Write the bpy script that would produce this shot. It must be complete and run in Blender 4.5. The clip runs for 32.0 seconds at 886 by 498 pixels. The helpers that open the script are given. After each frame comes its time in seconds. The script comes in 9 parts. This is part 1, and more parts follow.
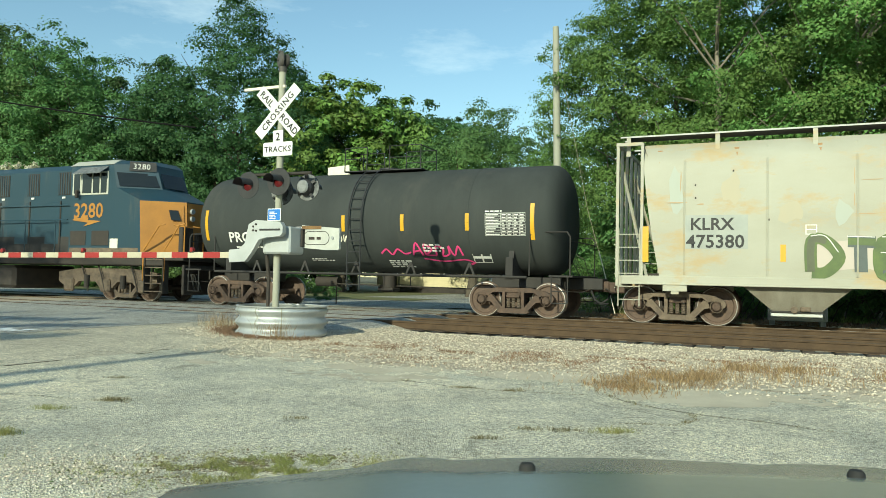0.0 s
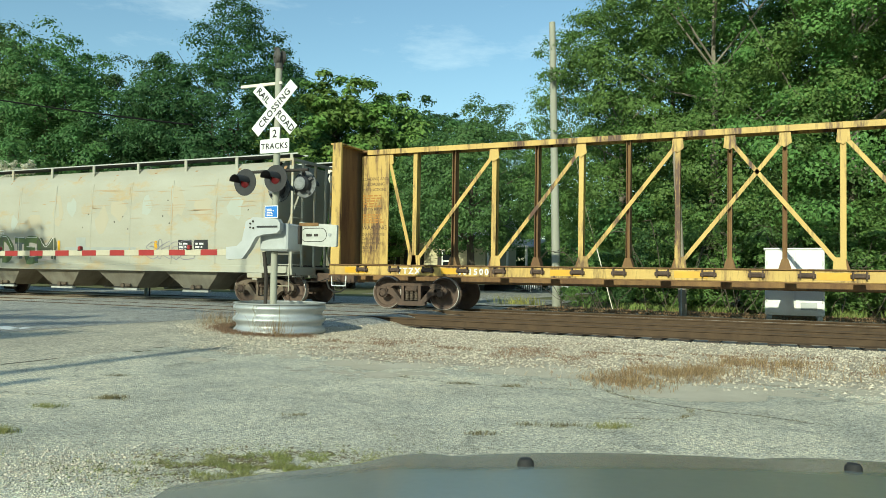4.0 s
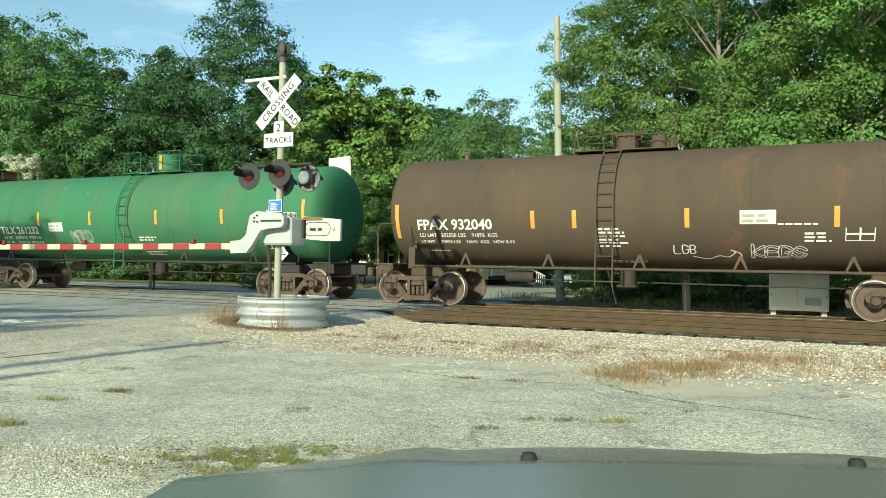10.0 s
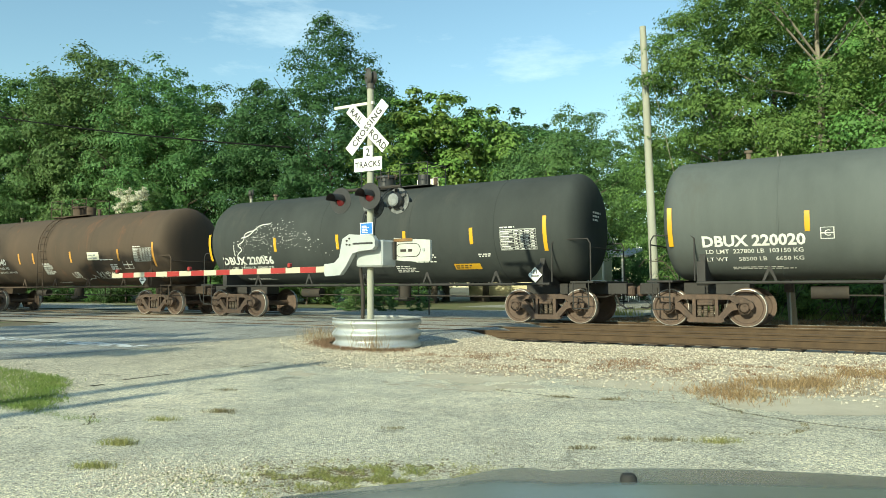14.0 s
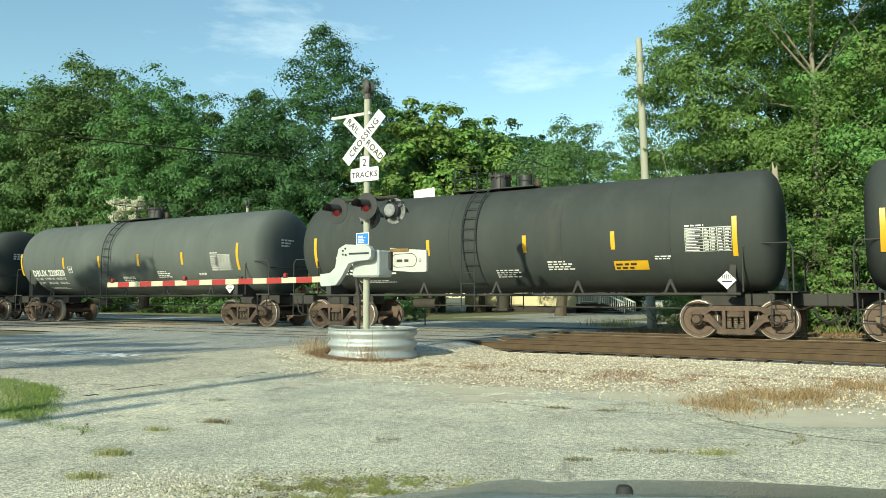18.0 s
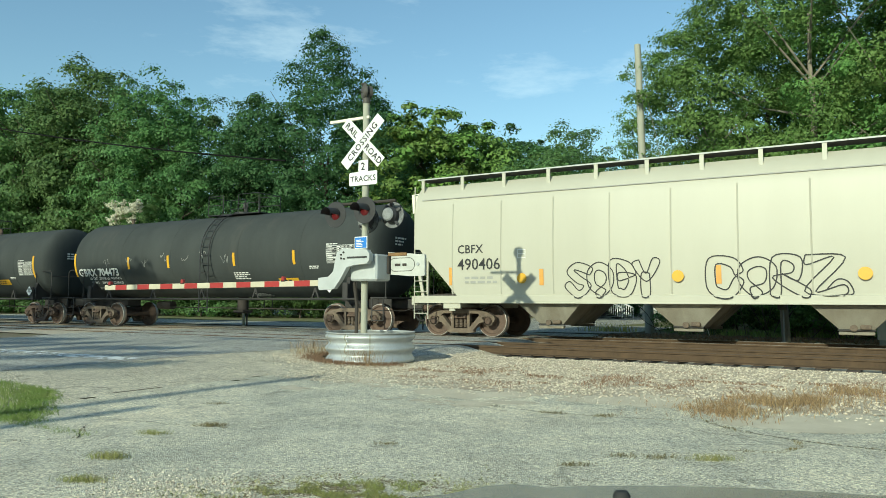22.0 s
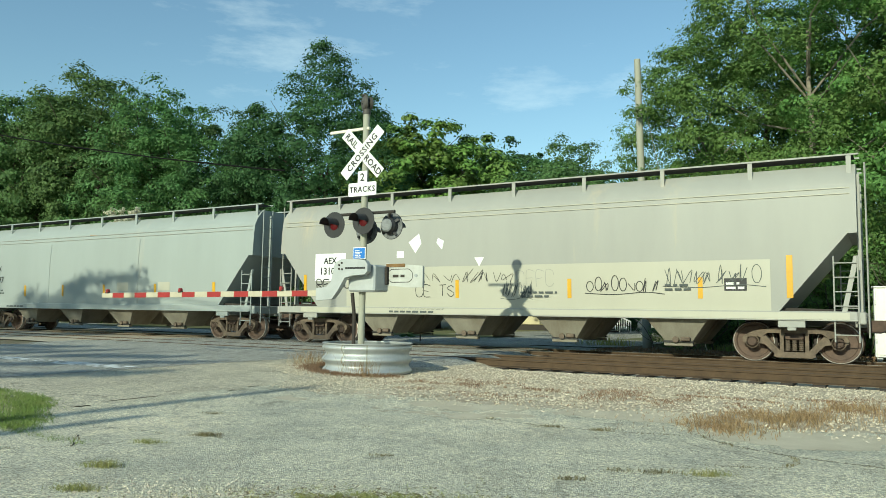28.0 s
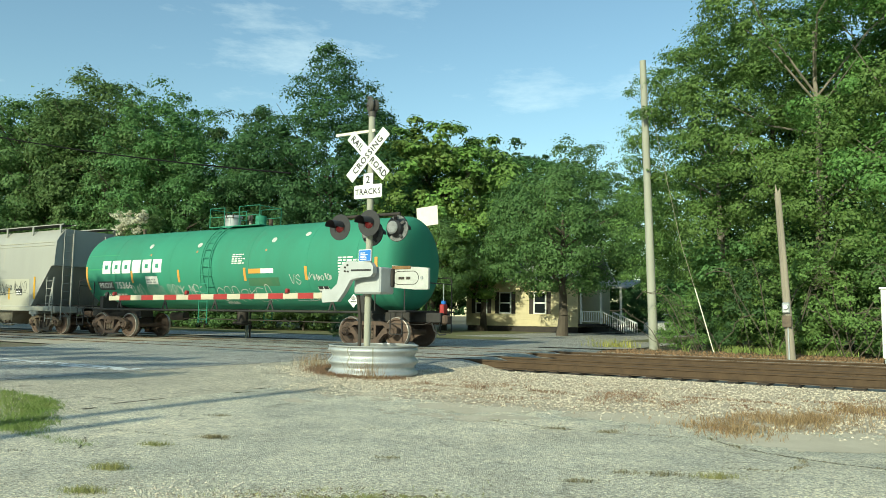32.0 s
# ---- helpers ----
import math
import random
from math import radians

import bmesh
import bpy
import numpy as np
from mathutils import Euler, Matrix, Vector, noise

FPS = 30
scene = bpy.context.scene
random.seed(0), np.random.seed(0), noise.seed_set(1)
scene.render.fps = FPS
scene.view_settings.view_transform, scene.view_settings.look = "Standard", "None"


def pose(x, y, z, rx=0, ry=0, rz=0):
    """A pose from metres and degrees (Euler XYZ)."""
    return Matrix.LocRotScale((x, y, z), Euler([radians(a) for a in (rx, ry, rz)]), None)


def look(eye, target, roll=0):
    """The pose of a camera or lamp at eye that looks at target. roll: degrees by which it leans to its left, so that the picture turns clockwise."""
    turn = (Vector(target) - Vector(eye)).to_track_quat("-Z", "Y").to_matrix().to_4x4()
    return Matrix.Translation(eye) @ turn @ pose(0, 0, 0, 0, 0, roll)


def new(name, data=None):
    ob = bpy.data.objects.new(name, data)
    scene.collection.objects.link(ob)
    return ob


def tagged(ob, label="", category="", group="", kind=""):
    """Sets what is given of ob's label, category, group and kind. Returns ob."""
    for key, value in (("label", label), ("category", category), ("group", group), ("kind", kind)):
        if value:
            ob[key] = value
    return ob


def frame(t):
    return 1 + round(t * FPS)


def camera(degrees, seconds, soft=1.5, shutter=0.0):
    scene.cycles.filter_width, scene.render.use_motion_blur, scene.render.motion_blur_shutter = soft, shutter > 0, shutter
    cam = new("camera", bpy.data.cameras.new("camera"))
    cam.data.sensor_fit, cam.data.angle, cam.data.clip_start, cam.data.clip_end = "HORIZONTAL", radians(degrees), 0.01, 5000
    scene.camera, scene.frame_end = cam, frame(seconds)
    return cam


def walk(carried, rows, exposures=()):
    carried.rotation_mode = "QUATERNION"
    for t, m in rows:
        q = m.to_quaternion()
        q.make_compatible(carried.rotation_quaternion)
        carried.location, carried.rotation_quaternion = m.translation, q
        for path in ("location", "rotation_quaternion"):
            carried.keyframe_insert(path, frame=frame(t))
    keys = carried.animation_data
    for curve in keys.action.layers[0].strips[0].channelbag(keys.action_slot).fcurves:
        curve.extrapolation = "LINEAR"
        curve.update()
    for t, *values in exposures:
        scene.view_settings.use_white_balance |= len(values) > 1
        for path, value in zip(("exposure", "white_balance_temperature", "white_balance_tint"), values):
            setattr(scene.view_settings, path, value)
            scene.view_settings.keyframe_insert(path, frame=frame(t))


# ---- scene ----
TRACK = 19.68          # y of the train's track; x runs along it, z = 0 is the rail top
EYE = (0.0, 0.0, 0.98)
VIEW = [  # seconds, yaw, pitch, roll
    (0, 24.26, 2.28, 1.25), (0.5, 24.28, 2.22, 1.28), (1, 24.22, 2.16, 1.3), (1.5, 24.13, 2.11, 1.32),
    (2, 24.02, 2.09, 1.22), (2.5, 23.94, 2.1, 1.14), (3, 23.97, 2.12, 1.01), (3.5, 24.04, 2.08, 0.94),
    (5.5, 24.1, 1.73, 1.09), (6, 24.05, 1.68, 1.1), (6.5, 24.01, 1.6, 1.13), (7, 24.03, 1.46, 1.08),
    (7.5, 24.04, 1.33, 1.05), (8, 24.11, 1.25, 1.05), (8.5, 24.17, 1.25, 1.04), (9, 24.22, 1.33, 1.08),
    (9.5, 24.25, 1.44, 1.08), (10, 24.34, 1.56, 1.08), (10.5, 24.59, 1.67, 0.93), (11, 25.2, 1.84, 0.72),
    (11.5, 26.3, 2.13, 0.42), (12, 27.65, 2.44, 0.16), (12.5, 29.03, 2.72, -0.09), (13, 30.1, 2.9, -0.22),
    (13.5, 30.89, 2.98, -0.25), (14, 31.24, 2.95, -0.26), (14.5, 31.35, 2.96, -0.17), (16.5, 31.09, 3.38, -0.03),
    (17, 31, 3.51, -0.01), (17.5, 30.97, 3.63, -0.03), (18, 30.95, 3.75, -0.06), (18.5, 30.93, 3.9, -0.06),
    (19, 30.9, 4.09, -0.03), (19.5, 30.84, 4.3, 0.05), (20, 30.8, 4.43, 0.06), (20.5, 30.77, 4.46, 0.17),
    (21, 30.77, 4.37, 0.14), (21.5, 30.77, 4.2, 0.19), (22, 30.81, 4.08, 0.2), (22.5, 30.84, 4.08, 0.27),
    (23, 30.88, 4.16, 0.33), (23.5, 30.88, 4.23, 0.42), (24, 30.92, 4.26, 0.48), (24.5, 30.93, 4.27, 0.57),
    (25, 30.93, 4.29, 0.63), (25.5, 30.92, 4.38, 0.71), (27.5, 30.75, 4.87, 0.85), (28, 30.69, 4.98, 0.88),
    (28.5, 30.65, 5.07, 0.95), (29, 30.64, 5.13, 0.93), (29.5, 30.67, 5.17, 0.98), (30, 30.72, 5.21, 1),
    (30.5, 30.82, 5.23, 0.95), (31, 30.95, 5.24, 0.91), (31.5, 31.08, 5.22, 0.89), (32, 31.13, 5.13, 0.79),
]
RUN = [  # seconds, metres that the train has gone
    (0, 0), (0.5, 3.25), (1, 6.51), (1.5, 9.8), (2, 13.08), (2.5, 16.36), (3, 19.65), (3.5, 22.94),
    (5.5, 36.19), (6, 39.27), (6.5, 42.82), (7, 46.16), (7.5, 49.45), (8, 52.86), (8.5, 56.07), (9, 59.72),
    (9.5, 63.09), (10, 66.49), (10.5, 69.6), (11, 73), (11.5, 76.41), (12, 79.83), (12.5, 83.24), (13, 86.44),
    (13.5, 90.11), (14, 93.52), (14.5, 96.94), (16.5, 110.8), (17, 114.3), (17.5, 117.81), (18, 121.04), (18.5, 124.55),
    (19, 128.06), (19.5, 131.58), (20, 134.92), (20.5, 138.47), (21, 142.01), (21.5, 145.56), (22, 149.11), (22.5, 152.67),
    (23, 156.48), (23.5, 160.08), (24, 163.69), (24.5, 167.29), (25, 170.64), (25.5, 174.52), (27.5, 189.01), (28, 192.94),
    (28.5, 196.63), (29, 200.27), (29.5, 203.81), (30, 207.68), (30.5, 211.35), (31, 214.98), (31.5, 218.67), (32, 222.36),
]


def aim(yaw, pitch, roll):
    a, b = radians(yaw), radians(pitch)
    way = Vector((-math.sin(a) * math.cos(b), math.cos(a) * math.cos(b), math.sin(b)))
    return look(EYE, Vector(EYE) + way * 10, roll)


cam = camera(61.55, 32.0, soft=0.8)
walk(cam, [(t, aim(a, b, c)) for t, a, b, c in VIEW], [(t, e, k, -10) for t, e, k in ((0.0, 0.2, 6750), (1.0, 0.13, 6650), (3.0, 0.09, 6500), (5.5, 0.18, 6750), (7.5, 0.39, 6900), (14.0, 0.46, 7000), (17.0, 0.46, 7000), (20.3, 0.44, 6950), (21.2, 0.24, 6750), (22.5, 0.10, 6400), (28.0, 0.05, 6550), (30.0, 0.18, 6750), (32.0, 0.28, 6900))])

# ---- light ----
SUN_EL = 22.0
world = bpy.data.worlds.new("sky")
scene.world = world
world.use_nodes = True
wn, wl = world.node_tree.nodes, world.node_tree.links
wn.clear()
sky = wn.new("ShaderNodeTexSky")
sky.sky_type, sky.sun_disc = "NISHITA", False
sky.sun_elevation, sky.sun_rotation = radians(SUN_EL), radians(180)
sky.air_density, sky.dust_density, sky.ozone_density = 1.15, 0.3, 2.6
coord = wn.new("ShaderNodeTexCoord")
stretch = wn.new("ShaderNodeMapping")
stretch.inputs["Scale"].default_value = (1.3, 1.3, 5.0)
stretch.inputs["Rotation"].default_value = (0.0, 0.12, 0.3)
cloud = wn.new("ShaderNodeTexNoise")
cloud.inputs["Scale"].default_value, cloud.inputs["Detail"].default_value, cloud.inputs["Roughness"].default_value = 1.7, 9, 0.62
ramp = wn.new("ShaderNodeValToRGB")
ramp.color_ramp.elements[0].position, ramp.color_ramp.elements[1].position = 0.53, 0.88
ramp.color_ramp.elements[1].color = (0.62, 0.62, 0.62, 1)
mixc = wn.new("ShaderNodeMix")
mixc.data_type = "RGBA"
mixc.inputs["B"].default_value = (9.4, 9.8, 10.2, 1)
back = wn.new("ShaderNodeBackground")
back.inputs["Strength"].default_value = 0.148
wout = wn.new("ShaderNodeOutputWorld")
wl.new(coord.outputs["Generated"], stretch.inputs["Vector"])
wl.new(stretch.outputs["Vector"], cloud.inputs["Vector"])
wl.new(cloud.outputs["Fac"], ramp.inputs["Fac"])
wl.new(ramp.outputs["Color"], mixc.inputs["Factor"])
wl.new(sky.outputs["Color"], mixc.inputs["A"])
wl.new(mixc.outputs["Result"], back.inputs["Color"])
wl.new(back.outputs["Background"], wout.inputs["Surface"])

sun = new("sun", bpy.data.lights.new("sun", "SUN"))
sun.data.energy, sun.data.angle, sun.data.color = 4.35, radians(0.53), (1.0, 0.93, 0.80)
sun.matrix_world = look((0.3, -30, 12.1), (0.6, 0, 0))

# ---- materials ----
def surf(name, col, alt=None, scale=4.0, rough=0.6, metal=0.0, bump=0.15, fine=60.0, amount=0.5, spots=None, spot_scale=2.0, spot_at=0.6, streak=False, leaf=0.0, island=0.0, spec=0.5, each=0.0):
    """A surface of two colours in a coarse and a fine noise, with bump; spots: a third colour in patches; streak: run-down streaks."""
    m = bpy.data.materials.new(name)
    m.use_nodes = True
    n, l = m.node_tree.nodes, m.node_tree.links
    b = n["Principled BSDF"]
    b.inputs["Roughness"].default_value, b.inputs["Metallic"].default_value = rough, metal
    b.inputs["Specular IOR Level"].default_value = spec
    tc = n.new("ShaderNodeTexCoord")
    src = tc.outputs["Object"]
    if streak:
        mp = n.new("ShaderNodeMapping")
        mp.inputs["Scale"].default_value = streak if isinstance(streak, tuple) else (1.0, 1.0, 0.16)
        l.new(src, mp.inputs["Vector"])
        src = mp.outputs["Vector"]
    big, small = n.new("ShaderNodeTexNoise"), n.new("ShaderNodeTexNoise")
    for t, s in ((big, scale), (small, fine)):
        t.inputs["Scale"].default_value, t.inputs["Detail"].default_value, t.inputs["Roughness"].default_value = s, 5, 0.6
        l.new(src if t is big else tc.outputs["Object"], t.inputs["Vector"])
    add = n.new("ShaderNodeMath")
    add.operation = "MULTIPLY_ADD"
    add.inputs[1].default_value = 0.45
    l.new(small.outputs["Fac"], add.inputs[0])
    l.new(big.outputs["Fac"], add.inputs[2])
    rng = n.new("ShaderNodeMapRange")
    rng.inputs["From Min"].default_value, rng.inputs["From Max"].default_value = 0.5, 0.95
    l.new(add.outputs[0], rng.inputs["Value"])
    mix = n.new("ShaderNodeMix")
    mix.data_type = "RGBA"
    mix.inputs["A"].default_value = (*col, 1)
    mix.inputs["B"].default_value = (*(alt or [c * (1 - amount) for c in col]), 1)
    l.new(rng.outputs["Result"], mix.inputs["Factor"])
    out = mix.outputs["Result"]
    if spots:
        st = n.new("ShaderNodeTexNoise")
        st.inputs["Scale"].default_value, st.inputs["Detail"].default_value, st.inputs["Roughness"].default_value = spot_scale, 8, 0.7
        l.new(src, st.inputs["Vector"])
        sr = n.new("ShaderNodeMapRange")
        sr.inputs["From Min"].default_value, sr.inputs["From Max"].default_value = spot_at, spot_at + 0.12
        l.new(st.outputs["Fac"], sr.inputs["Value"])
        m2 = n.new("ShaderNodeMix")
        m2.data_type = "RGBA"
        l.new(sr.outputs["Result"], m2.inputs["Factor"])
        l.new(out, m2.inputs["A"])
        m2.inputs["B"].default_value = (*spots, 1)
        out = m2.outputs["Result"]
    if island:
        ge = n.new("ShaderNodeNewGeometry")
        hs = n.new("ShaderNodeHueSaturation")
        mr = n.new("ShaderNodeMapRange")
        mr.inputs["To Min"].default_value, mr.inputs["To Max"].default_value = 1 - island, 1 + island
        l.new(ge.outputs["Random Per Island"], mr.inputs["Value"])
        l.new(mr.outputs["Result"], hs.inputs["Value"])
        l.new(out, hs.inputs["Color"])
        out = hs.outputs["Color"]
    if each:
        oi = n.new("ShaderNodeObjectInfo")
        h2 = n.new("ShaderNodeHueSaturation")
        for slot, lo, hi in (("Value", 1 - each, 1 + each), ("Hue", 0.485, 0.515)):
            mr = n.new("ShaderNodeMapRange")
            mr.inputs["To Min"].default_value, mr.inputs["To Max"].default_value = lo, hi
            l.new(oi.outputs["Random"], mr.inputs["Value"])
            l.new(mr.outputs["Result"], h2.inputs[slot])
        l.new(out, h2.inputs["Color"])
        out = h2.outputs["Color"]
    l.new(out, b.inputs["Base Color"])
    if bump:
        bp = n.new("ShaderNodeBump")
        bp.inputs["Strength"].default_value, bp.inputs["Distance"].default_value = bump, 0.02
        l.new(add.outputs[0], bp.inputs["Height"])
        l.new(bp.outputs["Normal"], b.inputs["Normal"])
    if leaf:
        tr = n.new("ShaderNodeBsdfTranslucent")
        l.new(out, tr.inputs["Color"])
        ms = n.new("ShaderNodeMixShader")
        ms.inputs["Fac"].default_value = leaf
        l.new(b.outputs["BSDF"], ms.inputs[1])
        l.new(tr.outputs["BSDF"], ms.inputs[2])
        l.new(ms.outputs["Shader"], n["Material Output"].inputs["Surface"])
    return m


def paved(name, a, b, pale, grit=75.0, glint=0.5, cracks=0.0, dirt=None):
    """Worn paving: large patches of two tones, bleached areas, single stones in the binder, hair cracks."""
    m = bpy.data.materials.new(name)
    m.use_nodes = True
    n, l = m.node_tree.nodes, m.node_tree.links
    bs = n["Principled BSDF"]
    bs.inputs["Roughness"].default_value = 0.93
    bs.inputs["Specular IOR Level"].default_value = 0.25
    tc = n.new("ShaderNodeTexCoord")

    def nz(scale, detail=6, rough=0.6):
        t = n.new("ShaderNodeTexNoise")
        t.inputs["Scale"].default_value, t.inputs["Detail"].default_value, t.inputs["Roughness"].default_value = scale, detail, rough
        l.new(tc.outputs["Object"], t.inputs["Vector"])
        return t.outputs["Fac"]

    def ranged(src, lo, hi, a0=0.0, a1=1.0):
        r = n.new("ShaderNodeMapRange")
        for k, v in (("From Min", lo), ("From Max", hi), ("To Min", a0), ("To Max", a1)):
            r.inputs[k].default_value = v
        l.new(src, r.inputs["Value"])
        return r.outputs["Result"]

    def blend(fac, x, y, mode="MIX"):
        k = n.new("ShaderNodeMix")
        k.data_type, k.blend_type = "RGBA", mode
        if isinstance(fac, float):
            k.inputs["Factor"].default_value = fac
        else:
            l.new(fac, k.inputs["Factor"])
        for slot, v in (("A", x), ("B", y)):
            if isinstance(v, tuple):
                k.inputs[slot].default_value = (*v, 1)
            else:
                l.new(v, k.inputs[slot])
        return k.outputs["Result"]

    col = blend(ranged(nz(0.9), 0.40, 0.62), a, b)
    col = blend(ranged(nz(0.33, 8, 0.65), 0.48, 0.66), col, pale)
    col = blend(ranged(nz(3.2, 8, 0.75), 0.50, 0.66, 0.0, 0.55), col, tuple(c * 0.62 for c in b))
    if dirt:
        col = blend(ranged(nz(0.55, 9, 0.72), 0.53, 0.72, 0.0, 0.55), col, dirt)
    v2 = n.new("ShaderNodeTexVoronoi")
    v2.inputs["Scale"].default_value = grit * 0.36
    l.new(tc.outputs["Object"], v2.inputs["Vector"])
    s2 = n.new("ShaderNodeSeparateColor")
    l.new(v2.outputs["Color"], s2.inputs["Color"])
    h2 = n.new("ShaderNodeHueSaturation")
    l.new(ranged(s2.outputs["Blue"], 0.0, 1.0, 0.84, 1.15), h2.inputs["Value"])
    l.new(col, h2.inputs["Color"])
    col = h2.outputs["Color"]
    vo = n.new("ShaderNodeTexVoronoi")
    vo.inputs["Scale"].default_value = grit
    l.new(tc.outputs["Object"], vo.inputs["Vector"])
    sep = n.new("ShaderNodeSeparateColor")
    l.new(vo.outputs["Color"], sep.inputs["Color"])
    hs = n.new("ShaderNodeHueSaturation")
    l.new(ranged(sep.outputs["Red"], 0.0, 1.0, 0.42, 1.52), hs.inputs["Value"])
    l.new(col, hs.inputs["Color"])
    col = blend(ranged(sep.outputs["Green"], 0.93, 0.95, 0.0, glint), hs.outputs["Color"], (0.75, 0.74, 0.68))
    if cracks:
        wv = n.new("ShaderNodeTexNoise")
        wv.inputs["Scale"].default_value = 1.6
        l.new(tc.outputs["Object"], wv.inputs["Vector"])
        mx = n.new("ShaderNodeVectorMath")
        mx.operation = "MULTIPLY_ADD"
        mx.inputs[1].default_value = (0.9, 0.9, 0.0)
        l.new(wv.outputs["Color"], mx.inputs[0])
        l.new(tc.outputs["Object"], mx.inputs[2])
        ve = n.new("ShaderNodeTexVoronoi")
        ve.feature = "DISTANCE_TO_EDGE"
        ve.inputs["Scale"].default_value = 0.42
        l.new(mx.outputs["Vector"], ve.inputs["Vector"])
        gap = n.new("ShaderNodeMath")
        gap.operation = "MULTIPLY"
        l.new(ranged(ve.outputs["Distance"], 0.003, 0.009, cracks, 0.0), gap.inputs[0])
        l.new(ranged(nz(0.8, 3), 0.46, 0.56), gap.inputs[1])
        col = blend(gap.outputs[0], col, (0.09, 0.08, 0.06))
    l.new(col, bs.inputs["Base Color"])
    bp = n.new("ShaderNodeBump")
    bp.inputs["Strength"].default_value, bp.inputs["Distance"].default_value = 0.9, 0.014
    l.new(vo.outputs["Distance"], bp.inputs["Height"])
    l.new(bp.outputs["Normal"], bs.inputs["Normal"])
    return m


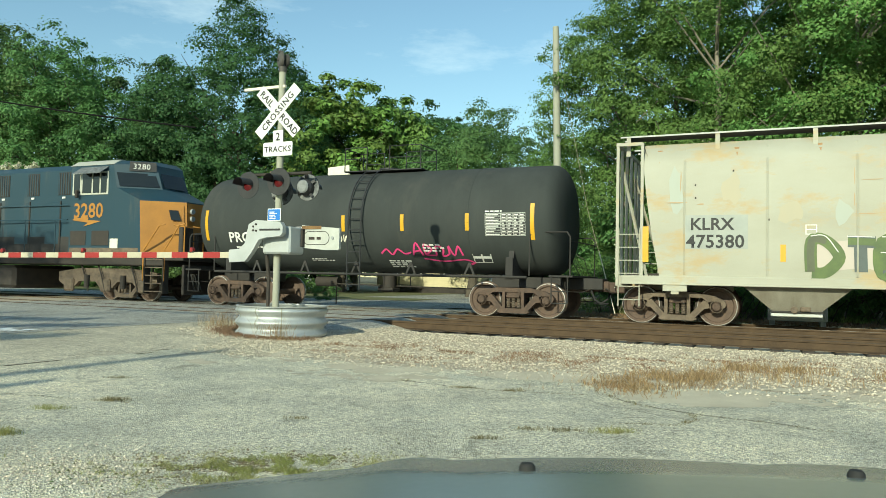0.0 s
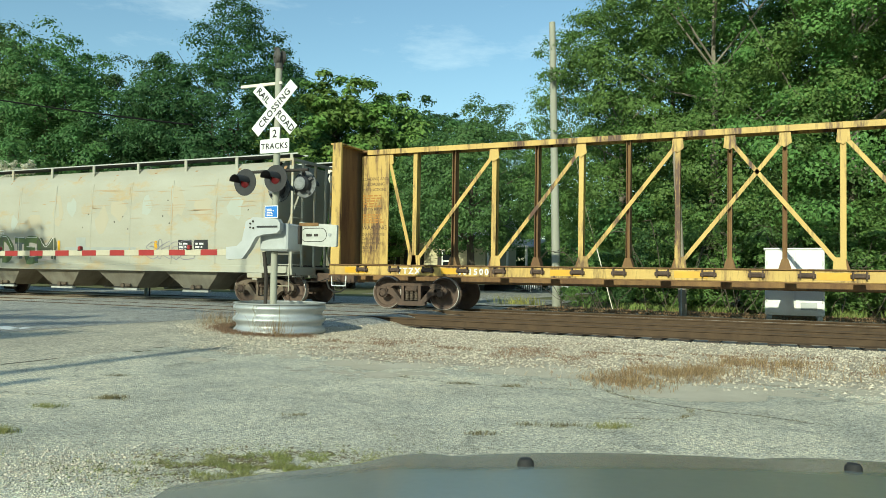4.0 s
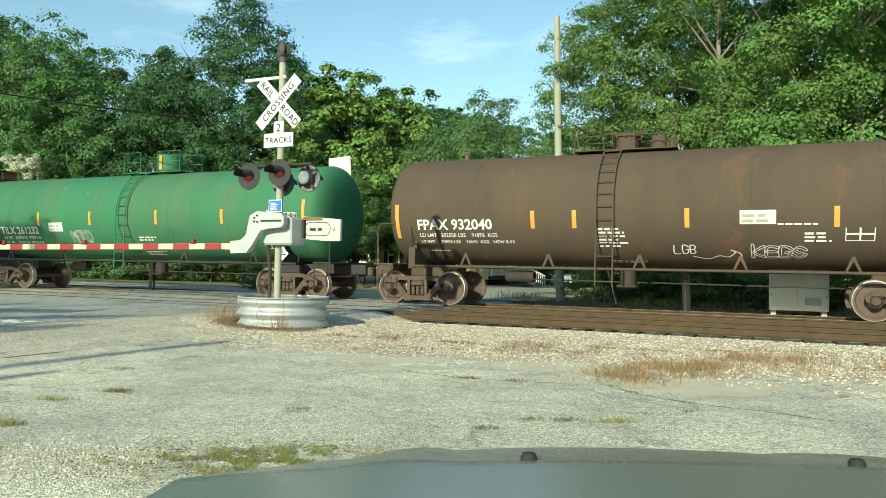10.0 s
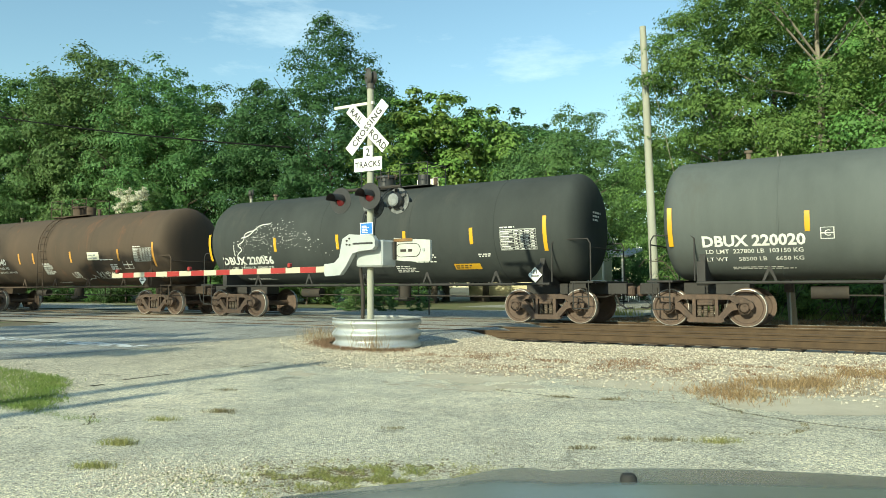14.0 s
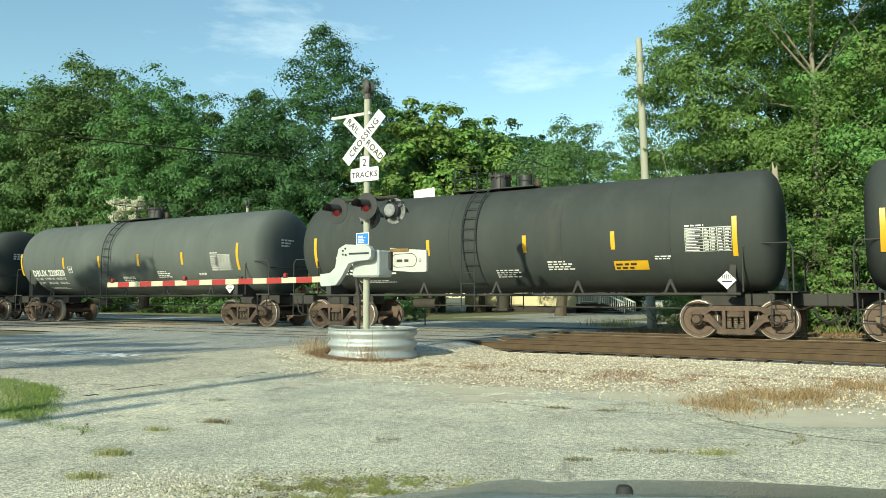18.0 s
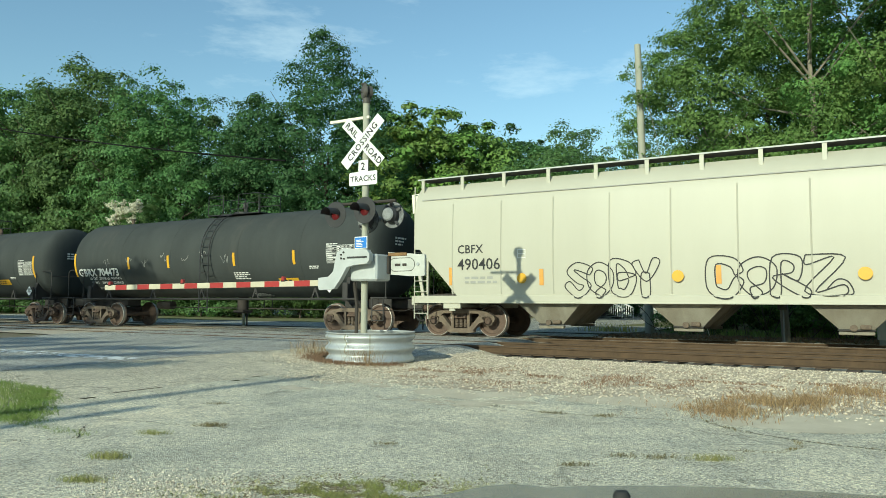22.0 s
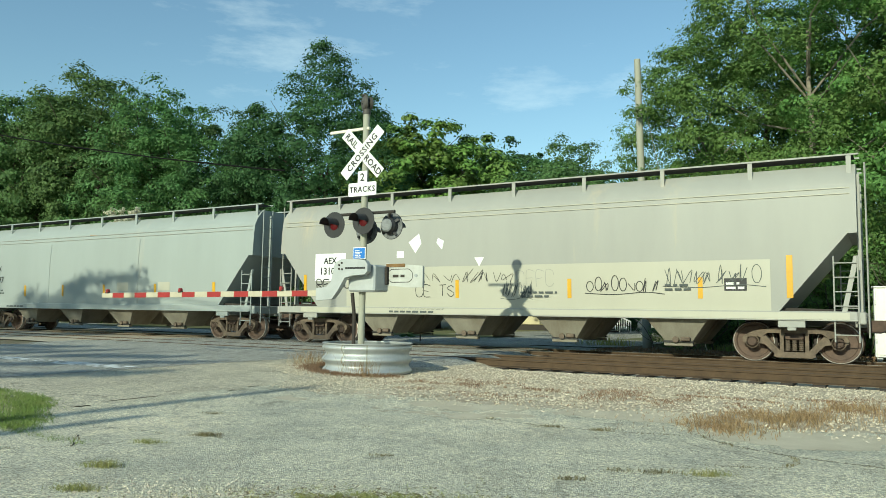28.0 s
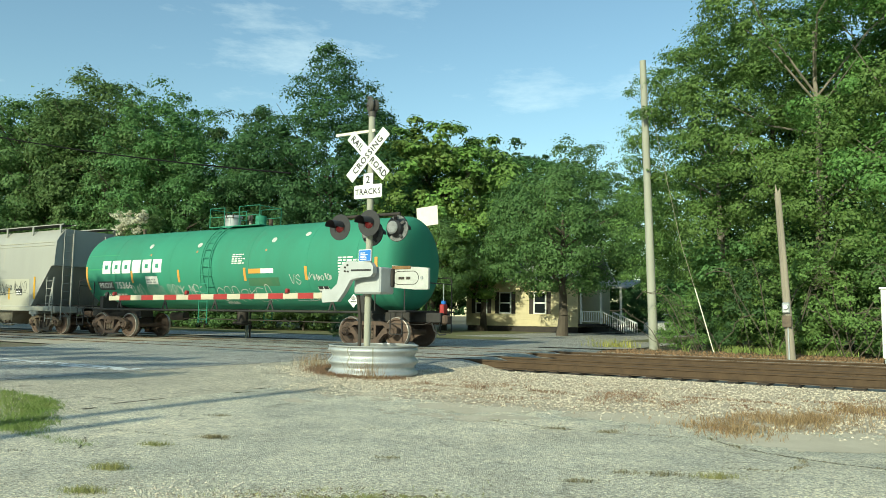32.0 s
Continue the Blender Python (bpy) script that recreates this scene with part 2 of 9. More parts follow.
M = {
    "lot": paved("worn_asphalt", (0.70, 0.66, 0.51), (0.54, 0.52, 0.415), (0.86, 0.785, 0.59), 105, 0.8, 0.32, (0.36, 0.31, 0.22)),
    "road": paved("road_asphalt", (0.42, 0.41, 0.36), (0.35, 0.34, 0.30), (0.48, 0.465, 0.40), 60, 0.3, 0.5),
    "apron": paved("sandy_apron", (0.62, 0.56, 0.42), (0.54, 0.485, 0.365), (0.69, 0.625, 0.475), 80, 0.4, 0.4),
    "soil": surf("soil", (0.20, 0.16, 0.10), (0.12, 0.10, 0.06), 1.5, 0.95, bump=0.6, fine=25, spots=(0.09, 0.12, 0.035), spot_scale=0.6, spot_at=0.5),
    "ballast": surf("ballast", (0.54, 0.475, 0.36), (0.38, 0.32, 0.235), 6, 0.95, bump=0.9, fine=30, spots=(0.30, 0.19, 0.11), spot_scale=0.9, spot_at=0.57),
    "stone": surf("stone_chips", (0.58, 0.52, 0.405), (0.45, 0.385, 0.285), 9, 0.9, bump=0.2, island=0.4),
    "lawn": surf("lawn", (0.10, 0.13, 0.035), (0.20, 0.17, 0.08), 0.8, 0.95, bump=0.6, fine=30),
    "rail": surf("rusty_rail", (0.108, 0.073, 0.045), (0.064, 0.045, 0.03), 3, 0.9, bump=0.3, fine=50, spec=0.15),
    "rail_top": surf("polished_rail", (0.35, 0.33, 0.32), (0.2, 0.16, 0.13), 5, 0.4, 0.9, bump=0.05),
    "rail_dull": surf("rail_head_rust", (0.07, 0.05, 0.036), (0.05, 0.036, 0.026), 5, 0.7, bump=0.1, spec=0.3),
    "cable": surf("cable_black", (0.006, 0.006, 0.006), (0.01, 0.01, 0.01), 5, 0.9, bump=0, spec=0.1),
    "gate_cream": surf("faded_gate_sheeting", (0.53, 0.485, 0.36), (0.44, 0.40, 0.29), 4, 0.6, bump=0),
    "bracket": surf("cast_aluminium", (0.48, 0.50, 0.495), (0.40, 0.42, 0.41), 3, 0.5, 0.15, bump=0.05),
    "chute_grey": surf("dirty_chute", (0.25, 0.235, 0.185), (0.15, 0.125, 0.09), 2.5, 0.85, bump=0.1, streak=True),
    "sand": surf("sandy_dirt", (0.63, 0.56, 0.42), (0.50, 0.435, 0.315), 2.2, 0.95, bump=0.5, fine=45),
    "blossom": surf("cream_blossom", (0.74, 0.71, 0.58), (0.62, 0.60, 0.44), 3, 0.8, bump=0, leaf=0.2),
    "litter": surf("leaf_litter", (0.30, 0.19, 0.10), (0.20, 0.12, 0.065), 3, 0.9, bump=0, leaf=0.1, island=0.4),
    "silver": surf("silver_car_paint", (0.55, 0.57, 0.58), (0.48, 0.50, 0.51), 1, 0.3, 0.4, bump=0),
    "tie": surf("creosote_tie", (0.075, 0.058, 0.045), (0.045, 0.038, 0.03), 8, 0.9, bump=0.6),
    "galv": surf("galvanised_steel", (0.60, 0.62, 0.61), (0.44, 0.46, 0.46), 3, 0.55, 0.65, bump=0.06, spots=(0.36, 0.27, 0.19), spot_scale=2.5, spot_at=0.63, streak=True),
    "alu": surf("grey_aluminium", (0.42, 0.44, 0.44), (0.34, 0.36, 0.36), 3, 0.5, 0.3, bump=0.05),
    "white": surf("sign_white", (0.82, 0.83, 0.81), (0.74, 0.74, 0.70), 3, 0.5, bump=0.02),
    "black": surf("black_paint", (0.02, 0.02, 0.022), (0.035, 0.035, 0.035), 4, 0.55, bump=0.05),
    "letter": surf("black_lettering", (0.015, 0.015, 0.015), (0.025, 0.025, 0.025), 4, 0.6, bump=0),
    "letter_white": surf("white_stencil", (0.78, 0.78, 0.74), (0.62, 0.61, 0.56), 6, 0.6, bump=0),
    "yellow": surf("reflective_yellow", (0.66, 0.37, 0.02), (0.56, 0.31, 0.02), 5, 0.45, bump=0),
    "orange": surf("faded_orange_reflector", (0.66, 0.33, 0.06), (0.56, 0.27, 0.06), 5, 0.5, bump=0),
    "redtape": surf("red_sheeting", (0.36, 0.035, 0.032), (0.29, 0.03, 0.03), 5, 0.45, bump=0),
    "cream": surf("cream_sheeting", (0.80, 0.76, 0.62), (0.7, 0.66, 0.52), 5, 0.5, bump=0),
    "blue": surf("blue_sign", (0.03, 0.20, 0.60), (0.03, 0.16, 0.5), 5, 0.45, bump=0),
    "redlens": surf("red_lens", (0.11, 0.008, 0.01), (0.08, 0.006, 0.008), 8, 0.2, bump=0),
    "iron": surf("rusty_cast_iron", (0.118, 0.076, 0.054), (0.056, 0.04, 0.031), 7, 0.85, bump=0.3, fine=40),
    "iron_tan": surf("dusty_cast_iron", (0.185, 0.142, 0.10), (0.085, 0.065, 0.05), 7, 0.9, bump=0.3, fine=40),
    "wheel": surf("wheel_steel", (0.135, 0.088, 0.064), (0.08, 0.056, 0.043), 5, 0.8, bump=0.15),
    "tread": surf("bright_tread", (0.52, 0.49, 0.45), (0.38, 0.34, 0.30), 5, 0.4, 0.5, bump=0.05),
    "dark": surf("underframe_dark", (0.03, 0.027, 0.024), (0.05, 0.04, 0.032), 4, 0.85, bump=0.2),
    "tank_black": surf("tank_black", (0.055, 0.061, 0.058), (0.038, 0.043, 0.041), 1.2, 0.82, bump=0.05, spec=0.2, spots=(0.06, 0.062, 0.056), spot_scale=0.8, spot_at=0.58, streak=True),
    "tank_grey": surf("tank_faded_black", (0.115, 0.128, 0.122), (0.085, 0.095, 0.091), 1.2, 0.85, bump=0.05, spec=0.2, spots=(0.095, 0.10, 0.092), spot_scale=0.7, spot_at=0.6, streak=True),
    "tank_green": surf("tank_green", (0.046, 0.19, 0.095), (0.05, 0.145, 0.078), 0.9, 0.7, bump=0.04, spec=0.2, spots=(0.076, 0.158, 0.085), spot_scale=0.6, spot_at=0.50, streak=True),
    "tank_teal": surf("tank_sea_green", (0.05, 0.26, 0.165), (0.05, 0.205, 0.13), 0.9, 0.75, bump=0.04, spec=0.2, spots=(0.06, 0.2, 0.13), spot_scale=0.8, spot_at=0.6, streak=True),
    "tank_brown": surf("tank_rusty_brown", (0.105, 0.074, 0.053), (0.075, 0.058, 0.044), 1.0, 0.88, bump=0.08, spec=0.2, spots=(0.17, 0.085, 0.05), spot_scale=0.6, spot_at=0.6, streak=True),
    "hop_old": surf("hopper_dirty_white", (0.41, 0.405, 0.33), (0.35, 0.335, 0.262), 0.8, 0.65, bump=0.06, spots=(0.42, 0.33, 0.19), spot_scale=1.1, spot_at=0.53, streak=(0.6, 1.0, 1.3)),
    "hop_cream": surf("hopper_cream", (0.45, 0.437, 0.35), (0.415, 0.40, 0.318), 0.9, 0.5, bump=0.04, streak=True),
    "hop_grey": surf("hopper_pale_grey", (0.34, 0.375, 0.355), (0.30, 0.33, 0.31), 0.8, 0.55, bump=0.04, spots=(0.41, 0.40, 0.34), spot_scale=0.5, spot_at=0.62, streak=True),
    "hop_grey_old": surf("hopper_old_grey", (0.35, 0.35, 0.31), (0.30, 0.30, 0.27), 0.8, 0.6, bump=0.05, spots=(0.42, 0.37, 0.28), spot_scale=0.6, spot_at=0.62, streak=True),
    "beam_yellow": surf("beam_yellow", (0.60, 0.42, 0.12), (0.46, 0.30, 0.085), 2.5, 0.6, bump=0.08, spots=(0.09, 0.042, 0.022), spot_scale=3.0, spot_at=0.49, streak=True),
    "beam_rust": surf("beam_rust", (0.10, 0.05, 0.028), (0.27, 0.16, 0.06), 3.5, 0.85, bump=0.2, streak=True),
    "loco_blue": surf("loco_blue", (0.016, 0.050, 0.075), (0.026, 0.052, 0.066), 1.2, 0.45, bump=0.05, streak=True, spots=(0.075, 0.085, 0.085), spot_scale=0.8, spot_at=0.58),
    "loco_yellow": surf("loco_orange", (0.44, 0.20, 0.035), (0.33, 0.15, 0.03), 2, 0.5, bump=0.05),
    "loco_roof": surf("loco_roof_grey", (0.5, 0.5, 0.42), (0.42, 0.42, 0.36), 2, 0.6, bump=0.05),
    "glass": surf("dark_glass", (0.012, 0.016, 0.018), (0.016, 0.02, 0.02), 2, 0.08, bump=0),
    "pole": surf("weathered_pole", (0.34, 0.30, 0.23), (0.24, 0.21, 0.16), 3, 0.9, bump=0.4, streak=True),
    "pole_grey": surf("pale_painted_pole", (0.37, 0.37, 0.30), (0.28, 0.28, 0.22), 2, 0.8, bump=0.15, streak=True),
    "bark": surf("bark", (0.11, 0.09, 0.065), (0.06, 0.05, 0.038), 5, 0.95, bump=0.9, fine=20, streak=True),
    "leaf": surf("leaf_green", (0.142, 0.245, 0.08), (0.098, 0.188, 0.062), 0.5, 0.62, bump=0, leaf=0.38, island=0.3, spec=0.3, each=0.16),
    "leaf_dark": surf("leaf_dark_green", (0.082, 0.158, 0.055), (0.052, 0.112, 0.04), 0.5, 0.62, bump=0, leaf=0.38, island=0.3, spec=0.3, each=0.16),
    "leaf_yellow": surf("leaf_yellow_green", (0.18, 0.285, 0.06), (0.12, 0.21, 0.05), 0.5, 0.62, bump=0, leaf=0.22, island=0.3, spec=0.3, each=0.16),
    "dry_dull": surf("withered_grass", (0.22, 0.19, 0.10), (0.15, 0.13, 0.06), 3, 0.9, bump=0, leaf=0.2, island=0.4),
    "dry": surf("dry_weed", (0.37, 0.275, 0.145), (0.26, 0.165, 0.085), 3, 0.9, bump=0, leaf=0.2, island=0.4),
    "dry_red": surf("dead_red_weed", (0.28, 0.18, 0.11), (0.20, 0.12, 0.075), 3, 0.9, bump=0, leaf=0.2, island=0.35),
    "grass": surf("grass_blade", (0.27, 0.31, 0.09), (0.34, 0.31, 0.13), 2, 0.7, bump=0, leaf=0.3, island=0.35),
    "bloom": surf("yellow_bloom", (0.46, 0.42, 0.10), (0.30, 0.32, 0.08), 2, 0.7, bump=0, leaf=0.3, island=0.3),
    "siding": surf("cream_siding", (0.62, 0.55, 0.34), (0.55, 0.48, 0.30), 2, 0.8, bump=0.1),
    "roof": surf("grey_roof", (0.42, 0.43, 0.43), (0.34, 0.35, 0.35), 2, 0.7, bump=0.15),
    "hood": surf("car_paint_grey", (0.27, 0.295, 0.26), (0.24, 0.265, 0.23), 2, 0.27, 0.35, bump=0.0),
    "rubber": surf("black_rubber", (0.018, 0.018, 0.018), (0.028, 0.028, 0.026), 6, 0.8, bump=0.1),
    "grime": surf("grimy_steel", (0.042, 0.039, 0.036), (0.026, 0.024, 0.022), 2.5, 0.8, bump=0.15, streak=True),
    "leaf_light": surf("leaf_light_green", (0.185, 0.31, 0.085), (0.125, 0.235, 0.065), 0.5, 0.62, bump=0, leaf=0.38, island=0.3, spec=0.3, each=0.16),
    "bell": surf("weathered_bell", (0.12, 0.112, 0.10), (0.075, 0.07, 0.062), 6, 0.65, 0.3, bump=0.1),
    "lamp_back": surf("lamp_back_grey", (0.22, 0.23, 0.23), (0.07, 0.075, 0.075), 9, 0.6, bump=0.02),
    "limb": surf("pale_limb", (0.30, 0.265, 0.21), (0.19, 0.165, 0.13), 5, 0.95, bump=0.5, fine=20, streak=True),
    "spray_green": surf("faded_green_spray", (0.13, 0.18, 0.05), (0.075, 0.11, 0.045), 3, 0.6, bump=0),
    "spray_slate": surf("faded_slate_spray", (0.10, 0.125, 0.12), (0.075, 0.09, 0.085), 3, 0.6, bump=0),
    "spray_olive": surf("faded_olive_spray", (0.115, 0.125, 0.07), (0.08, 0.09, 0.055), 3, 0.6, bump=0),
    "spray_haze": surf("faded_pink_spray", (0.52, 0.44, 0.38), (0.47, 0.43, 0.37), 2, 0.6, bump=0),
    "spray_mauve": surf("faded_mauve_spray", (0.26, 0.24, 0.27), (0.20, 0.19, 0.22), 3, 0.6, bump=0),
    "overpaint": surf("grey_overpaint", (0.36, 0.38, 0.34), (0.30, 0.32, 0.29), 3, 0.6, bump=0),
    "rust_wash": surf("yellowed_paint", (0.43, 0.385, 0.275), (0.40, 0.37, 0.28), 1.5, 0.7, bump=0.03, streak=True),
    "chalky": surf("chalky_paint", (0.40, 0.43, 0.38), (0.38, 0.395, 0.335), 1.5, 0.7, bump=0.03, streak=True),
    "rust_faint": surf("faint_rust_wash", (0.43, 0.33, 0.205), (0.40, 0.285, 0.17), 3, 0.8, bump=0.05),
    "rust_stain": surf("rust_stain", (0.40, 0.26, 0.13), (0.30, 0.17, 0.08), 8, 0.8, bump=0.1),
    "spray_leaf": surf("fresh_green_paint", (0.035, 0.27, 0.115), (0.03, 0.22, 0.10), 1.5, 0.45, bump=0.03),
    "chalk": surf("chalk_marker", (0.55, 0.58, 0.53), (0.36, 0.40, 0.36), 9, 0.8, bump=0),
    "plate_grey": surf("weathered_plate", (0.52, 0.53, 0.49), (0.40, 0.41, 0.37), 5, 0.6, bump=0.05),
    "verge": surf("verge_grass", (0.20, 0.30, 0.065), (0.27, 0.30, 0.10), 2, 0.7, bump=0, leaf=0.3, island=0.3),
    "housing": surf("lamp_housing_grey", (0.27, 0.28, 0.28), (0.16, 0.17, 0.17), 14, 0.6, bump=0.05),
    "pink": surf("pink_spray", (0.75, 0.06, 0.22), (0.62, 0.05, 0.2), 4, 0.6, bump=0),
}

# ---- mesh helpers ----
def chamfer_table():
    bm = bmesh.new()
    keys = []
    for k in range(3):
        for sx in (-1, 1):
            for sy in (-1, 1):
                for sz in (-1, 1):
                    keys.append((k, sx, sy, sz))
    for k, sx, sy, sz in keys:
        e = [0.8, 0.8, 0.8]
        e[k] = 1.0
        bm.verts.new((sx * e[0], sy * e[1], sz * e[2]))
    bm.verts.index_update()
    bm.verts.ensure_lookup_table()
    bmesh.ops.convex_hull(bm, input=bm.verts[:])
    bmesh.ops.dissolve_limit(bm, angle_limit=0.01, verts=bm.verts[:], edges=bm.edges[:])
    idx = {tuple(round(c, 3) for c in v.co): i for i, v in enumerate(bm.verts)}
    order = []
    for k, sx, sy, sz in keys:
        e = [0.8, 0.8, 0.8]
        e[k] = 1.0
        order.append(idx[(round(sx * e[0], 3), round(sy * e[1], 3), round(sz * e[2], 3))])
    back = {o: i for i, o in enumerate(order)}
    faces = [[back[v.index] for v in f.verts] for f in bm.faces]
    bm.free()
    return keys, faces


CH_KEYS, CH_FACES = chamfer_table()


class Geo:
    def __init__(self):
        self.v, self.f = [], []

    def add(self, verts, faces):
        o = len(self.v)
        self.v.extend(tuple(p) for p in verts)
        self.f.extend([i + o for i in f] for f in faces)
        return self

    def box(self, c, s, b=0.0, turn=None):
        hx, hy, hz = s[0] / 2, s[1] / 2, s[2] / 2
        if b <= 0:
            pts = [(x * hx, y * hy, z * hz) for x in (-1, 1) for y in (-1, 1) for z in (-1, 1)]
            fs = [(0, 1, 3, 2), (4, 6, 7, 5), (0, 4, 5, 1), (2, 3, 7, 6), (0, 2, 6, 4), (1, 5, 7, 3)]
        else:
            b = min(b, hx * 0.9, hy * 0.9, hz * 0.9)
            pts = []
            for k, sx, sy, sz in CH_KEYS:
                e = [hx - b, hy - b, hz - b]
                e[k] += b
                pts.append((sx * e[0], sy * e[1], sz * e[2]))
            fs = CH_FACES
        c = Vector(c)
        pts = [(turn @ Vector(p) if turn else Vector(p)) + c for p in pts]
        return self.add(pts, fs)

    def beam(self, a, b, w, h, up=(0, 0, 1), bev=0.0):
        """A bar of w (across) by h (along up) from a to b."""
        a, b = Vector(a), Vector(b)
        x = (b - a).normalized()
        y = Vector(up).cross(x)
        if y.length < 1e-4:
            y = Vector((0, 1, 0)).cross(x)
        y.normalize()
        z = x.cross(y)
        return self.box((a + b) / 2, ((b - a).length, w, h), bev, Matrix((x, y, z)).transposed())

    def cyl(self, a, b, r, n=12, r2=None, cap=True):
        a, b = Vector(a), Vector(b)
        x = (b - a).normalized()
        y = x.orthogonal().normalized()
        z = x.cross(y)
        r2 = r if r2 is None else r2
        pts = []
        for p, rr in ((a, r), (b, r2)):
            for i in range(n):
                t = 2 * math.pi * i / n
                pts.append(p + (y * math.cos(t) + z * math.sin(t)) * rr)
        fs = [(i, (i + 1) % n, n + (i + 1) % n, n + i) for i in range(n)]
        if cap:
            fs += [tuple(range(n - 1, -1, -1)), tuple(range(n, 2 * n))]
        return self.add(pts, fs)

    def tube(self, pts, r, n=6):
        """A round bar swept along points, in one piece."""
        pts = [Vector(q) for q in pts]
        ways = [(b - a).normalized() for a, b in zip(pts, pts[1:])]
        side = ways[0].orthogonal().normalized()
        verts, m = [], len(pts)
        for i, q in enumerate(pts):
            way = ways[min(i, m - 2)] if i in (0, m - 1) else (ways[i - 1] + ways[i])
            way = way.normalized() if way.length > 1e-4 else ways[i]
            side = side - way * side.dot(way)
            side = side.normalized() if side.length > 1e-4 else way.orthogonal().normalized()
            up = way.cross(side)
            verts += [q + (side * math.cos(2 * math.pi * k / n) + up * math.sin(2 * math.pi * k / n)) * r for k in range(n)]
        fs = [(i * n + k, i * n + (k + 1) % n, (i + 1) * n + (k + 1) % n, (i + 1) * n + k) for i in range(m - 1) for k in range(n)]
        fs += [tuple(range(n - 1, -1, -1)), tuple(range((m - 1) * n, m * n))]
        return self.add(verts, fs)

    def lathe(self, profile, axis="x", c=(0, 0, 0), n=32, arc=None):
        """Turns (along, radius) pairs about an axis through c."""
        full = arc is None
        a0, a1 = (0, 2 * math.pi) if full else arc
        m = n if full else n + 1
        pts, fs = [], []
        for a, r in profile:
            for i in range(m):
                t = a0 + (a1 - a0) * i / n
                u, w = r * math.cos(t), r * math.sin(t)
                p = {"x": (a, u, w), "y": (u, a, w), "z": (u, w, a)}[axis]
                pts.append((p[0] + c[0], p[1] + c[1], p[2] + c[2]))
        for k in range(len(profile) - 1):
            for i in range(n):
                j = (i + 1) % m
                q = (k * m + i, k * m + j, (k + 1) * m + j, (k + 1) * m + i)
                fs.append(q if axis == "y" else q[::-1])
        return self.add(pts, fs)

    def prism(self, poly, y0, y1, plane="xz"):
        """A polygon (x, z) pushed from y0 to y1 (plane 'xz'), or (y, z) from x0 to x1 ('yz'), or (x, y) from z0 to z1 ('xy')."""
        n = len(poly)
        put = {"xz": lambda p, d: (p[0], d, p[1]), "yz": lambda p, d: (d, p[0], p[1]), "xy": lambda p, d: (p[0], p[1], d)}[plane]
        pts = [put(p, y0) for p in poly] + [put(p, y1) for p in poly]
        fs = [tuple(range(n)), tuple(range(2 * n - 1, n - 1, -1))]
        fs += [(i, i + n, (i + 1) % n + n, (i + 1) % n) for i in range(n)]
        return self.add(pts, fs)

    def grid(self, rows):
        """A sheet through rows of points."""
        m = len(rows[0])
        fs = [(k * m + i, k * m + i + 1, (k + 1) * m + i + 1, (k + 1) * m + i) for k in range(len(rows) - 1) for i in range(m - 1)]
        return self.add([p for r in rows for p in r], fs)

    def mesh(self, name, material, smooth=True, angle=35):
        me = bpy.data.meshes.new(name)
        me.from_pydata(self.v, [], self.f)
        me.validate()
        bm = bmesh.new()
        bm.from_mesh(me)
        bmesh.ops.recalc_face_normals(bm, faces=bm.faces[:])
        bm.to_mesh(me)
        bm.free()
        me.materials.append(M[material] if isinstance(material, str) else material)
        if smooth:
            me.shade_smooth()
            me.set_sharp_from_angle(angle=radians(angle))
        return me


def part(name, geo, material, parent=None, label="", smooth=True):
    """One mesh object under a thing or a part."""
    ob = new(name, geo.mesh(name, material, smooth) if isinstance(geo, Geo) else geo)
    if parent is not None:
        ob.parent = parent
    if label:
        tagged(ob, label)
    return ob


def thing(name, label, category, at=(0, 0, 0), turn=0.0, group="", kind=""):
    ob = new(name)
    ob.empty_display_size = 0.2
    ob.matrix_world = pose(*at, 0, 0, turn)
    return tagged(ob, label, category, group, kind)


def sheet(name, points, faces, material, smooth=True):
    me = bpy.data.meshes.new(name)
    me.from_pydata(points, [], faces)
    me.materials.append(M[material])
    if smooth:
        me.shade_smooth()
    return me


def letters(text, size, wrap, spacing=1.0, bold=0.0):
    """The mesh of a line of text; wrap(u, v) lays its plane on a surface."""
    cu = bpy.data.curves.new("text", "FONT")
    cu.body, cu.size, cu.space_character, cu.offset, cu.resolution_u = text, size, spacing, bold, 2
    ob = bpy.data.objects.new("text", cu)
    me = bpy.data.meshes.new_from_object(ob)
    bpy.data.objects.remove(ob)
    for v in me.vertices:
        v.co = wrap(v.co.x, v.co.y)
    return me


def on_flat(x, z, y):
    return lambda u, v: Vector((x + u, y, z + v))


def on_tank(x, z, r, zc, lift=0.012):
    a0 = math.asin(max(-1, min(1, (z - zc) / r)))
    return lambda u, v: Vector((x + u, -(r + lift) * math.cos(a0 + v / r), zc + (r + lift) * math.sin(a0 + v / r)))


def write(name, text, size, wrap, material, parent, spacing=1.0, bold=0.0):
    me = letters(text, size, wrap, spacing, bold)
    me.materials.append(M[material])
    return part(name, me, material, parent)


def patch(geo, wrap, u0, v0, u1, v1, n=3, thick=0.006):
    """A thin plate laid on a surface."""
    rows, low = [], []
    for j in range(n + 1):
        v = v0 + (v1 - v0) * j / n
        rows.append([wrap(u0, v), wrap(u1, v)])
    return geo.grid(rows)


